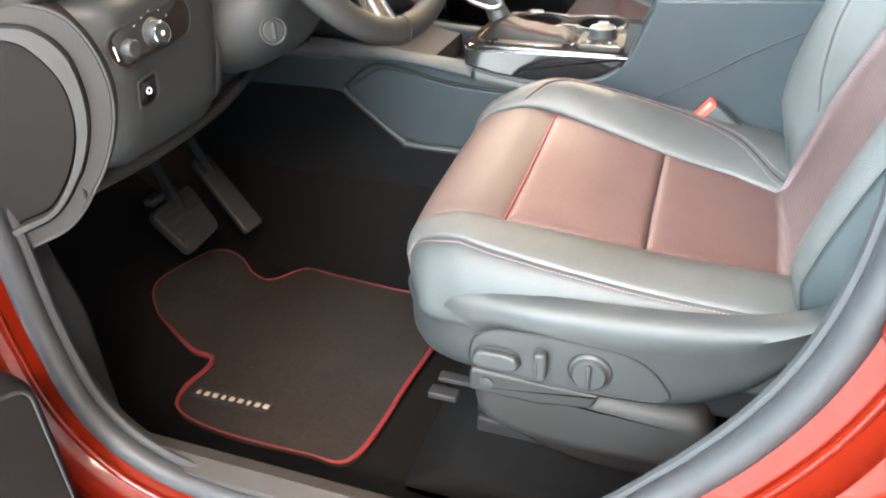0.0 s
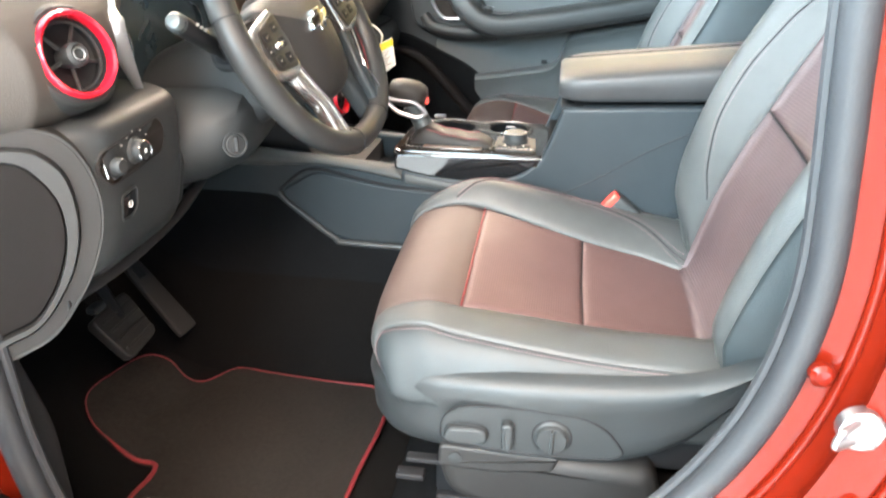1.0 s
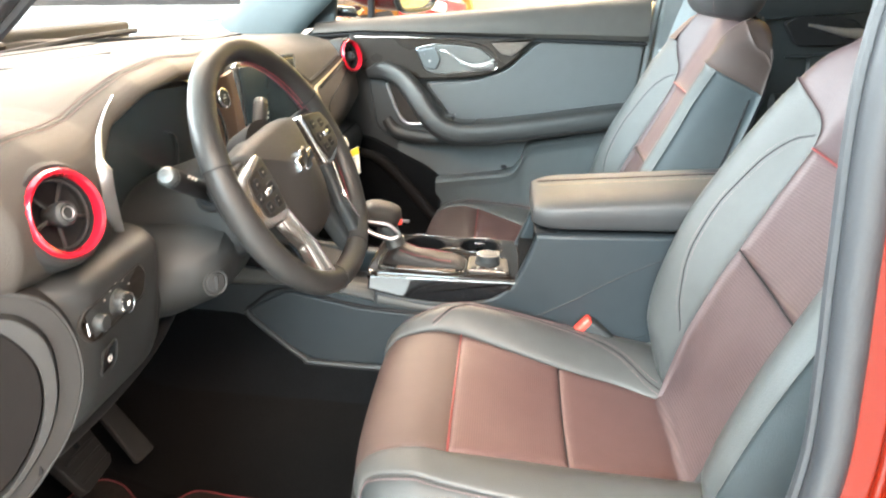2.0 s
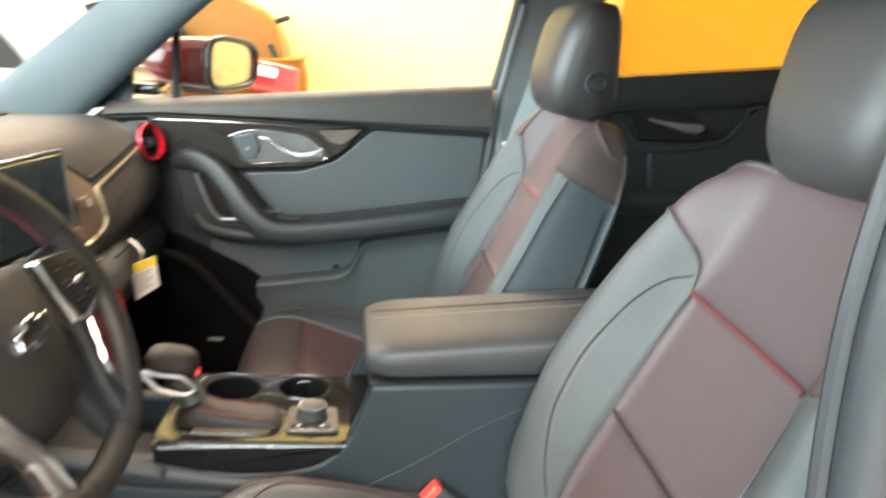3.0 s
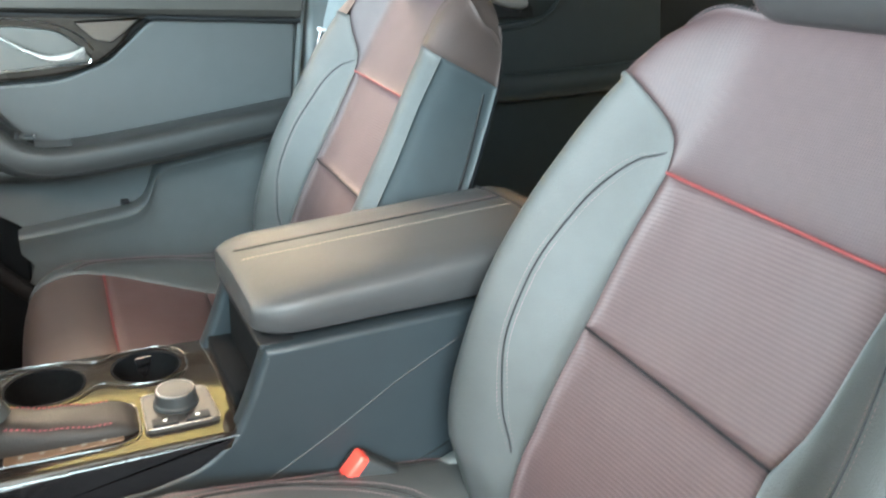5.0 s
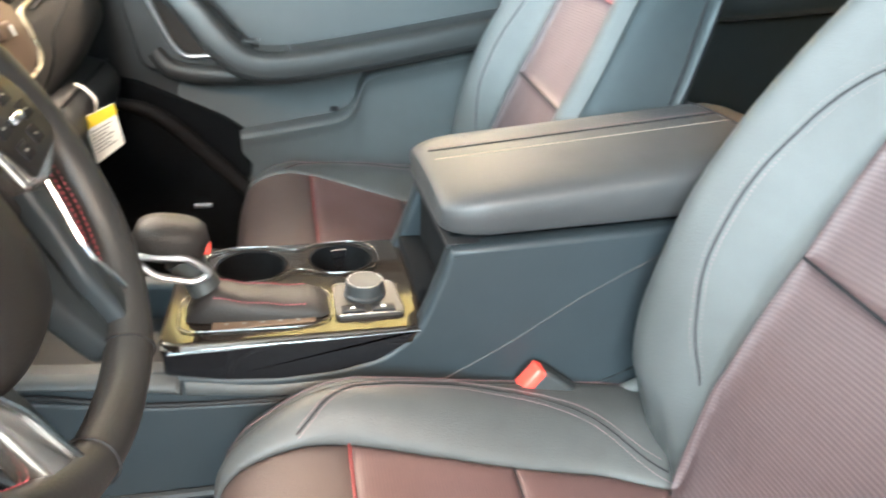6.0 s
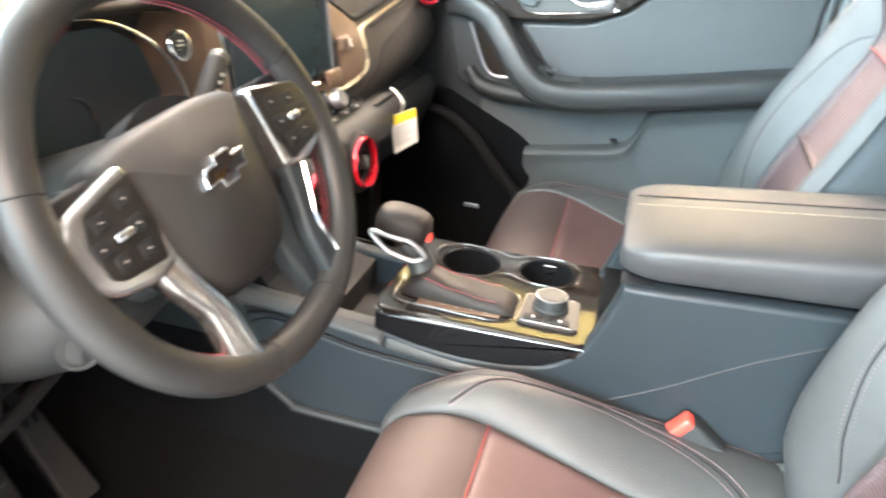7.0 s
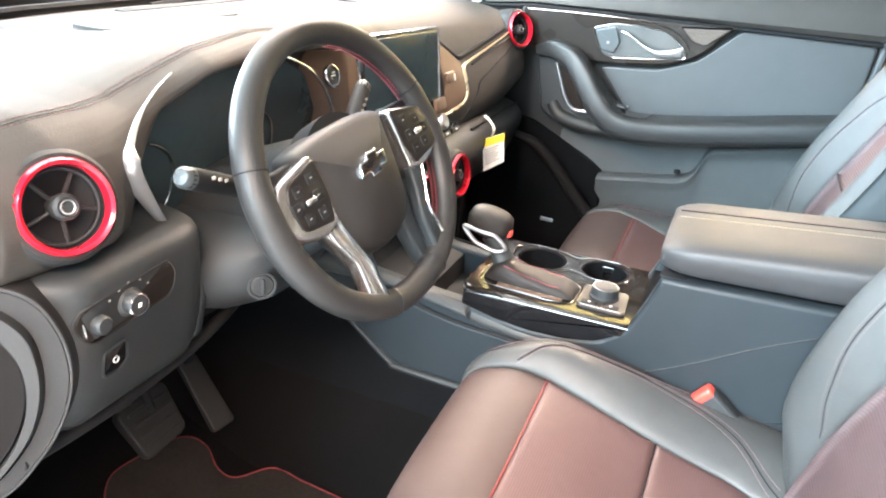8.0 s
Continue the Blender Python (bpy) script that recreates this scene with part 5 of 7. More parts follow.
def steering_wheel():
    w = thing("steering_wheel", tuple(WC), "black leather steering wheel with satin silver spokes and red stitching", "steering wheel")
    ang = np.linspace(0, 2 * math.pi, 120, endpoint=False)

    def rim(g, r=0.1755):
        flat = 1 - 0.035 * max(0.0, -math.sin(g)) ** 6
        return wheel_at(r * math.cos(g), r * math.sin(g) * flat, -0.006)
    path = np.array([rim(g) for g in ang])
    rad = [0.0172 + 0.0016 * abs(math.cos(g)) ** 4 for g in ang]
    part("rim", tube(path, rad, 20, True), ARM, w, "black leather rim")
    for g in (radians(20), radians(160), radians(-72), radians(-108)):
        c = np.array(rim(g))
        tng = np.array(rim(g + 0.02)) - np.array(rim(g - 0.02))
        part("rim_seam", torus(c, tng, 0.0187, 0.0009, 24, 6), DARK, w)
    for g0, g1 in ((radians(-60), radians(75)), (radians(105), radians(240))):
        inn = np.array([rim(g, 0.1755 - 0.0178) - WN * 0.004 for g in np.linspace(g0, g1, 90)])
        part("stitching", join(stitches(inn, 0.005, 0.0036, 0.0011, off=WN * 0.003), stitches(inn, 0.005, 0.0036, 0.0011, off=-WN * 0.003)), WHEEL_THREAD, w, "red cross stitching inside the rim")
    # hub pad
    side_ = [(0.045, 0.062), (0.094, 0.054), (0.090, 0.024), (0.087, -0.010), (0.081, -0.045), (0.069, -0.076), (0.046, -0.096), (0.015, -0.103)]
    hub = round_poly([(-x, z) for x, z in side_[::-1]] + side_, 0.022, 8)
    rings = []
    for k_, (ins, h) in enumerate([(0.006, -0.055), (0.0, -0.050), (0.0, -0.026), (0.002, -0.019), (0.006, -0.013), (0.011, -0.009)]):
        rings.append([wheel_at(a - 0.012, b + 0.002, h + 0.012) for a, b in inset_poly(hub, ins)])
    inner_ = inset_poly(hub, 0.011)
    for t in (0.15, 0.3, 0.45, 0.6, 0.75, 0.9, 0.99):
        q = inner_ * (1 - t) + np.array((0.0, -0.012)) * t
        rings.append([wheel_at(a - 0.012, b + 0.002, 0.003 + 0.022 * (1 - (1 - t) ** 2) - 0.10 * max(0.0, b - 0.020) * (1 - t)) for a, b in q])
    part("hub_pad", loft(rings), HUB, w, "domed brown-black airbag cover", 85.0)
    badge = [(-0.029, 0.003), (-0.024, 0.0095), (-0.010, 0.0095), (-0.009, 0.016), (0.012, 0.016), (0.011, 0.0095), (0.029, 0.0095), (0.024, -0.006), (0.010, -0.006), (0.009, -0.0125), (-0.012, -0.0125), (-0.011, -0.006), (-0.031, -0.006)]
    badge = [(a - 0.012, h_ + 0.002) for a, h_ in badge]
    b = part("badge", wheel_plate(badge, 0.020, 0.0290, 0.0012), CHROME, w, "chrome badge on the hub")
    part("badge_face", wheel_plate(inset_poly(badge, 0.0022), 0.0280, 0.0294, 0.0004), PLATE, b)
    for k in (-1, 1):
        # switch pod, its silver frame and the leg down to the rim
        pod = round_poly([(k * 0.084, 0.050), (k * 0.152, 0.036), (k * 0.171, 0.014), (k * 0.168, -0.020), (k * 0.150, -0.034), (k * 0.112, -0.043), (k * 0.084, -0.036)], 0.009, 5)
        part("spoke_back", wheel_plate(round_poly([(k * 0.040, 0.050), (k * 0.160, 0.048), (k * 0.165, -0.020), (k * 0.13, -0.040), (k * 0.04, -0.050)], 0.012), -0.026, -0.008, 0.004), DARK, w)
        frame_ = part("spoke_frame", wheel_plate(pod, -0.016, 0.0080, 0.006), SPOKE, w, "satin silver switch frame")
        far = 1.065 if k > 0 else 1.0  # the frame is only a thin bright edge on the passenger's side
        face = part("switch_face", wheel_plate(round_poly([(k * 0.086, 0.043 * far), (k * 0.142 * far, 0.031 * far), (k * 0.152 * far, 0.012), (k * 0.149 * far, -0.019 * far), (k * 0.140 * far, -0.025 * far), (k * 0.096, -0.031 * far), (k * 0.086, 0.00)], 0.005, 4), 0.006, 0.0100, 0.002), SWITCH_FACE, frame_, "brown-black switch face")
        for j, (a, h) in enumerate(((0.104, 0.026), (0.132, 0.020), (0.104, 0.005), (0.143, 0.003), (0.108, -0.015), (0.132, -0.013))):
            part("switch_key", wheel_plate(round_poly([(k * a - 0.0075, h - 0.0065), (k * a + 0.0075, h - 0.0065), (k * a + 0.0075, h + 0.0065), (k * a - 0.0075, h + 0.0065)], 0.002), 0.0095, 0.0112, 0.0008), DARK, face)
            part("switch_mark", wheel_plate([(k * a - 0.0018, h - 0.0007), (k * a + 0.0018, h - 0.0007), (k * a + 0.0018, h + 0.0007), (k * a - 0.0018, h + 0.0007)], 0.0111, 0.0115, 0.0001), INK, face)
        part("roller", moved(box((0, 0, 0), (0.008, 0.018, 0.007), 0.002), Matrix.Translation(wheel_at(k * 0.122, 0.004, 0.0120)) @ Matrix(((WN[0], WY[0], WV[0], 0), (WN[1], WY[1], WV[1], 0), (WN[2], WY[2], WV[2], 0), (0, 0, 0, 1)))), CHROME, face, "chrome roller")
        leg = round_poly([(k * 0.086, -0.030), (k * 0.110, -0.038), (k * 0.104, -0.058), (k * 0.088, -0.092), (k * 0.091, -0.122), (k * 0.096, -0.158), (k * 0.062, -0.168), (k * 0.066, -0.130), (k * 0.067, -0.100), (k * 0.080, -0.062)], 0.007, 5)
        part("spoke_leg", wheel_plate(leg, -0.018, 0.0040, 0.006), SPOKE if k < 0 else FLANK, w, "satin silver spoke leg" if k < 0 else "dark grey spoke leg")
        inner_edge = spline([(0.088, -0.034), (0.081, -0.060), (0.068, -0.100), (0.067, -0.130), (0.064, -0.166)] if k < 0 else [(0.112, -0.040), (0.103, -0.060), (0.088, -0.094), (0.091, -0.124), (0.094, -0.158)], 30)
        part("leg_trim", tube([wheel_at(k * a, h, 0.0035) for a, h in inner_edge], 0.0030, 8), CHROME, w, "bright edge of the spoke leg")
        web = round_poly([(k * 0.040, -0.060), (k * 0.082, -0.050), (k * 0.068, -0.100), (k * 0.070, -0.166), (k * 0.048, -0.160), (k * 0.040, -0.110)], 0.010, 5)
        part("spoke_web", wheel_plate(web, -0.034, -0.010, 0.006), FLANK, w, "dark grey inner side of the spoke")
        part("paddle", wheel_plate(round_poly([(k * 0.095, 0.040), (k * 0.145, 0.050), (k * 0.150, 0.000), (k * 0.10, -0.005)], 0.012), -0.050, -0.036, 0.004), DARK, w)
    # column shroud, stalks and tilt lever
    c = thing("steering_column", (-0.55, -0.368, 1.0), "black plastic steering column shroud with two stalks", "steering column")
    rings = []
    for t in np.linspace(0, 1, 12):
        p = WC - WN * (0.045 + 0.22 * t) + np.array((0, 0, -0.006 * t))
        a, bb = 0.062 + 0.034 * t, 0.058 + 0.026 * t
        rings.append([p + a * math.copysign(abs(math.cos(g)) ** 0.7, math.cos(g)) * WY + (bb * math.copysign(abs(math.sin(g)) ** 0.7, math.sin(g)) * (1.0 if math.sin(g) > 0 else 1.25)) * WV for g in np.linspace(0, 2 * math.pi, 32, endpoint=False)])
    part("shroud", loft(rings), PLASTIC, c, "black column shroud")
    part("hub_back", tube([WC - WN * 0.06, WC - WN * 0.02], [0.072, 0.078], 28), DARK, c)
    part("lower_cover", loft([[(x, -0.368 + wy * math.cos(g), z + wz * math.sin(g)) for g in np.linspace(0, 2 * math.pi, 24, endpoint=False)] for x, wy, z, wz in
                              ((-0.488, 0.050, 1.046, 0.020), (-0.497, 0.086, 1.038, 0.045), (-0.525, 0.112, 1.026, 0.066), (-0.58, 0.124, 1.012, 0.080), (-0.68, 0.130, 0.995, 0.090))]), PLASTIC, c, "smooth lower column cover")
    knob = np.array((-0.4985, -0.4575, 1.011))
    kd = np.array((0.72, -0.60, 0.10))
    part("lock_knob", join(lathe([(0, -0.012), (0.0150, -0.012), (0.0150, -0.003), (0.013, -0.001), (0, 0.000)], knob, kd, 28), box(knob + 0.0008 * kd, (0.005, 0.004, 0.020), 0.001)), PLASTIC, c, "round black cover button")
    part("knob_ring", torus(knob - 0.003 * kd, kd, 0.0170, 0.0022, 32, 6), PLASTIC, c)
    for k, tip, name in ((-1, (-0.489, -0.601, 1.197), "indicator_stalk"), (1, (-0.520, -0.170, 1.215), "wiper_stalk")):
        a = WC - WN * 0.085 + k * 0.075 * WY + WV * 0.018
        tip = np.array(tip)
        line = [a + (tip - a) * t for t in (0, 0.35, 0.36, 0.70, 0.86, 0.985, 1.0)]
        s = part(name, tube(line, [0.011, 0.010, 0.0112, 0.0120, 0.0122, 0.0115, 0.006], 16), DARK, c, "black stalk")
        d = (tip - a) / np.linalg.norm(tip - a)
        part("stalk_tip", lathe([(0, 0), (0.0118, 0), (0.0112, 0.010), (0.008, 0.014), (0, 0.015)], tip - d * 0.010, d, 24), SILVER, s, "pale grey stalk end")
        for j in range(3):
            part("stalk_mark", box(tip - d * (0.035 + 0.012 * j) + np.array((0.0135, 0, 0.006)), (0.002, 0.004, 0.003), 0), INK, s)
        part("stalk_boot", torus(a + d * 0.02, d, 0.016, 0.008, 24, 8), DARK, s)


steering_wheel()


# ---- dashboard ----
def dash_section(y):
    """The dashboard's outline in x, z at a place across the car, from the windscreen to the lower lip."""
    ys = [-0.775, -0.735, -0.66, -0.60, -0.555, -0.50, -0.42, -0.30, -0.18, -0.115, -0.06, 0.10, 0.32, 0.60, 0.72, 0.775]
    end = [(-0.70, 1.225), (-0.655, 1.205), (-0.630, 1.180), (-0.620, 1.155), (-0.620, 1.130), (-0.625, 1.110), (-0.64, 1.10), (-0.66, 1.10)]
    near = [(-0.68, 1.242), (-0.630, 1.228), (-0.595, 1.200), (-0.580, 1.170), (-0.580, 1.135), (-0.590, 1.110), (-0.61, 1.096), (-0.66, 1.09)]
    pod = [(-0.67, 1.250), (-0.615, 1.240), (-0.578, 1.210), (-0.568, 1.170), (-0.572, 1.130), (-0.585, 1.105), (-0.605, 1.094), (-0.66, 1.09)]
    gap = [(-0.68, 1.255), (-0.620, 1.242), (-0.590, 1.218), (-0.590, 1.170), (-0.600, 1.130), (-0.61, 1.100), (-0.63, 1.085), (-0.68, 1.07)]
    hood0 = [(-0.68, 1.268), (-0.625, 1.256), (-0.600, 1.236), (-0.612, 1.220), (-0.655, 1.19), (-0.68, 1.14), (-0.69, 1.08), (-0.70, 1.04)]
    hood1 = [(-0.68, 1.285), (-0.620, 1.278), (-0.595, 1.262), (-0.606, 1.250), (-0.665, 1.235), (-0.70, 1.17), (-0.70, 1.09), (-0.70, 1.03)]
    hood2 = [(-0.68, 1.294), (-0.620, 1.290), (-0.596, 1.274), (-0.606, 1.262), (-0.670, 1.250), (-0.705, 1.17), (-0.705, 1.09), (-0.70, 1.03)]
    hood3 = [(-0.68, 1.288), (-0.625, 1.282), (-0.600, 1.266), (-0.612, 1.254), (-0.660, 1.240), (-0.68, 1.17), (-0.68, 1.09), (-0.70, 1.03)]
    mid0 = [(-0.70, 1.282), (-0.645, 1.276), (-0.622, 1.260), (-0.618, 1.240), (-0.612, 1.20), (-0.605, 1.14), (-0.60, 1.08), (-0.62, 1.04)]
    mid1 = [(-0.72, 1.276), (-0.665, 1.268), (-0.640, 1.250), (-0.632, 1.230), (-0.622, 1.19), (-0.605, 1.14), (-0.59, 1.07), (-0.60, 1.02)]
    pas0 = [(-0.72, 1.274), (-0.655, 1.266), (-0.615, 1.246), (-0.590, 1.215), (-0.572, 1.180), (-0.552, 1.14), (-0.54, 1.08), (-0.56, 1.03)]
    pas1 = [(-0.70, 1.270), (-0.640, 1.262), (-0.592, 1.245), (-0.565, 1.215), (-0.548, 1.180), (-0.530, 1.14), (-0.525, 1.09), (-0.55, 1.045)]
    pas2 = [(-0.70, 1.266), (-0.640, 1.258), (-0.585, 1.245), (-0.556, 1.215), (-0.545, 1.180), (-0.530, 1.15), (-0.527, 1.11), (-0.55, 1.07)]
    rows = np.array([end, near, pod, pod, gap, hood0, hood1, hood2, hood3, hood3, mid0, mid1, pas0, pas1, pas2, end], float)
    got = np.array([[np.interp(y, ys, rows[:, i, j]) for j in range(2)] for i in range(8)])
    deep = 1.17 - 0.24 * (abs(y) / 0.775) ** 2.2
    start = np.array([(-deep, 1.236), (-deep + 0.30 * (deep - 0.72), 1.256), (-deep + 0.62 * (deep - 0.72), 1.258 + 0.2 * (got[0, 1] - 1.258))])
    return spline(np.vstack([start, got]), 46)


END_VENTS = (((-0.573, -0.671, 1.169), (0.92, -0.27, 0.28), 0.0445), ((-0.545, 0.690, 1.215), (0.86, -0.38, 0.24), 0.0400))


def dashboard():
    d = thing("dashboard", (-0.80, 0, 1.0), "black soft-touch dashboard with red-ringed vents and satin trim", "dashboard")
    ys = np.concatenate([np.linspace(-0.775, -0.50, 26), np.linspace(-0.48, -0.06, 34), np.linspace(-0.04, 0.775, 44)])
    fine = np.linspace(0, 45, 181)
    ys = np.interp(np.linspace(0, len(ys) - 1, 260), range(len(ys)), ys)
    P = np.array([[(np.interp(q, range(46), sec[:, 0]), y, np.interp(q, range(46), sec[:, 1])) for q in fine] for y, sec in ((y, dash_section(y)) for y in ys)])
    verts, faces = grid(P)
    # round openings for the two end vents
    spots = np.array(verts)
    mids = spots[np.array(faces)].mean(1)
    keep = np.ones(len(faces), bool)
    for at, axis, r in END_VENTS:
        n = np.array(axis) / np.linalg.norm(axis)
        off = mids - np.array(at)
        along = off @ n
        keep &= ~((np.linalg.norm(off - along[:, None] * n, axis=1) < r * 1.07) & (np.abs(along) < 0.08))
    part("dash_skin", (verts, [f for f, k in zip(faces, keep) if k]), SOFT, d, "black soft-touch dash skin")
    hood = [(y, dash_section(y)[17]) for y in np.linspace(-0.72, -0.10, 90)]
    part("hood_seam", tube([(q[0], y, q[1] + 0.0002) for y, q in hood], 0.0007, 6), PLASTIC, d)
    for off in (-0.0045, 0.0045):
        part("stitching", stitches([(q[0] + off, y, q[1] + 0.0008 - 0.25 * off) for y, q in hood], 0.006, 0.0045, 0.0008), THREAD, d, "red stitching along the hood")
    part("dash_core", join(box((-0.84, 0, 1.12), (0.36, 1.46, 0.16), 0.02), box((-0.82, 0.0, 0.99), (0.36, 1.44, 0.14), 0.02)), DARK, d)
    # grilles on the top
    for x, y, wx, wy in ((-0.86, -0.20, 0.06, 0.30), (-0.98, -0.45, 0.03, 0.26), (-1.02, 0.05, 0.03, 0.36), (-0.86, 0.52, 0.06, 0.26), (-0.84, -0.62, 0.03, 0.10)):
        z = np.interp(x, dash_section(y)[:, 0], dash_section(y)[:, 1])
        if wx > 0.05:
            g = part("top_grille", box((x, y, z + 0.001), (wx, wy, 0.006), 0.002), PLASTIC, d, "flat speaker grille on the dash top")
            part("grille_edge", tube([(a, b, z + 0.003) for a, b in round_poly([(x - wx / 2, y - wy / 2), (x + wx / 2, y - wy / 2), (x + wx / 2, y + wy / 2), (x - wx / 2, y + wy / 2)], 0.008)], 0.0016, 6, True), DARK, g)
        else:
            part("demister_slot", slab(round_poly([(x - wx / 2, y - wy / 2), (x + wx / 2, y - wy / 2), (x + wx / 2, y + wy / 2), (x - wx / 2, y + wy / 2)], 0.012), 'z', z - 0.004, z + 0.0025, 0.001), DARK, d, "dark demister slot")

    # round vents with red rings
    def vent(at, axis, r, name="air_vent"):
        at, axis = np.array(at, float), np.array(axis, float) / np.linalg.norm(axis)
        v = part(name, lathe([(r * 1.34, -0.045), (r * 1.32, -0.018), (r * 1.22, 0.000), (r * 1.04, 0.004), (r * 0.90, -0.004), (r * 0.86, -0.028), (0, -0.030)], at, axis, 48), PLASTIC, d, "round air vent")
        part("vent_collar", lathe([(r * 1.26, -0.016), (r * 1.27, -0.004), (r * 1.16, 0.004), (r * 1.04, 0.005), (r * 1.02, -0.004)], at, axis, 48), END_GREY, v, "matt grey vent collar")
        part("vent_ring", lathe([(r * 1.06, -0.002), (r * 1.07, 0.008), (r * 1.01, 0.012), (r * 0.93, 0.010), (r * 0.90, 0.002), (r * 0.90, -0.012)], at, axis, 56), RED_GLOSS, v, "glossy red ring")
        _, u, w = frame_of(axis)
        part("vent_bowl", lathe([(r * 0.90, 0.0), (r * 0.84, -0.016), (r * 0.35, -0.026), (0, -0.026)], at, axis, 40), DARK, v)
        for j in range(5):
            g = radians(20 + 72 * j)
            q = math.cos(g) * u + math.sin(g) * w
            part("vent_vane", tube([at - axis * 0.010 + q * r * 0.12, at - axis * 0.012 + q * r * 0.84], 0.0022, 6), PLASTIC, v)
        part("vane_ring", torus(at - axis * 0.006, axis, r * 0.83, 0.0018, 40, 6), PLASTIC, v)
        part("vent_nub", lathe([(0, -0.02), (r * 0.22, -0.02), (r * 0.30, 0.000), (r * 0.29, 0.007), (r * 0.22, 0.010), (r * 0.18, 0.008), (0, 0.008)], at, axis, 28), PLASTIC, v, "round vent nub")
        part("nub_mark", torus(at + axis * 0.0095, axis, r * 0.15, 0.0007, 20, 5), SATIN, v)
    for place in END_VENTS:
        vent(*place)
    vent((-0.505, 0.235, 0.968), (0.95, -0.05, 0.12), 0.0420)
    vent((-0.505, 0.062, 0.968), (0.95, -0.05, 0.12), 0.0420)

    # instrument binnacle: dark glass, dial rims, bright side trim
    def glass_at(y, z, off=0.0):
        return (-0.655 + (z - 1.055) * 0.17 + off, y, z)
    pane = []
    for y in np.linspace(-0.556, -0.114, 34):
        high = np.interp(y, [-0.556, -0.52, -0.46, -0.34, -0.22, -0.16, -0.114], [1.195, 1.222, 1.240, 1.250, 1.242, 1.215, 1.150])
        pane.append([glass_at(y, 1.055 + (high - 1.055) * t) for t in np.linspace(0, 1, 10)])
    cl = part("instrument_glass", grid(pane), SCREEN, d, "dark instrument glass")
    for y in (-0.502, -0.287):
        g = np.linspace(radians(-50), radians(80), 40)
        part("dial_rim", tube([glass_at(y + 0.055 * math.cos(a), 1.122 + 0.057 * math.sin(a), 0.003) for a in g], 0.0018, 6), CHROME, cl, "thin silver dial rim")
    part("binnacle_floor", loft([[(-0.60, y, 1.062), (-0.70, y, 1.05), (-0.70, y, 1.03), (-0.60, y, 1.035)] for y in np.linspace(-0.52, -0.14, 8)]), DARK, d)
    blade = spline([(-0.612, -0.470, 1.262), (-0.604, -0.505, 1.250), (-0.596, -0.540, 1.230), (-0.584, -0.572, 1.207), (-0.578, -0.583, 1.190), (-0.580, -0.571, 1.165), (-0.588, -0.543, 1.127), (-0.596, -0.513, 1.090)], 60)
    wide = np.interp(np.linspace(0, 1, 60), [0, 0.25, 0.45, 0.55, 0.75, 1.0], [0.0010, 0.0016, 0.0060, 0.0120, 0.0085, 0.0036])
    part("cluster_trim", tube(blade, np.asarray(wide) * 1.30, 12, False, 0.60), TRIM_SILVER, d, "bright chrome trim beside the dials")
    trim = spline([(-0.618, -0.33, 1.262), (-0.616, -0.246, 1.254), (-0.612, -0.190, 1.235), (-0.606, -0.150, 1.206), (-0.602, -0.120, 1.160), (-0.600, -0.110, 1.110)], 40)
    part("cluster_trim", tube(trim, np.interp(np.linspace(0, 1, 40), [0, 0.5, 1], [0.001, 0.0022, 0.0035]), 8), BRIGHT, d, "bright chrome trim beside the dials")

    # start button and centre screen
    sb = np.array((-0.602, -0.128, 1.210))
    ax = np.array((0.93, -0.10, 0.30))
    b = part("start_button", lathe([(0, 0), (0.0165, 0), (0.0165, 0.006), (0.014, 0.008), (0.0125, 0.006), (0, 0.0065)], sb, ax, 32), PLASTIC, d, "round start button")
    part("button_ring", torus(sb + ax * 0.006, ax, 0.0165, 0.0022, 36, 8), CHROME, b)
    for j in (-1, 0, 1):
        part("button_mark", box(sb + ax * 0.0072 + np.array((0, 0, 0.005 * j)), (0.001, 0.012 - 0.004 * abs(j), 0.0018), 0), WHITE_INK, b)
    m = Matrix.Translation((-0.596, 0.116, 1.178)) @ Euler((0, radians(-7), radians(-9))).to_matrix().to_4x4()
    sc = part("centre_screen", moved(box((0, 0, 0), (0.018, 0.255, 0.150), 0.006), m), PIANO, d, "dark centre touch screen")
    part("screen_glass", moved(box((0.0095, 0, 0.004), (0.002, 0.236, 0.132), 0.001), m), SCREEN, sc)
    part("screen_frame", tube([tuple(m @ Vector((0.006, y, z))) for y, z in round_poly([(-0.129, -0.076), (0.129, -0.076), (0.129, 0.077), (-0.129, 0.077)], 0.010)], 0.0032, 8, True), BRIGHT, sc, "thin silver screen frame")
    part("screen_side_trim", moved(slab(round_poly([(-0.150, -0.085), (-0.133, -0.085), (-0.133, 0.070), (-0.142, 0.075)], 0.003), 'x', -0.004, 0.010, 0.002), m), CHROME, d, "bright upright trim beside the screen")

    # panel under the screen with its switches
    m = Matrix.Translation((-0.560, 0.170, 1.062)) @ Euler((0, radians(-25), 0)).to_matrix().to_4x4()
    cp = part("centre_panel", moved(box((0, 0, 0), (0.02, 0.30, 0.062), 0.006), m), PIANO, d, "glossy panel under the screen")
    part("volume_dial", moved(lathe([(0, 0), (0.017, 0), (0.017, 0.012), (0.014, 0.016), (0, 0.015)], (0.010, 0.06, 0.006), (1, 0, 0), 28), m), SATIN, cp, "silver dial")
    part("volume_dial", moved(lathe([(0, 0), (0.015, 0), (0.015, 0.012), (0.012, 0.016), (0, 0.015)], (0.010, -0.06, 0.006), (1, 0, 0), 28), m), SATIN, cp, "silver dial")
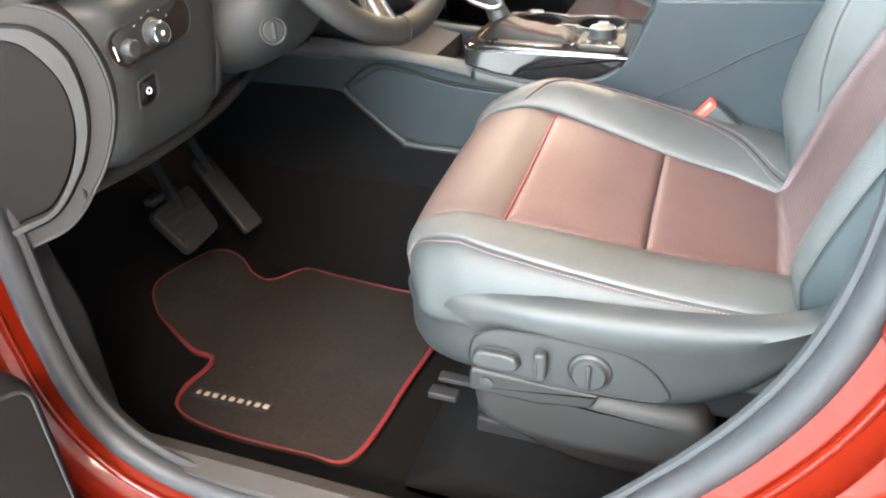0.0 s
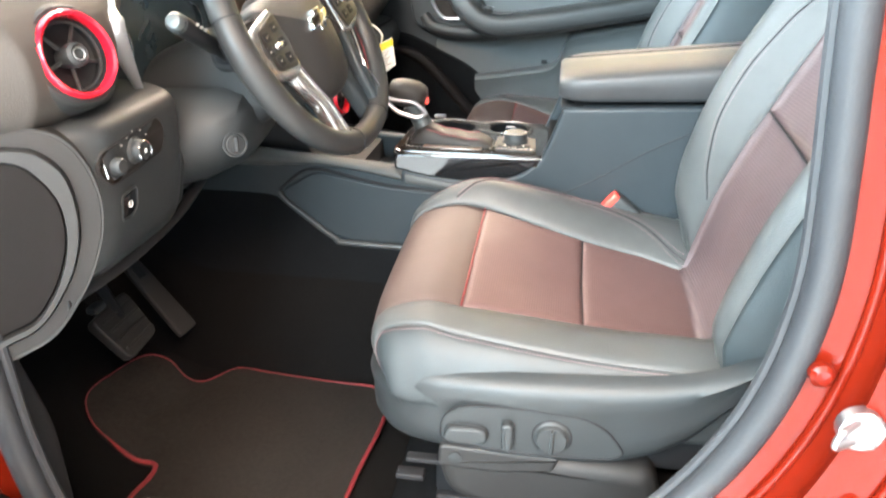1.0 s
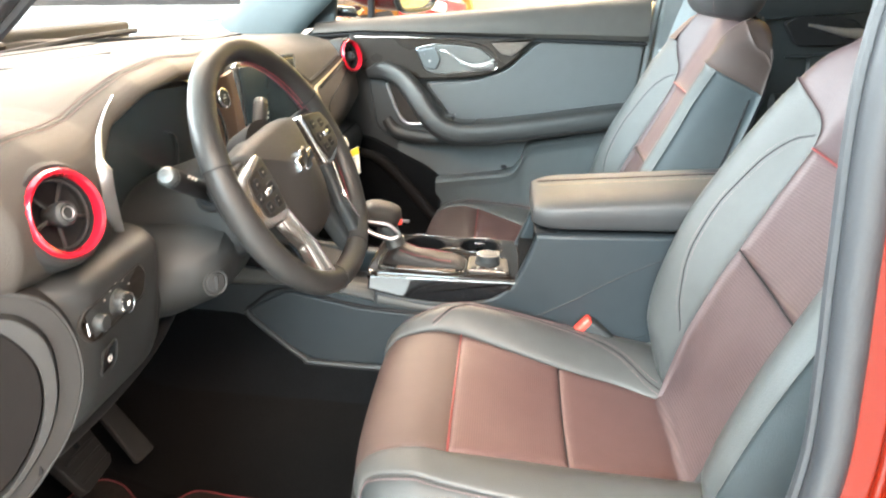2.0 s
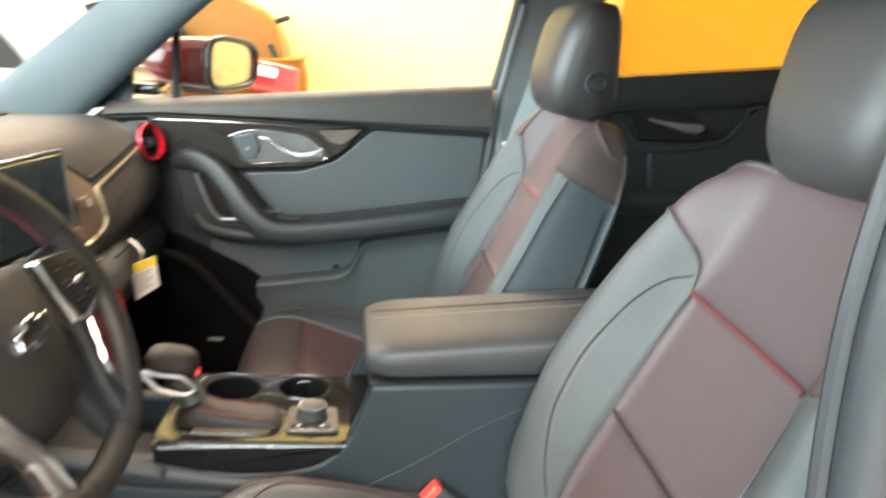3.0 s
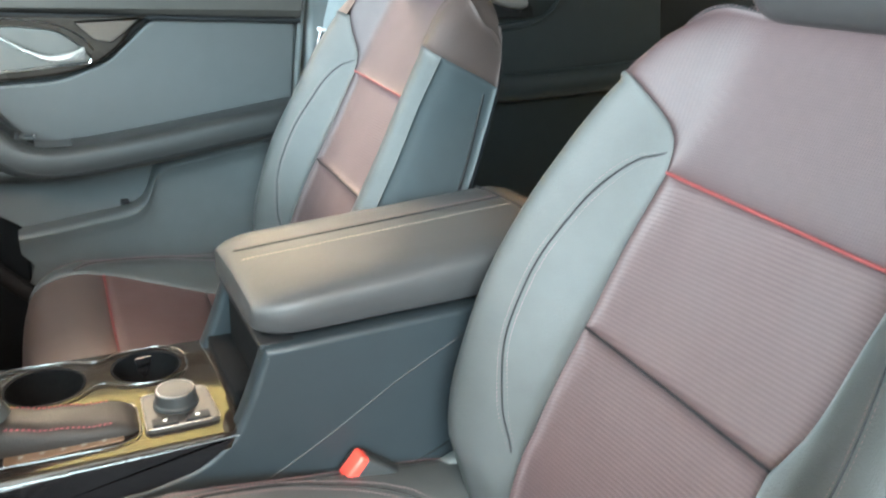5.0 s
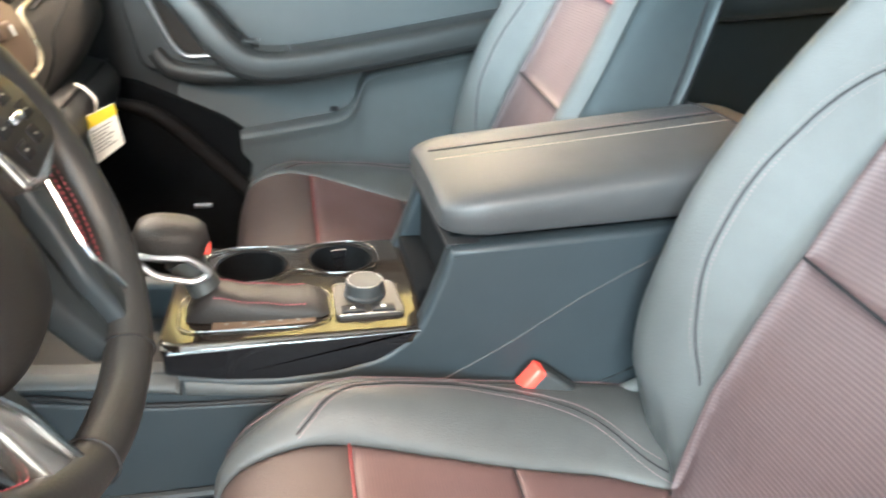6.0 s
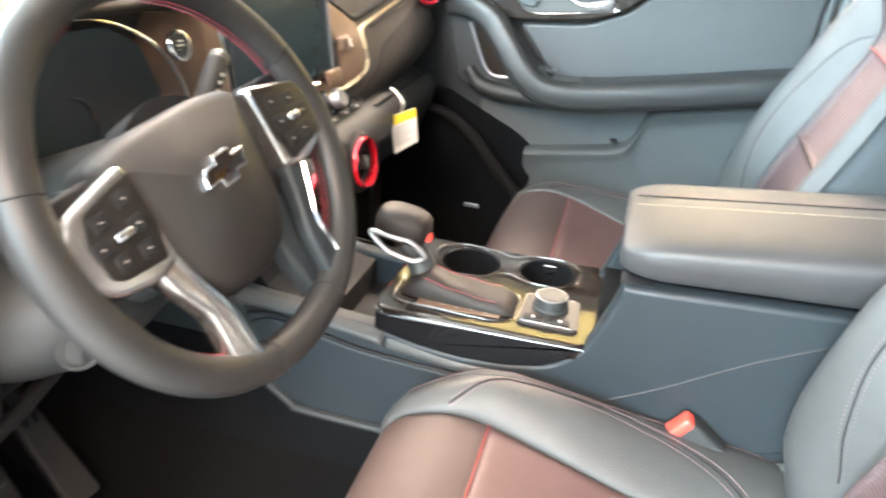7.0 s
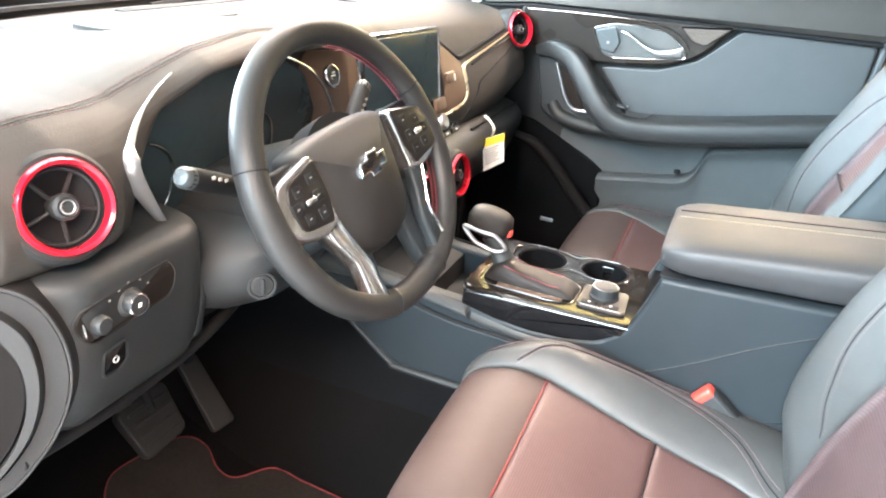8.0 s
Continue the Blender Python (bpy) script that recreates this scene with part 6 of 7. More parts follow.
    part("switch_key", moved(box((0.010, 0.125, 0.012), (0.008, 0.030, 0.024), 0.003), m), PLASTIC, cp)
    for j in range(6):
        part("key", moved(box((0.010, -0.125 + 0.05 * j, -0.022), (0.006, 0.040, 0.010), 0.002), m), PLASTIC, cp)
        part("key_mark", moved(box((0.0135, -0.125 + 0.05 * j, -0.022), (0.0006, 0.010, 0.003), 0), m), WHITE_INK, cp)
    # bronze panel beside the screen and the bright blade that bends round it up to the passenger's vent
    def on_dash(y, z, off=0.0):
        sec = dash_section(y)
        k = int(np.argmax(sec[:, 1]))
        lower = sec[k:][::-1]
        return np.array((np.interp(z, lower[:, 1], lower[:, 0]) + off, y, z))
    def dash_panel(y0, y1, upper, lower, n=24):
        rows_ = []
        for y in np.linspace(y0, y1, n):
            zu, zl = np.interp(y, *upper), np.interp(y, *lower)
            rows_.append([on_dash(y, zu, -0.006)] + [on_dash(y, zu + (zl - zu) * t, 0.005) for t in np.linspace(0.02, 0.98, 14)] + [on_dash(y, zl, -0.006)])
        return grid(rows_)
    part("bronze_panel", dash_panel(0.205, 0.345, ([0.20, 0.262, 0.275, 0.345], [1.10, 1.10, 1.230, 1.178]), ([0.20, 0.25, 0.30, 0.345], [1.081, 1.085, 1.094, 1.125])), BRONZE, d, "satin bronze panel beside the screen")
    part("bronze_panel", dash_panel(-0.115, -0.018, ([-0.115, -0.018], [1.244, 1.250]), ([-0.115, -0.018], [1.086, 1.086])), BRONZE, d, "satin bronze panel round the start button")
    part("bronze_panel", dash_panel(-0.018, 0.205, ([-0.018, 0.205], [1.100, 1.100]), ([-0.018, 0.205], [1.080, 1.081])), BRONZE, d, "satin bronze strip under the screen")
    groove = np.vstack([[(0.268, 1.240)], round_poly([(0.268, 1.240), (0.345, 1.182), (0.640, 1.220), (0.45, 1.30)], 0.02, 7)[7:14], [(0.42, 1.1915), (0.487, 1.200), (0.56, 1.210), (0.630, 1.219)]])
    part("dash_groove", tube([on_dash(y, z, -0.001) for y, z in groove], 0.0062, 8), DARK, d, "dark groove from the screen to the vent")
    hz = part("hazard_switch", box(tuple(on_dash(0.285, 1.155, 0.007)), (0.010, 0.040, 0.022), 0.004, (0, -14, 0)), BRONZE, d)
    for j in (-1, 1):
        part("switch_bar", box(tuple(on_dash(0.285 + 0.008 * j, 1.155, 0.0125)), (0.002, 0.006, 0.014), 0.0008, (0, -14, 0)), PAPER, hz)
    part("volume_dial", box(tuple(on_dash(0.235, 1.108, 0.007)), (0.010, 0.050, 0.024), 0.005, (0, -14, 0)), BRONZE, d, "flat round-ended volume key")
    line = [(0.645, 1.212), (0.56, 1.199), (0.478, 1.187), (0.400, 1.176), (0.365, 1.171), (0.348, 1.162), (0.343, 1.145), (0.341, 1.118), (0.330, 1.105), (0.301, 1.094), (0.25, 1.084), (0.10, 1.079)]
    path_ = [on_dash(y, z, 0.004) for y, z in spline(line, 70)]
    part("chrome_blade", tube(path_, np.interp(np.linspace(0, 1, 70), [0, 0.35, 0.5, 0.75, 1], [0.0016, 0.0042, 0.0058, 0.0050, 0.004]), 10, False, 0.6), GOLD, d, "satin gold blade across the passenger dash")
    part("blade_slot", tube([on_dash(y, z - 0.010, 0.002) for y, z in spline(line[:4], 24)], np.interp(np.linspace(0, 1, 24), [0, 0.5, 1], [0.004, 0.006, 0.003]), 8, False, 0.5), DARK, d, "dark slot under the blade")
    part("dash_crease", tube([on_dash(y, z, 0.0005) for y, z in spline([(0.674, 1.184), (0.58, 1.165), (0.496, 1.146), (0.423, 1.127), (0.400, 1.103), (0.360, 1.078), (0.33, 1.056)], 40)], 0.0018, 6), DARK, d)
    # glove box and lower dash
    P = []
    for y in np.linspace(0.13, 0.70, 24):
        P.append([(x, y, z) for x, z in spline([(-0.60, 1.045), (-0.540, 1.035), (-0.512, 1.005), (-0.520, 0.96), (-0.56, 0.88), (-0.64, 0.80), (-0.72, 0.76)], 24)])
    part("glove_box", grid(P), PLASTIC, d, "black glove box lid")
    part("glove_box_gap", tube([(-0.528, y, 1.034) for y in np.linspace(0.36, 0.70, 10)], 0.0025, 6), DARK, d)
    part("radio_column", loft([[(-0.62, y, 1.04), (-0.545, y, 1.025), (-0.545, y, 0.93), (-0.52, y, 0.885), (-0.42, y, 0.868), (-0.40, y, 0.60), (-0.72, y, 0.60)] for y in (-0.085, -0.075, 0.075, 0.085)]), DARK, d, "dark lower radio column")
    part("radio_column_side", loft([[(-0.66, y, 1.06), (-0.56, y, 1.035), (-0.555, y, 0.93), (-0.62, y, 0.80), (-0.74, y, 0.75)] for y in (0.07, 0.08, 0.355, 0.365)]), DARK, d)
    part("under_dash", box((-0.86, 0, 0.90), (0.30, 1.44, 0.12), 0.03), DARK, d)

    # knee panel on the driver's side: bends forward to the end of the dash
    P = []
    for y in np.concatenate([np.linspace(-0.485, -0.68, 16), np.linspace(-0.69, -0.735, 10)]):
        turn = 0.10 * max(0.0, (-0.665 - y) / 0.075) ** 2.0
        inn = 0.02 * max(0.0, (y + 0.52) / 0.035) ** 2
        P.append([(x - turn - inn, y, z) for x, z in spline([(-0.64, 1.104), (-0.585, 1.100), (-0.556, 1.088), (-0.552, 1.06), (-0.556, 1.00), (-0.566, 0.945), (-0.585, 0.912), (-0.62, 0.890), (-0.70, 0.885)], 30)])
    part("knee_panel", grid(P), PLASTIC, d, "black grained knee panel")
    part("knee_panel_side", slab(round_poly([(-0.70, 1.08), (-0.575, 1.085), (-0.566, 1.00), (-0.58, 0.93), (-0.62, 0.895), (-0.70, 0.89)], 0.01), 'y', -0.49, -0.478, 0.003), PLASTIC, d)
    part("lower_lip", tube(spline([(-0.600, -0.74, 0.900), (-0.600, -0.60, 0.893), (-0.605, -0.45, 0.900), (-0.62, -0.30, 0.925), (-0.62, -0.15, 0.95)], 30), 0.009, 12), DARK, d)
    part("knee_cover", grid([[(x, y, z) for x, z in spline([(-0.62, 1.02), (-0.60, 0.97), (-0.61, 0.925), (-0.66, 0.90), (-0.74, 0.89)], 16)] for y in np.linspace(-0.49, -0.10, 14)]), DARK, d)
    # light switch plate
    def on_knee(y, z, off=0.0):
        turn = 0.10 * max(0.0, (-0.665 - y) / 0.075) ** 2.0
        x = np.interp(z, [0.912, 0.945, 1.00, 1.06, 1.088], [-0.585, -0.566, -0.556, -0.552, -0.556])
        return np.array((x - turn + off, y, z))

    def knee_plate(poly, lo, hi, r=0.002):
        q = np.asarray(poly)
        rings = []
        for ins, h in ((r, lo), (0, lo + 0.0005), (0, hi - r), (r * 0.3, hi - r * 0.3), (r, hi)):
            rings.append([on_knee(a, b, h) for a, b in inset_poly(q, ins)])
        return loft(rings)
    oval = round_poly([(-0.690, 1.046), (-0.683, 1.066), (-0.56, 1.076), (-0.551, 1.058), (-0.558, 1.032), (-0.678, 1.022)], 0.022, 7)
    lp = part("light_switch_plate", knee_plate(oval, -0.004, 0.0022), GLOSS_DARK, d, "oval light switch plate")
    part("plate_groove", tube([on_knee(a, b, 0.0015) for a, b in oval], 0.0016, 6, True), END_GREY, lp)
    ax = np.array((0.97, -0.10, 0.10))
    part("light_knob", join(lathe([(0, 0), (0.0165, 0), (0.0155, 0.003), (0.0130, 0.005), (0.0125, 0.013), (0.0110, 0.0150), (0, 0.0150)], on_knee(-0.622, 1.050), ax, 32)), PLASTIC, lp, "round light knob")
    part("knob_ring", torus(on_knee(-0.622, 1.050, 0.0142), ax, 0.0115, 0.0012, 32, 6), CHROME, lp)
    part("dimmer_knob", lathe([(0, 0), (0.0105, 0), (0.0100, 0.009), (0.008, 0.0115), (0, 0.0115)], on_knee(-0.664, 1.043), ax, 24), PLASTIC, lp, "small dimmer roller")
    part("dimmer_trim", tube([on_knee(-0.682 + 0.003 * math.sin(t), 1.050 - 0.016 * t, 0.003) for t in np.linspace(0, 1, 8)], 0.0012, 6), CHROME, lp)
    for a, h in ((-0.650, 1.064), (-0.636, 1.069), (-0.622, 1.073), (-0.606, 1.070), (-0.596, 1.062)):
        part("switch_mark", box(on_knee(a, h, 0.0028), (0.0008, 0.0026, 0.0014), 0), INK, lp)
    part("knob_mark", box(on_knee(-0.622, 1.050, 0.0155), (0.0008, 0.0045, 0.0045), 0), WHITE_INK, lp)
    # parking brake switch
    sq = round_poly([(-0.660, 0.975), (-0.661, 1.003), (-0.632, 1.007), (-0.630, 0.982), (-0.640, 0.974)], 0.004)
    pb = part("parking_brake_switch", knee_plate(sq, -0.004, 0.0035), PIANO, d, "square parking brake switch")
    part("switch_rim", tube([on_knee(a, b, 0.003) for a, b in inset_poly(sq, -0.002)], 0.0013, 6, True), PLASTIC, pb)
    part("switch_mark", torus(on_knee(-0.646, 0.990, 0.004), (1, 0, 0), 0.0036, 0.0006, 16, 5), WHITE_INK, pb)
    # end cover with its pale trim rings
    ec, en = np.array((-0.640, -0.772, 1.012)), np.array((0.60, -0.80, 0.05))
    _, eu, ew = frame_of(en)
    eu = np.array((0.80, 0.60, 0))
    ew = np.array((0, 0, 1.0))

    def end_line(pts, off, scale=1.0):
        return [ec + eu * a * scale + ew * b * scale + en * off for a, b in spline(pts, 90, True)]
    inner_l = [(-0.085, 0.060), (-0.02, 0.066), (0.029, 0.063), (0.052, 0.047), (0.070, 0.009), (0.067, -0.044), (0.042, -0.098), (0.004, -0.130), (-0.085, -0.128)]
    band_l = [(-0.092, 0.072), (-0.02, 0.079), (0.033, 0.076), (0.062, 0.066), (0.083, 0.033), (0.083, -0.030), (0.057, -0.092), (0.006, -0.140), (-0.092, -0.138)]
    outer_l = [(-0.105, 0.095), (-0.02, 0.101), (0.045, 0.096), (0.089, 0.076), (0.111, 0.022), (0.106, -0.040), (0.072, -0.108), (0.012, -0.163), (-0.105, -0.160)]
    part("end_cover", loft([end_line(inner_l, 0.002), end_line(inner_l, 0.008, 0.97), end_line(inner_l, 0.010, 0.6), end_line(inner_l, 0.010, 0.02)]), END_DARK, d, "dark end cover of the dash")
    part("end_trim", loft([end_line(inner_l, 0.000), end_line(inner_l, 0.013, 1.01), end_line(band_l, 0.012, 0.98), end_line(band_l, 0.006), end_line(band_l, -0.012, 1.01)], True, False), END_BAND, d, "grey trim ring round the end cover")
    part("end_trim", loft([end_line(band_l, -0.010, 1.01), end_line(band_l, 0.003, 1.02), end_line(outer_l, 0.001, 0.97), end_line(outer_l, -0.006), end_line(outer_l, -0.03, 1.02)], True, False), END_GREY, d, "outer trim ring")
    # paler tube draws the highlight on the outer ring's edge
    part("end_edge_highlight", tube(end_line(outer_l, -0.002, 0.985), 0.0024, 8, True), END_BAND, d)
    part("diag_cover", box((-0.615, -0.20, 0.935), (0.012, 0.06, 0.05), 0.004), DARK, d)


dashboard()

# ---- hanging tag under the glove box ----
tag = thing("hang_tag", (-0.50, 0.42, 0.92), "white and yellow paper tag hanging from the glove box", "tag")
tz = [(-0.520, 1.000), (-0.470, 1.024), (-0.462, 0.958), (-0.508, 0.925)]
def tag_quad(t0, t1, lift):
    a, b, c, d_ = (np.array((x, 0.42, z)) for x, z in tz)
    q = [a + (d_ - a) * t0, b + (c - b) * t0, b + (c - b) * t1, a + (d_ - a) * t1]
    o = np.array((0.0006, -0.0010, 0.0004)) * lift
    return join(([tuple(p + o) for p in q] + [tuple(p + o + np.array((0, 0.0008, 0))) for p in q], [(0, 1, 2, 3), (7, 6, 5, 4), (0, 4, 5, 1), (1, 5, 6, 2), (2, 6, 7, 3), (3, 7, 4, 0)]))
part("card", tag_quad(0.0, 1.0, 0), PAPER, tag, "white card")
part("yellow_band", tag_quad(0.02, 0.27, 1), YELLOW_CARD, tag, "yellow printed band")
for j in range(7):
    t = 0.36 + 0.075 * j
    a, b, c, d_ = (np.array((x, 0.4185, z)) for x, z in tz)
    l, r = a + (d_ - a) * t, b + (c - b) * t
    part("print_line", tube([l + (r - l) * 0.12, l + (r - l) * (0.80 - 0.1 * (j % 3))], 0.0008, 4), INK, tag)
part("hook", tube(spline([(-0.497, 0.42, 1.012), (-0.495, 0.42, 1.030), (-0.507, 0.42, 1.046), (-0.520, 0.42, 1.055)], 16), [0.010] * 6 + [0.007] * 10, 8, False, 0.12), PAPER, tag, "white paper hook")


# ---- passenger's doors ----
def belt_z(x):
    return 1.304 + 0.1155 * (x + 0.58)


def door_front():
    d = thing("passenger_front_door", (-0.14, 0.80, 0.45), "closed front passenger door with grey padded trim and silver handle", "car door", "passenger doors")
    part("door_shell", slab(round_poly([(-0.72, 0.46), (-0.76, 1.20), (-0.66, 1.285), (0.268, 1.395), (0.262, 1.25), (0.235, 1.04), (0.22, 0.46)], 0.02), 'y', 0.93, 0.785, 0.006), PLASTIC, d, "black plastic door trim")
    part("outer_skin", slab(round_poly([(-0.74, 0.40), (-0.78, 1.20), (-0.66, 1.285), (0.27, 1.395), (0.25, 0.40)], 0.02), 'y', 0.960, 0.933, 0.006), PAINT, d)
    xs = np.linspace(-0.66, 0.262, 40)
    rings = []
    for x in xs:
        b, lo = belt_z(x), np.interp(x, [-0.66, -0.53, 0.26], [1.262, 1.276, 1.284])
        h = b - lo
        rings.append([(x + 0.0 * k, y, lo + h * t) for k, (y, t) in enumerate([(0.790, 0.0), (0.757, 0.02), (0.746, 0.14), (0.746, 0.35), (0.752, 0.60), (0.765, 0.84), (0.780, 0.97), (0.800, 1.02), (0.835, 1.00), (0.835, 0.0)])])
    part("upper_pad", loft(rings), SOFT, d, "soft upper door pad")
    part("pad_gap", tube([(x, 0.7585, np.interp(x, [-0.66, -0.53, 0.26], [1.258, 1.271, 1.279])) for x in xs], 0.0048, 6), DARK, d)
    # padded insert
    ins = round_poly([(-0.345, 1.146), (-0.20, 1.158), (-0.115, 1.192), (-0.028, 1.275), (0.256, 1.275), (0.246, 1.085), (-0.20, 1.030), (-0.26, 1.040)], 0.018, 6)
    part("padded_insert", slab(ins, 'y', 0.79, 0.766, 0.006, 4), GREY_PAD, d, "grey padded leather insert")
    # piano-black trim with the handle
    pt = np.vstack([spline([(-0.56, 1.268), (-0.40, 1.2725), (-0.20, 1.275), (-0.036, 1.280)], 20), spline([(-0.06, 1.262), (-0.10, 1.215), (-0.15, 1.184), (-0.22, 1.166), (-0.345, 1.156), (-0.40, 1.160)], 24), [(-0.56, 1.18)]])
    trim = part("handle_trim", slab(pt, 'y', 0.79, 0.752, 0.005, 3), GLOSS_DARK, d, "glossy dark handle trim")
    part("chrome_line", tube([(x, 0.7505, z) for x, z in spline([(-0.545, 1.262), (-0.42, 1.2665), (-0.30, 1.2680), (-0.23, 1.265), (-0.185, 1.256), (-0.155, 1.239), (-0.136, 1.216)], 40)], 0.0020, 8), CHROME, trim, "thin chrome line")
    part("silver_blade", slab(round_poly([(-0.168, 1.2660), (-0.048, 1.2765), (-0.078, 1.250), (-0.104, 1.229), (-0.134, 1.234)], 0.004), 'y', 0.756, 0.7490, 0.0025), BLADE, trim, "silver blade at the trim's tip")
    bez = round_poly([(-0.372, 1.238), (-0.345, 1.180), (-0.315, 1.172), (-0.144, 1.192), (-0.140, 1.204), (-0.168, 1.232), (-0.195, 1.250), (-0.26, 1.256), (-0.325, 1.253)], 0.010, 5)
    part("handle_cup", slab(bez, 'y', 0.76, 0.7495, 0.003), CUP, trim, "grey handle cup")
    part("handle_rim", tube([(x, 0.7475, z) for x, z in bez], 0.0013, 8, True), CHROME, trim, "chrome handle surround")
    part("lock_rocker", slab(round_poly([(-0.366, 1.234), (-0.345, 1.188), (-0.312, 1.184), (-0.300, 1.212), (-0.316, 1.247)], 0.006), 'y', 0.752, 0.742, 0.003), SILVER, trim, "silver lock rocker")
    part("rocker_mark", box((-0.330, 0.7415, 1.208), (0.006, 0.001, 0.006), 0.0003), INK, trim)
    lever = spline([(-0.302, 1.238), (-0.282, 1.234), (-0.245, 1.213), (-0.210, 1.201), (-0.172, 1.205), (-0.152, 1.210)], 26)
    part("release_lever", loft([[(x, 0.742 - 0.008 * math.sin(math.pi * i / 25) + 0.004 * math.cos(g), z + (0.0030 + 0.011 * (i / 25) ** 2.2) * math.sin(g)) for g in np.linspace(0, 2 * math.pi, 14, endpoint=False)] for i, (x, z) in enumerate(lever)]), BRIGHT, trim, "satin silver release lever")
    # pull and armrest in one sweep
    path = spline([(-0.505, 0.735, 1.165), (-0.455, 0.718, 1.178), (-0.405, 0.706, 1.160), (-0.360, 0.697, 1.115), (-0.315, 0.690, 1.060), (-0.265, 0.686, 1.028), (-0.19, 0.685, 1.025), (-0.05, 0.687, 1.045), (0.12, 0.692, 1.075), (0.236, 0.700, 1.095)], 70)
    t = np.linspace(0, 1, 70)
    hh = np.interp(t, [0, 0.08, 0.25, 0.45, 0.6, 1.0], [0.012, 0.022, 0.026, 0.031, 0.031, 0.031])
    dd = np.interp(t, [0, 0.08, 0.25, 0.45, 0.6, 0.95, 1.0], [0.014, 0.024, 0.030, 0.050, 0.056, 0.054, 0.050])
    tn = np.gradient(path, axis=0)
    tn /= np.linalg.norm(tn, axis=1)[:, None]
    rings = []
    for i in range(70):
        up = np.cross((0, -1.0, 0), tn[i])
        up = up if up[2] >= 0 else -up
        up /= np.linalg.norm(up)
        rings.append([path[i] + np.array((0, 1.0, 0)) * (dd[i] * math.copysign(abs(math.cos(g)) ** 0.42, math.cos(g)) + 0.012) + up * hh[i] * math.copysign(abs(math.sin(g)) ** 0.55, math.sin(g)) for g in np.linspace(0, 2 * math.pi, 26, endpoint=False)])
    arm = part("armrest", loft(rings), ARM, d, "padded leather pull and armrest")
    for q in (0.0, 0.007):
        part("armrest_seam", tube([np.array(r[14]) * (1 - q / 0.02) + np.array(r[15]) * (q / 0.02) + np.array((0, -0.0008, 0)) for r in rings[28:]], 0.0011, 6), DARK, arm)
    sw = [(np.array(r[5]) * 0.9 + np.array(r[8]) * 0.1, np.array(r[8])) for r in rings[33:47]]
    part("window_switch", grid([[p + np.array((0, 0, 0.0015)) for p in (a, a * 0.5 + b * 0.5, b)] for a, b in sw]), GLOSS_DARK, d, "dark window switch plate")
    mid = np.array(rings[37][6])
    part("switch_key", box(tuple(mid + np.array((0, -0.008, 0.004))), (0.026, 0.018, 0.008), 0.003, (0, 4, 0)), PLASTIC, d)
    part("key_edge", box(tuple(mid + np.array((0.012, -0.008, 0.007))), (0.003, 0.012, 0.003), 0.001, (0, 4, 0)), SATIN, d)
    # speaker pocket with its bright edge
    part("speaker_surround", slab(round_poly([(-0.51, 1.17), (-0.41, 1.17), (-0.28, 1.02), (-0.27, 0.975), (-0.38, 0.965), (-0.48, 1.01)], 0.02), 'y', 0.79, 0.758, 0.006), PLASTIC, d)
    part("speaker_grille", slab(round_poly([(-0.455, 1.150), (-0.418, 1.150), (-0.320, 1.050), (-0.318, 1.034), (-0.388, 1.026), (-0.412, 1.040)], 0.010), 'y', 0.765, 0.755, 0.003), GLOSS_DARK, d, "dark grille beside the pull")
    part("grille_chrome", tube([(x, 0.752, z) for x, z in spline([(-0.452, 1.140), (-0.438, 1.105), (-0.416, 1.055), (-0.396, 1.032), (-0.375, 1.028), (-0.315, 1.032)], 30)], [0.0048] * 30, 10), SATIN, d, "bright chrome edge of the grille")
    part("pull_base", tube(spline([(-0.450, 0.768, 1.035), (-0.425, 0.760, 1.006), (-0.38, 0.748, 0.996), (-0.31, 0.735, 0.994), (-0.24, 0.725, 0.996)], 40), 0.019, 12), ARM, d, "rounded lower end of the pull")
    # lower panel with the map pocket
    edge = [(-0.30, 0.872), (-0.245, 0.880), (-0.16, 0.894), (-0.098, 0.905), (-0.066, 0.928), (-0.044, 0.982), (-0.020, 0.998), (0.05, 1.013), (0.228, 1.048)]
    rim = spline(edge, 60)
    rings = [[(x, 0.79, z), (x, 0.742, z), (x, 0.7345, z - 0.003), (x, 0.7310, z - 0.009), (x, 0.7325, z - 0.016), (x, 0.738, z - 0.024), (x, 0.742, z - 0.040), (x + (0.0 if x > -0.2 else 0.02), 0.754, 0.80), (x - 0.05 * (x < -0.2), 0.762, 0.60), (x - 0.05 * (x < -0.2), 0.785, 0.47)] for x, z in rim]
    part("lower_panel", grid(rings), DOOR_LOW, d, "raised lower door panel")
    part("map_pocket", slab(round_poly([(-0.42, 0.83), (-0.06, 0.86), (-0.02, 0.99), (-0.06, 1.00), (-0.42, 0.97)], 0.01), 'y', 0.792, 0.782, 0.003), DOOR_LOW, d)
    # near-black colour carries the shade of the footwell on this panel
    part("front_lower_panel", slab(round_poly([(-0.66, 0.48), (-0.66, 1.00), (-0.50, 0.98), (-0.33, 0.90), (-0.285, 0.868), (-0.30, 0.48)], 0.02), 'y', 0.79, 0.770, 0.006), CARPET, d, "lower front of the door, footwell shade in its colour")
    part("pocket_clip", box((-0.105, 0.768, 0.914), (0.016, 0.012, 0.010), 0.003), DARK, d)
    # window frame and glass
    top = spline([(-0.72, 1.285), (-0.56, 1.44), (-0.36, 1.63), (-0.18, 1.75), (0.10, 1.82), (0.345, 1.83)], 30)
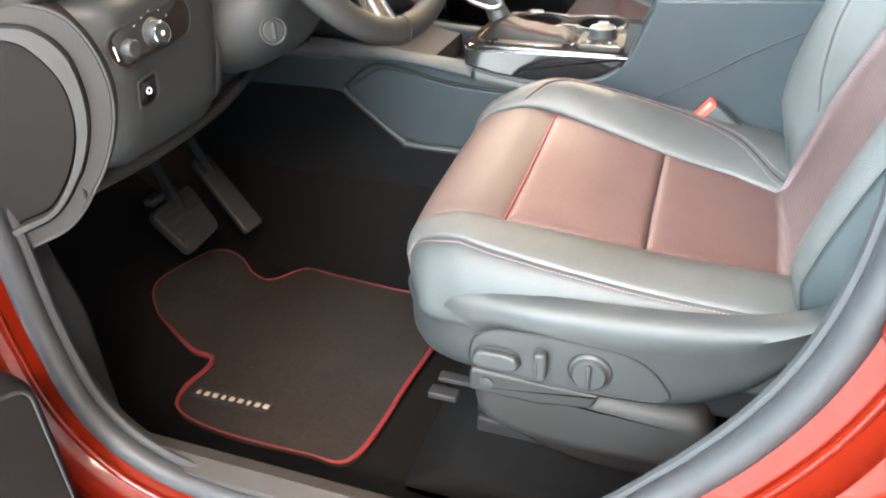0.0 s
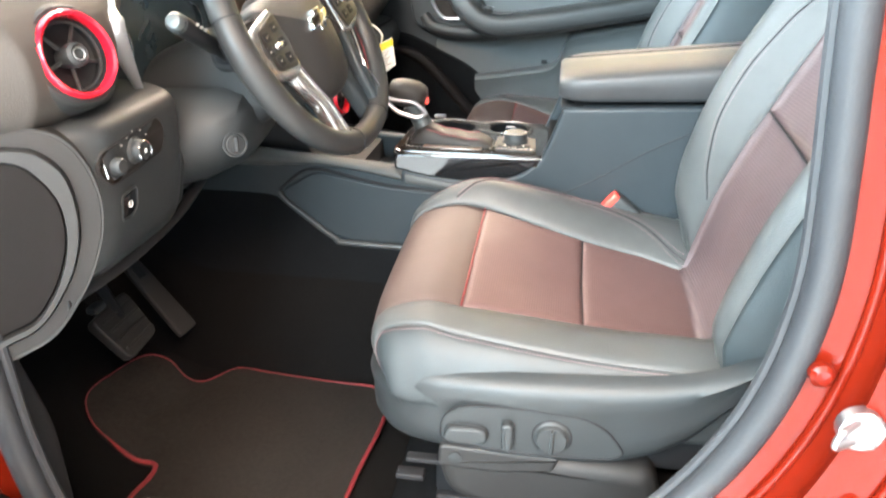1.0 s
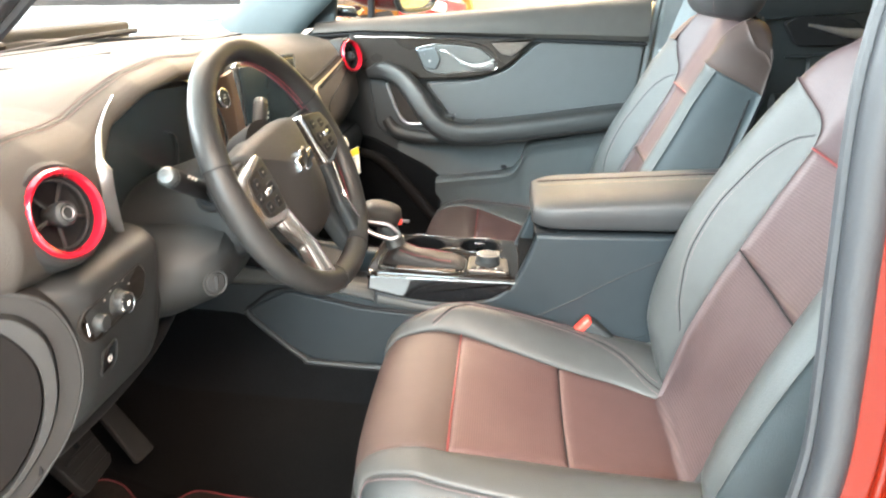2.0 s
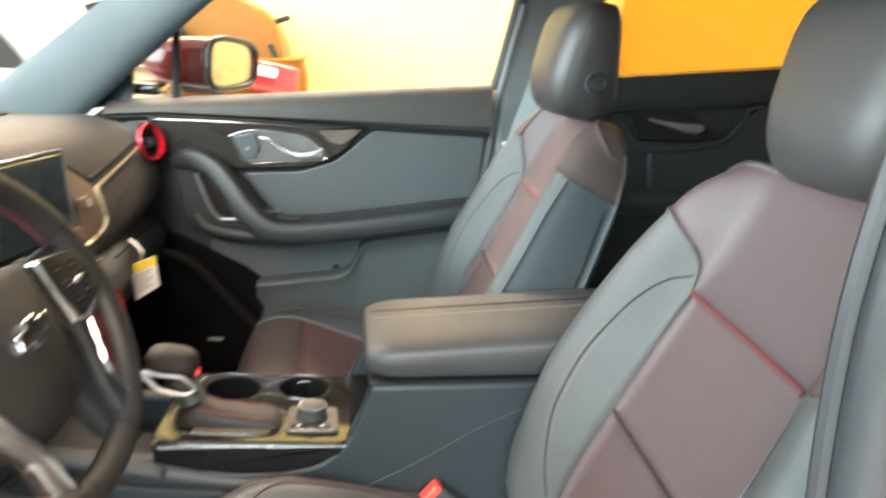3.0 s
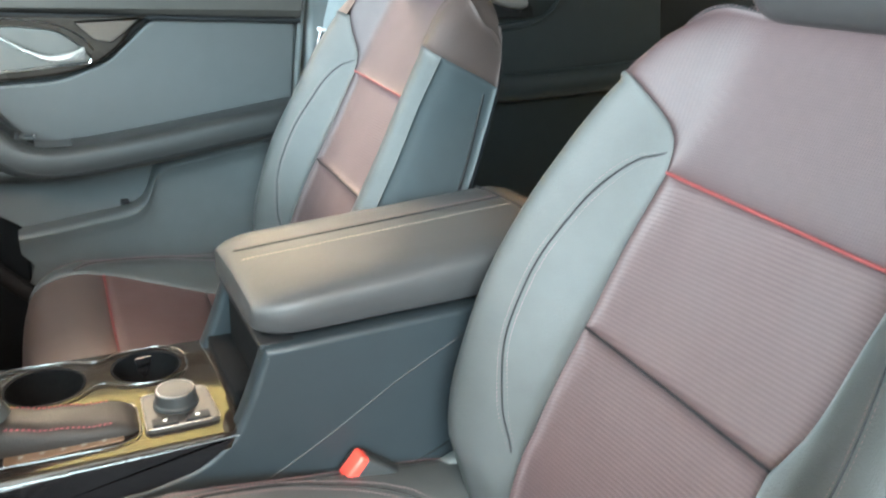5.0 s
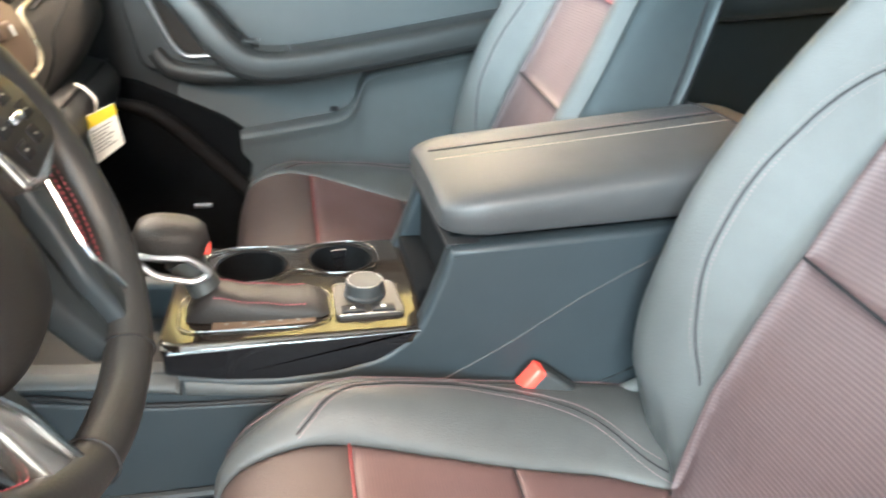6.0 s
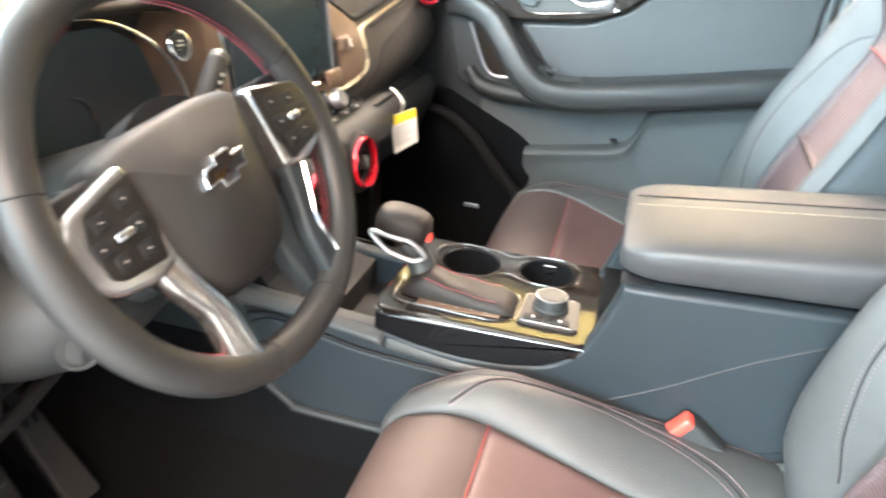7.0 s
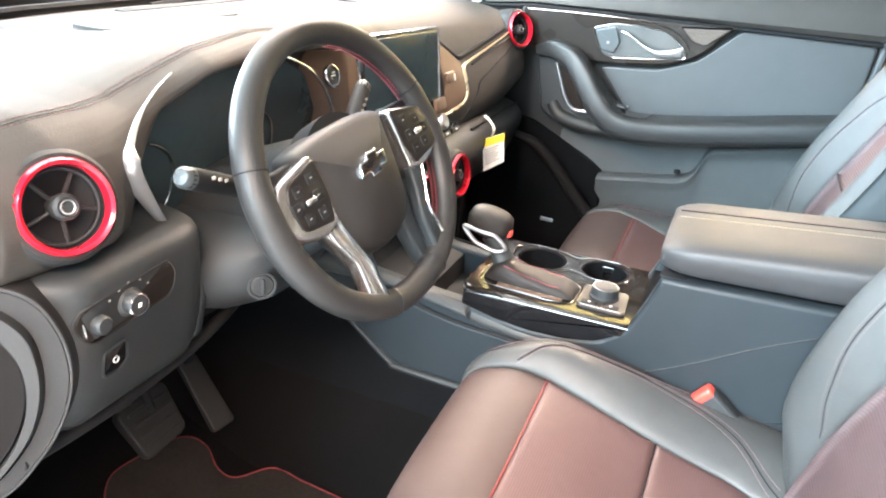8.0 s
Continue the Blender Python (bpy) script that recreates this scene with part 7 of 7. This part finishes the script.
    part("window_frame", join(tube([(x, 0.80, z) for x, z in top], 0.022, 10), tube([(0.275, 0.80, 1.39), (0.305, 0.79, 1.56), (0.345, 0.78, 1.82)], 0.018, 10)), PLASTIC, d, "black window frame")
    part("window_divider", tube([(-0.507, 0.805, 1.29), (-0.505, 0.80, 1.50)], 0.010, 10), DARK, d, "black upright window divider")
    part("frame_seal", tube([(0.263, 0.785, 0.70), (0.252, 0.785, 1.06), (0.270, 0.785, 1.28), (0.285, 0.78, 1.40), (0.318, 0.775, 1.60)], 0.009, 8), PILLAR, d, "grey edge seal of the door")
    g = part("window_pane", slab([(x, z) for x, z in np.vstack([top, [(0.285, 1.40), (-0.60, 1.30)]])], 'y', 0.833, 0.829, 0.001), CLEAR, d, "clear side window glass")
    g.visible_shadow = False


def door_rear():
    d = thing("passenger_rear_door", (0.85, 0.80, 0.45), "closed rear passenger door with dark trim and silver handle", "car door", "passenger doors")
    bz = lambda x: 1.402 + (x - 0.26) * 0.128 + 0.04 * max(0, x - 0.9) ** 2  # noqa: E731
    part("door_shell", slab(np.array([(0.50, 0.46)] + [(x, bz(x)) for x in np.linspace(0.49, 1.27, 14)] + [(1.32, 1.30), (1.30, 0.46)]), 'y', 0.93, 0.800, 0.006), REAR_TRIM, d, "black rear door trim")
    part("outer_skin", slab(np.array([(0.50, 0.40)] + [(x, bz(x)) for x in np.linspace(0.49, 1.27, 14)] + [(1.32, 0.40)]), 'y', 0.960, 0.933, 0.006), PAINT, d)
    part("upper_pad", loft([[(x, y, z) for y, z in ((0.805, bz(x) - 0.09), (0.780, bz(x) - 0.085), (0.768, bz(x) - 0.06), (0.772, bz(x) - 0.02), (0.79, bz(x) + 0.002), (0.83, bz(x) + 0.004), (0.83, bz(x) - 0.09))] for x in np.linspace(0.50, 1.28, 16)]), REAR_TRIM, d, "upper door pad")
    part("door_insert", slab(round_poly([(0.90, 1.305), (0.985, 1.400), (1.26, 1.405), (1.30, 1.20), (0.72, 1.12), (0.70, 1.27)], 0.02), 'y', 0.82, 0.785, 0.006), REAR_TRIM, d, "dark padded insert")
    part("insert_edge", tube([(x, 0.784, z) for x, z in spline([(0.64, 1.262), (0.80, 1.275), (0.895, 1.302), (0.95, 1.360), (0.985, 1.400), (1.25, 1.405)], 40)], 0.005, 8), REAR_TRIM, d)
    bez = round_poly([(0.62, 1.350), (0.66, 1.290), (0.86, 1.302), (0.855, 1.325), (0.80, 1.368), (0.66, 1.372)], 0.015)
    part("handle_cup", slab(bez, 'y', 0.81, 0.778, 0.004), DARK, d, "dark handle recess")
    part("release_lever", loft([[(x, 0.770 + 0.004 * math.cos(g), z + w * math.sin(g)) for g in np.linspace(0, 2 * math.pi, 12, endpoint=False)] for x, z, w in ((0.68, 1.348, 0.004), (0.73, 1.340, 0.007), (0.78, 1.332, 0.012), (0.815, 1.332, 0.014), (0.83, 1.334, 0.008))]), SATIN, d, "satin silver release lever")
    part("armrest", tube([(0.62, 0.765, 1.13), (0.80, 0.755, 1.135), (1.10, 0.755, 1.16), (1.28, 0.77, 1.18)], 0.035, 12), REAR_TRIM, d)
    part("window_switch", box((0.90, 0.738, 1.165), (0.03, 0.02, 0.012), 0.003), REAR_TRIM, d)
    fr = spline([(0.505, 1.44), (0.510, 1.62), (0.525, 1.78), (0.80, 1.83), (1.18, 1.82), (1.262, 1.74), (1.255, 1.65), (1.232, 1.555)], 40)
    part("window_frame", tube([(x, 0.80, z) for x, z in fr], 0.020, 10), DARK, d)
    part("window_pane", slab(np.vstack([fr, [(1.225, 1.525), (0.50, 1.42)]]), 'y', 0.833, 0.829, 0.001), TINTED, d, "tinted rear side glass")


door_front()
door_rear()

# seat belt of the passenger seat
def seat_belt():
    b = thing("seat_belt", (0.33, 0.72, 0.6), "grey seat belt webbing hanging from the centre pillar", "seat belt")
    path = spline([(0.415, 0.755, 1.60), (0.370, 0.740, 1.42), (0.318, 0.712, 1.245), (0.290, 0.700, 1.05), (0.285, 0.705, 0.70)], 30)
    rings = []
    for p in path:
        rings.append([p + np.array((0.024 * c, -0.010 * c, 0.0)) + np.array((0.3, 1, 0)) * e for c, e in ((-1, 0), (1, 0), (1, 0.0012), (-1, 0.0012))])
    part("webbing", loft(rings), BELT, b, "grey woven webbing")
    t = part("tongue", join(box((0.316, 0.708, 1.235), (0.052, 0.006, 0.016), 0.002, (0, 12, -20)), box((0.310, 0.708, 1.262), (0.052, 0.006, 0.008), 0.002, (0, 12, -20)),
                            box((0.290, 0.716, 1.248), (0.006, 0.006, 0.034), 0.002, (0, 12, -20)), box((0.336, 0.700, 1.248), (0.006, 0.006, 0.034), 0.002, (0, 12, -20))), SATIN, b, "steel belt tongue")
    part("anchor", lathe([(0, 0), (0.016, 0), (0.014, 0.012), (0, 0.014)], (0.425, 0.768, 1.645), (0, -1, 0), 20), PLASTIC, b, "round belt anchor cover")


seat_belt()


# ---- outside mirror on the passenger's side ----
def mirror():
    m = thing("side_mirror", (-0.55, 1.0, 1.28), "red side mirror with a black rim on the passenger door", "side mirror")
    rings = []
    def loop(k, x, n=40):
        out = []
        for g in np.linspace(0, 2 * math.pi, n, endpoint=False):
            c_, s_ = math.copysign(abs(math.cos(g)) ** 0.55, math.cos(g)), math.copysign(abs(math.sin(g)) ** 0.55, math.sin(g))
            out.append((x + 0.045 * k * c_, 1.035 + 0.118 * k * c_, 1.394 + 0.064 * k * s_ * (1 - 0.10 * c_)))
        return out
    rings = [loop(math.sin(math.pi / 2 * min(1.0, 0.06 + 1.1 * (1 - t))) ** 0.6, -0.42 - 0.21 * t) for t in np.linspace(0, 1, 14)]
    part("housing", loft(rings), PAINT, m, "glossy red mirror housing")
    part("rim", tube(loop(1.0, -0.405), 0.009, 10, True), GLOSS_DARK, m, "black mirror rim")
    part("mirror_glass", loft([loop(0.95, -0.410), loop(0.5, -0.410), loop(0.02, -0.410)]), MIRROR, m, "mirror glass")
    part("foot", box((-0.60, 0.90, 1.325), (0.09, 0.14, 0.03), 0.012), PIANO, m)


mirror()

# ---- driver's footwell ----
def mat_z(x, y):
    return floor_z(np.asarray(x, float), 0.45 + 0 * np.asarray(y, float)) + 0.012


def floor_mat():
    f = thing("floor_mat", (-0.62, -0.40, 0.42), "black carpet floor mat with a red bound edge", "floor mat")
    edge = spline([(-0.372, -0.605), (-0.355, -0.42), (-0.345, -0.28), (-0.36, -0.190), (-0.50, -0.175), (-0.62, -0.165), (-0.69, -0.160), (-0.735, -0.215), (-0.775, -0.222), (-0.825, -0.195), (-0.865, -0.215), (-0.885, -0.300),
                   (-0.890, -0.375), (-0.855, -0.425), (-0.800, -0.450), (-0.755, -0.466), (-0.715, -0.470), (-0.705, -0.500), (-0.712, -0.555), (-0.690, -0.600), (-0.60, -0.622), (-0.45, -0.622)], 140, True)
    c = edge.mean(0)
    rings = [[(*(q), float(mat_z(*q)) - 0.012) for q in edge]]
    for t in np.concatenate([[0.0], np.linspace(0.02, 0.98, 14)]):
        rings.append([(*(q + (c - q) * t), float(mat_z(*(q + (c - q) * t)))) for q in edge])
    part("mat_top", loft(rings, True, True), MAT, f, "black mat carpet")
    # light put into the shape: tape thick at the lit heel edge and foot-rest notch, thinned where shade dims it
    ring = [edge[i % 140] for i in range(141)]
    thick = np.array([0.0042 if q[0] > -0.385 or (q[1] < -0.44 and -0.80 < q[0] < -0.705) else 0.0014 for q in ring])
    thick = np.convolve(np.pad(thick, 3, mode='wrap'), np.ones(7) / 7, 'valid')
    part("binding", tube([(*q, float(mat_z(*q)) + 0.001) for q in ring], thick, 8), RED_EDGE, f, "red bound edge")
    # lettered plate on the mat
    patch = round_poly([(-0.690, -0.572), (-0.690, -0.547), (-0.545, -0.543), (-0.545, -0.568)], 0.003)
    z = 0.4235
    pl = part("name_plate", slab(patch, 'z', z - 0.003, z, 0.0008), DARK, f, "lettered plate drawn as plain bars")
    for j in range(9):
        x = -0.680 + 0.0158 * j
        part("plate_bar", box((x, -0.5575 + 0.0004 * j, z + 0.0006), (0.009 if j % 3 else 0.006, 0.009, 0.001), 0.0003), PALE_THREAD, pl)


floor_mat()
def pedals():
    p = thing("brake_pedal", (-0.80, -0.36, 0.55), "black rubber brake pedal", "pedal", "pedals")
    m = pose(-0.800, -0.355, 0.625, 0, 52, 0)
    part("pad", moved(slab(round_poly([(-0.045, -0.060), (-0.050, 0.055), (0.045, 0.045), (0.050, -0.050)], 0.016), 'z', -0.010, 0.010, 0.004), m), PEDAL, p, "ribbed black rubber pad")
    for j in range(4):
        part("rib", moved(box((-0.03 + 0.02 * j, 0, 0.0115), (0.006, 0.085, 0.004), 0.001), m), PEDAL, p)
    part("arm", tube(spline([(-0.81, -0.350, 0.64), (-0.86, -0.345, 0.75), (-0.90, -0.34, 0.90)], 10), 0.012, 8), DARK, p)
    g = thing("accelerator_pedal", (-0.82, -0.24, 0.48), "long narrow black accelerator pedal", "pedal", "pedals")
    m = pose(-0.800, -0.225, 0.610, 0, 50, -8)
    part("pad", moved(slab(round_poly([(-0.09, -0.022), (-0.09, 0.020), (0.08, 0.026), (0.08, -0.026)], 0.010), 'z', -0.006, 0.006, 0.003), m), PEDAL, g, "long black rubber pad")
    part("arm", tube([(-0.83, -0.225, 0.66), (-0.90, -0.22, 0.78)], 0.010, 8), DARK, g)


pedals()
part("sensor_plug", box((-0.80, -0.42, 0.70), (0.02, 0.03, 0.012), 0.003), PLASTIC, body)

# passenger's footwell: kick trim that runs down beside the seat
kick = thing("sill_trim", (-0.38, 0.70, 0.45), "dark curved trim between the passenger door and the footwell", "trim")
part("curved_trim", loft([[(x + 0.014 * math.cos(g), 0.705 + 0.014 * math.sin(g), z + 0.010 * math.cos(g)) for g in np.linspace(0, 2 * math.pi, 14, endpoint=False)]
                          for x, z in spline([(-0.62, 0.955), (-0.50, 0.945), (-0.44, 0.915), (-0.37, 0.845), (-0.30, 0.770), (-0.22, 0.70), (-0.15, 0.62), (-0.10, 0.52)], 30)]), END_DARK, kick, "rounded trim edge")
# carpet black here stands for footwell shade on the trim
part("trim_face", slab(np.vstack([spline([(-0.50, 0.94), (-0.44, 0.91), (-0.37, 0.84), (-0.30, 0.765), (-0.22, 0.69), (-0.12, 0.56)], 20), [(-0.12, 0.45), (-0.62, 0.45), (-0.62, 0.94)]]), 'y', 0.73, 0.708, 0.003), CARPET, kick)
tagp = thing("sill_badge", (-0.36, 0.50, 0.46), "small bright plate on the passenger floor trim", "badge")
part("plate", box((-0.362, 0.500, 0.813), (0.030, 0.004, 0.008), 0.001), SATIN, tagp)

# ---- rear bench ----
def rear_bench():
    r = thing("rear_seat", (1.35, 0, 0.45), "black rear bench seat in shadow", "car seat")
    part("cushion", loft([[(x, 0.66 * math.copysign(abs(math.cos(g)) ** 0.3, math.cos(g)), 0.70 + (0.09 + h) * math.copysign(abs(math.sin(g)) ** 0.5, math.sin(g))) for g in np.linspace(0, 2 * math.pi, 40, endpoint=False)]
                          for x, h in ((0.96, -0.04), (0.98, 0.0), (1.1, 0.02), (1.3, 0.0), (1.48, -0.02))]), LEATHER, r)
    part("backrest", loft([[(1.42 + 0.36 * t + 0.07 * math.sin(g), 0.66 * (1 - 0.1 * t) * math.copysign(abs(math.cos(g)) ** 0.3, math.cos(g)), 0.74 + 0.62 * t) for g in np.linspace(0, 2 * math.pi, 40, endpoint=False)] for t in np.linspace(0, 1, 10)]), LEATHER, r)
    for y in (-0.42, 0.42):
        part("headrest", box((1.80, y, 1.46), (0.10, 0.26, 0.16), 0.04), LEATHER, r)


rear_bench()


# ---- outside the car: parked cars seen through the glass ----
def parked_car(name, at, turn, paint, label, length=4.6, tall=1.0, lamp=1.22, glazed=0.0):
    """A parked hatchback: body and cabin lofted from outlines, with wheels, lamps and windows."""
    c = thing(name, at, label, "car", "parked cars")
    m = pose(*at, 0, 0, turn) @ Matrix.Diagonal((1, 1, tall, 1))
    L = length / 2

    def put_(nm, vf, mat, lab="", parent=None):
        return part(nm, moved(vf, m), mat, parent or c, lab)
    def nip(x):
        return 1 - 0.26 * max(0.0, (abs(x) - L + 0.75) / 0.75) ** 2
    low = spline([(-L, 0.45), (-L - 0.02, 0.70), (-L + 0.12, 0.92), (-L + 1.2, 1.12), (L - 0.3, 1.30), (L, 1.26), (L + 0.02, 0.70), (L - 0.05, 0.40)], 60)
    rings = []
    for y, k in ((-0.93, 0.90), (-0.95, 0.97), (-0.90, 1.0), (0.90, 1.0), (0.95, 0.97), (0.93, 0.90)):
        ctr = np.array((0, 0.70))
        rings.append([(*(ctr + (q - ctr) * k),) for q in low])
    put_("lower_body", loft([[(q[0], y * nip(q[0]), q[1]) for q in r] for r, y in zip(rings, (-0.95, -0.95, -0.88, 0.88, 0.95, 0.95))]), paint, "glossy painted body")
    cab = spline([(-L + 1.15, 1.00), (-L + 1.9, 1.52), (-L + 2.5, 1.70), (L - 0.9, 1.70), (L - 0.25, 1.58), (L - 0.05, 1.10)], 40)
    put_("cabin", loft([[(x, y * nip(x) * (1 - 0.14 * max(0, z - 1.0) / 0.6), z - dz) for x, z in cab] for y, dz in ((-0.90, 0.03), (-0.86, 0.0), (0.86, 0.0), (0.90, 0.03))]), paint)
    side = round_poly([(-L + 1.45, 1.04), (-L + 1.98, 1.46), (L - 0.75 + glazed, 1.50), (L - 0.42 + glazed, 1.08)], 0.08)
    for s in (-1, 1):
        put_("side_window", ([(x, s * nip(x) * (0.915 - 0.13 * max(0, z - 1.0) / 0.6), z) for x, z in side] + [(x, s * nip(x) * (0.900 - 0.13 * max(0, z - 1.0) / 0.6), z) for x, z in side],
                             [tuple(range(len(side))), tuple(range(2 * len(side) - 1, len(side) - 1, -1))] + [(i, (i + 1) % len(side), len(side) + (i + 1) % len(side), len(side) + i) for i in range(len(side))]), CAR_GLASS, "dark side window")
        for x in (-L + 0.9, L - 0.85):
            w = put_("wheel", lathe([(0.0, -0.10), (0.35, -0.10), (0.36, 0.0), (0.35, 0.10), (0.24, 0.11), (0.22, 0.07), (0, 0.06)], (x, s * 0.87, 0.36), (0, s, 0), 32), DARK, "black wheel")
            put_("rim", lathe([(0.05, 0.10), (0.22, 0.09), (0.22, 0.10), (0.06, 0.13), (0, 0.13)], (x, s * 0.87, 0.36), (0, s, 0), 20), GLOSS_DARK, "", w)
        lamp_ = put_("tail_lamp", box((L - 0.24, s * 0.80, lamp), (0.44, 0.20, 0.19), 0.05, (0, 8, -s * 20)), TAIL, "red tail lamp")
        put_("reversing_lamp", box((L - 0.22, s * 0.885, lamp + 0.03), (0.16, 0.05, 0.06), 0.02, (0, 8, -s * 20)), PAPER, "white reversing lamp lens", lamp_)
        put_("door_handle", box((0.2, s * 0.965, 0.93), (0.20, 0.03, 0.03), 0.01), CHROME)
        put_("head_lamp", box((-L + 0.05, s * 0.72, 0.80), (0.14, 0.30, 0.12), 0.04), CHROME)
    put_("rear_window", ([(L - 0.22, y, 1.46) for y in (-0.66, 0.66)] + [(L - 0.03, y, 1.08) for y in (0.74, -0.74)] + [(L - 0.26, y, 1.46) for y in (-0.66, 0.66)] + [(L - 0.07, y, 1.08) for y in (0.74, -0.74)],
                         [(0, 1, 2, 3), (7, 6, 5, 4), (0, 4, 5, 1), (1, 5, 6, 2), (2, 6, 7, 3), (3, 7, 4, 0)]), CAR_GLASS, "dark rear window")
    put_("wiper", tube([(L - 0.24, -0.30, 1.50), (L - 0.18, -0.30, 1.53), (L - 0.10, -0.28, 1.56)], 0.018, 8), DARK)
    return c


parked_car("parked_suv", (-2.70, 4.45, 0.0), 2, ORANGE_PAINT, "orange-yellow parked car with red tail lamps beside the wall", 4.6, 1.04, 1.20)
parked_car("parked_car", (-4.9, 12.6, 0.0), 18, SLATE_PAINT, "dark slate parked car outside the glazing")
parked_car("parked_car", (-3.25, 2.35, 0.0), 3, GREY_PAINT, "white parked car with dark windows ahead of the red car", 4.6, 1.0, 0.80, 0.32)
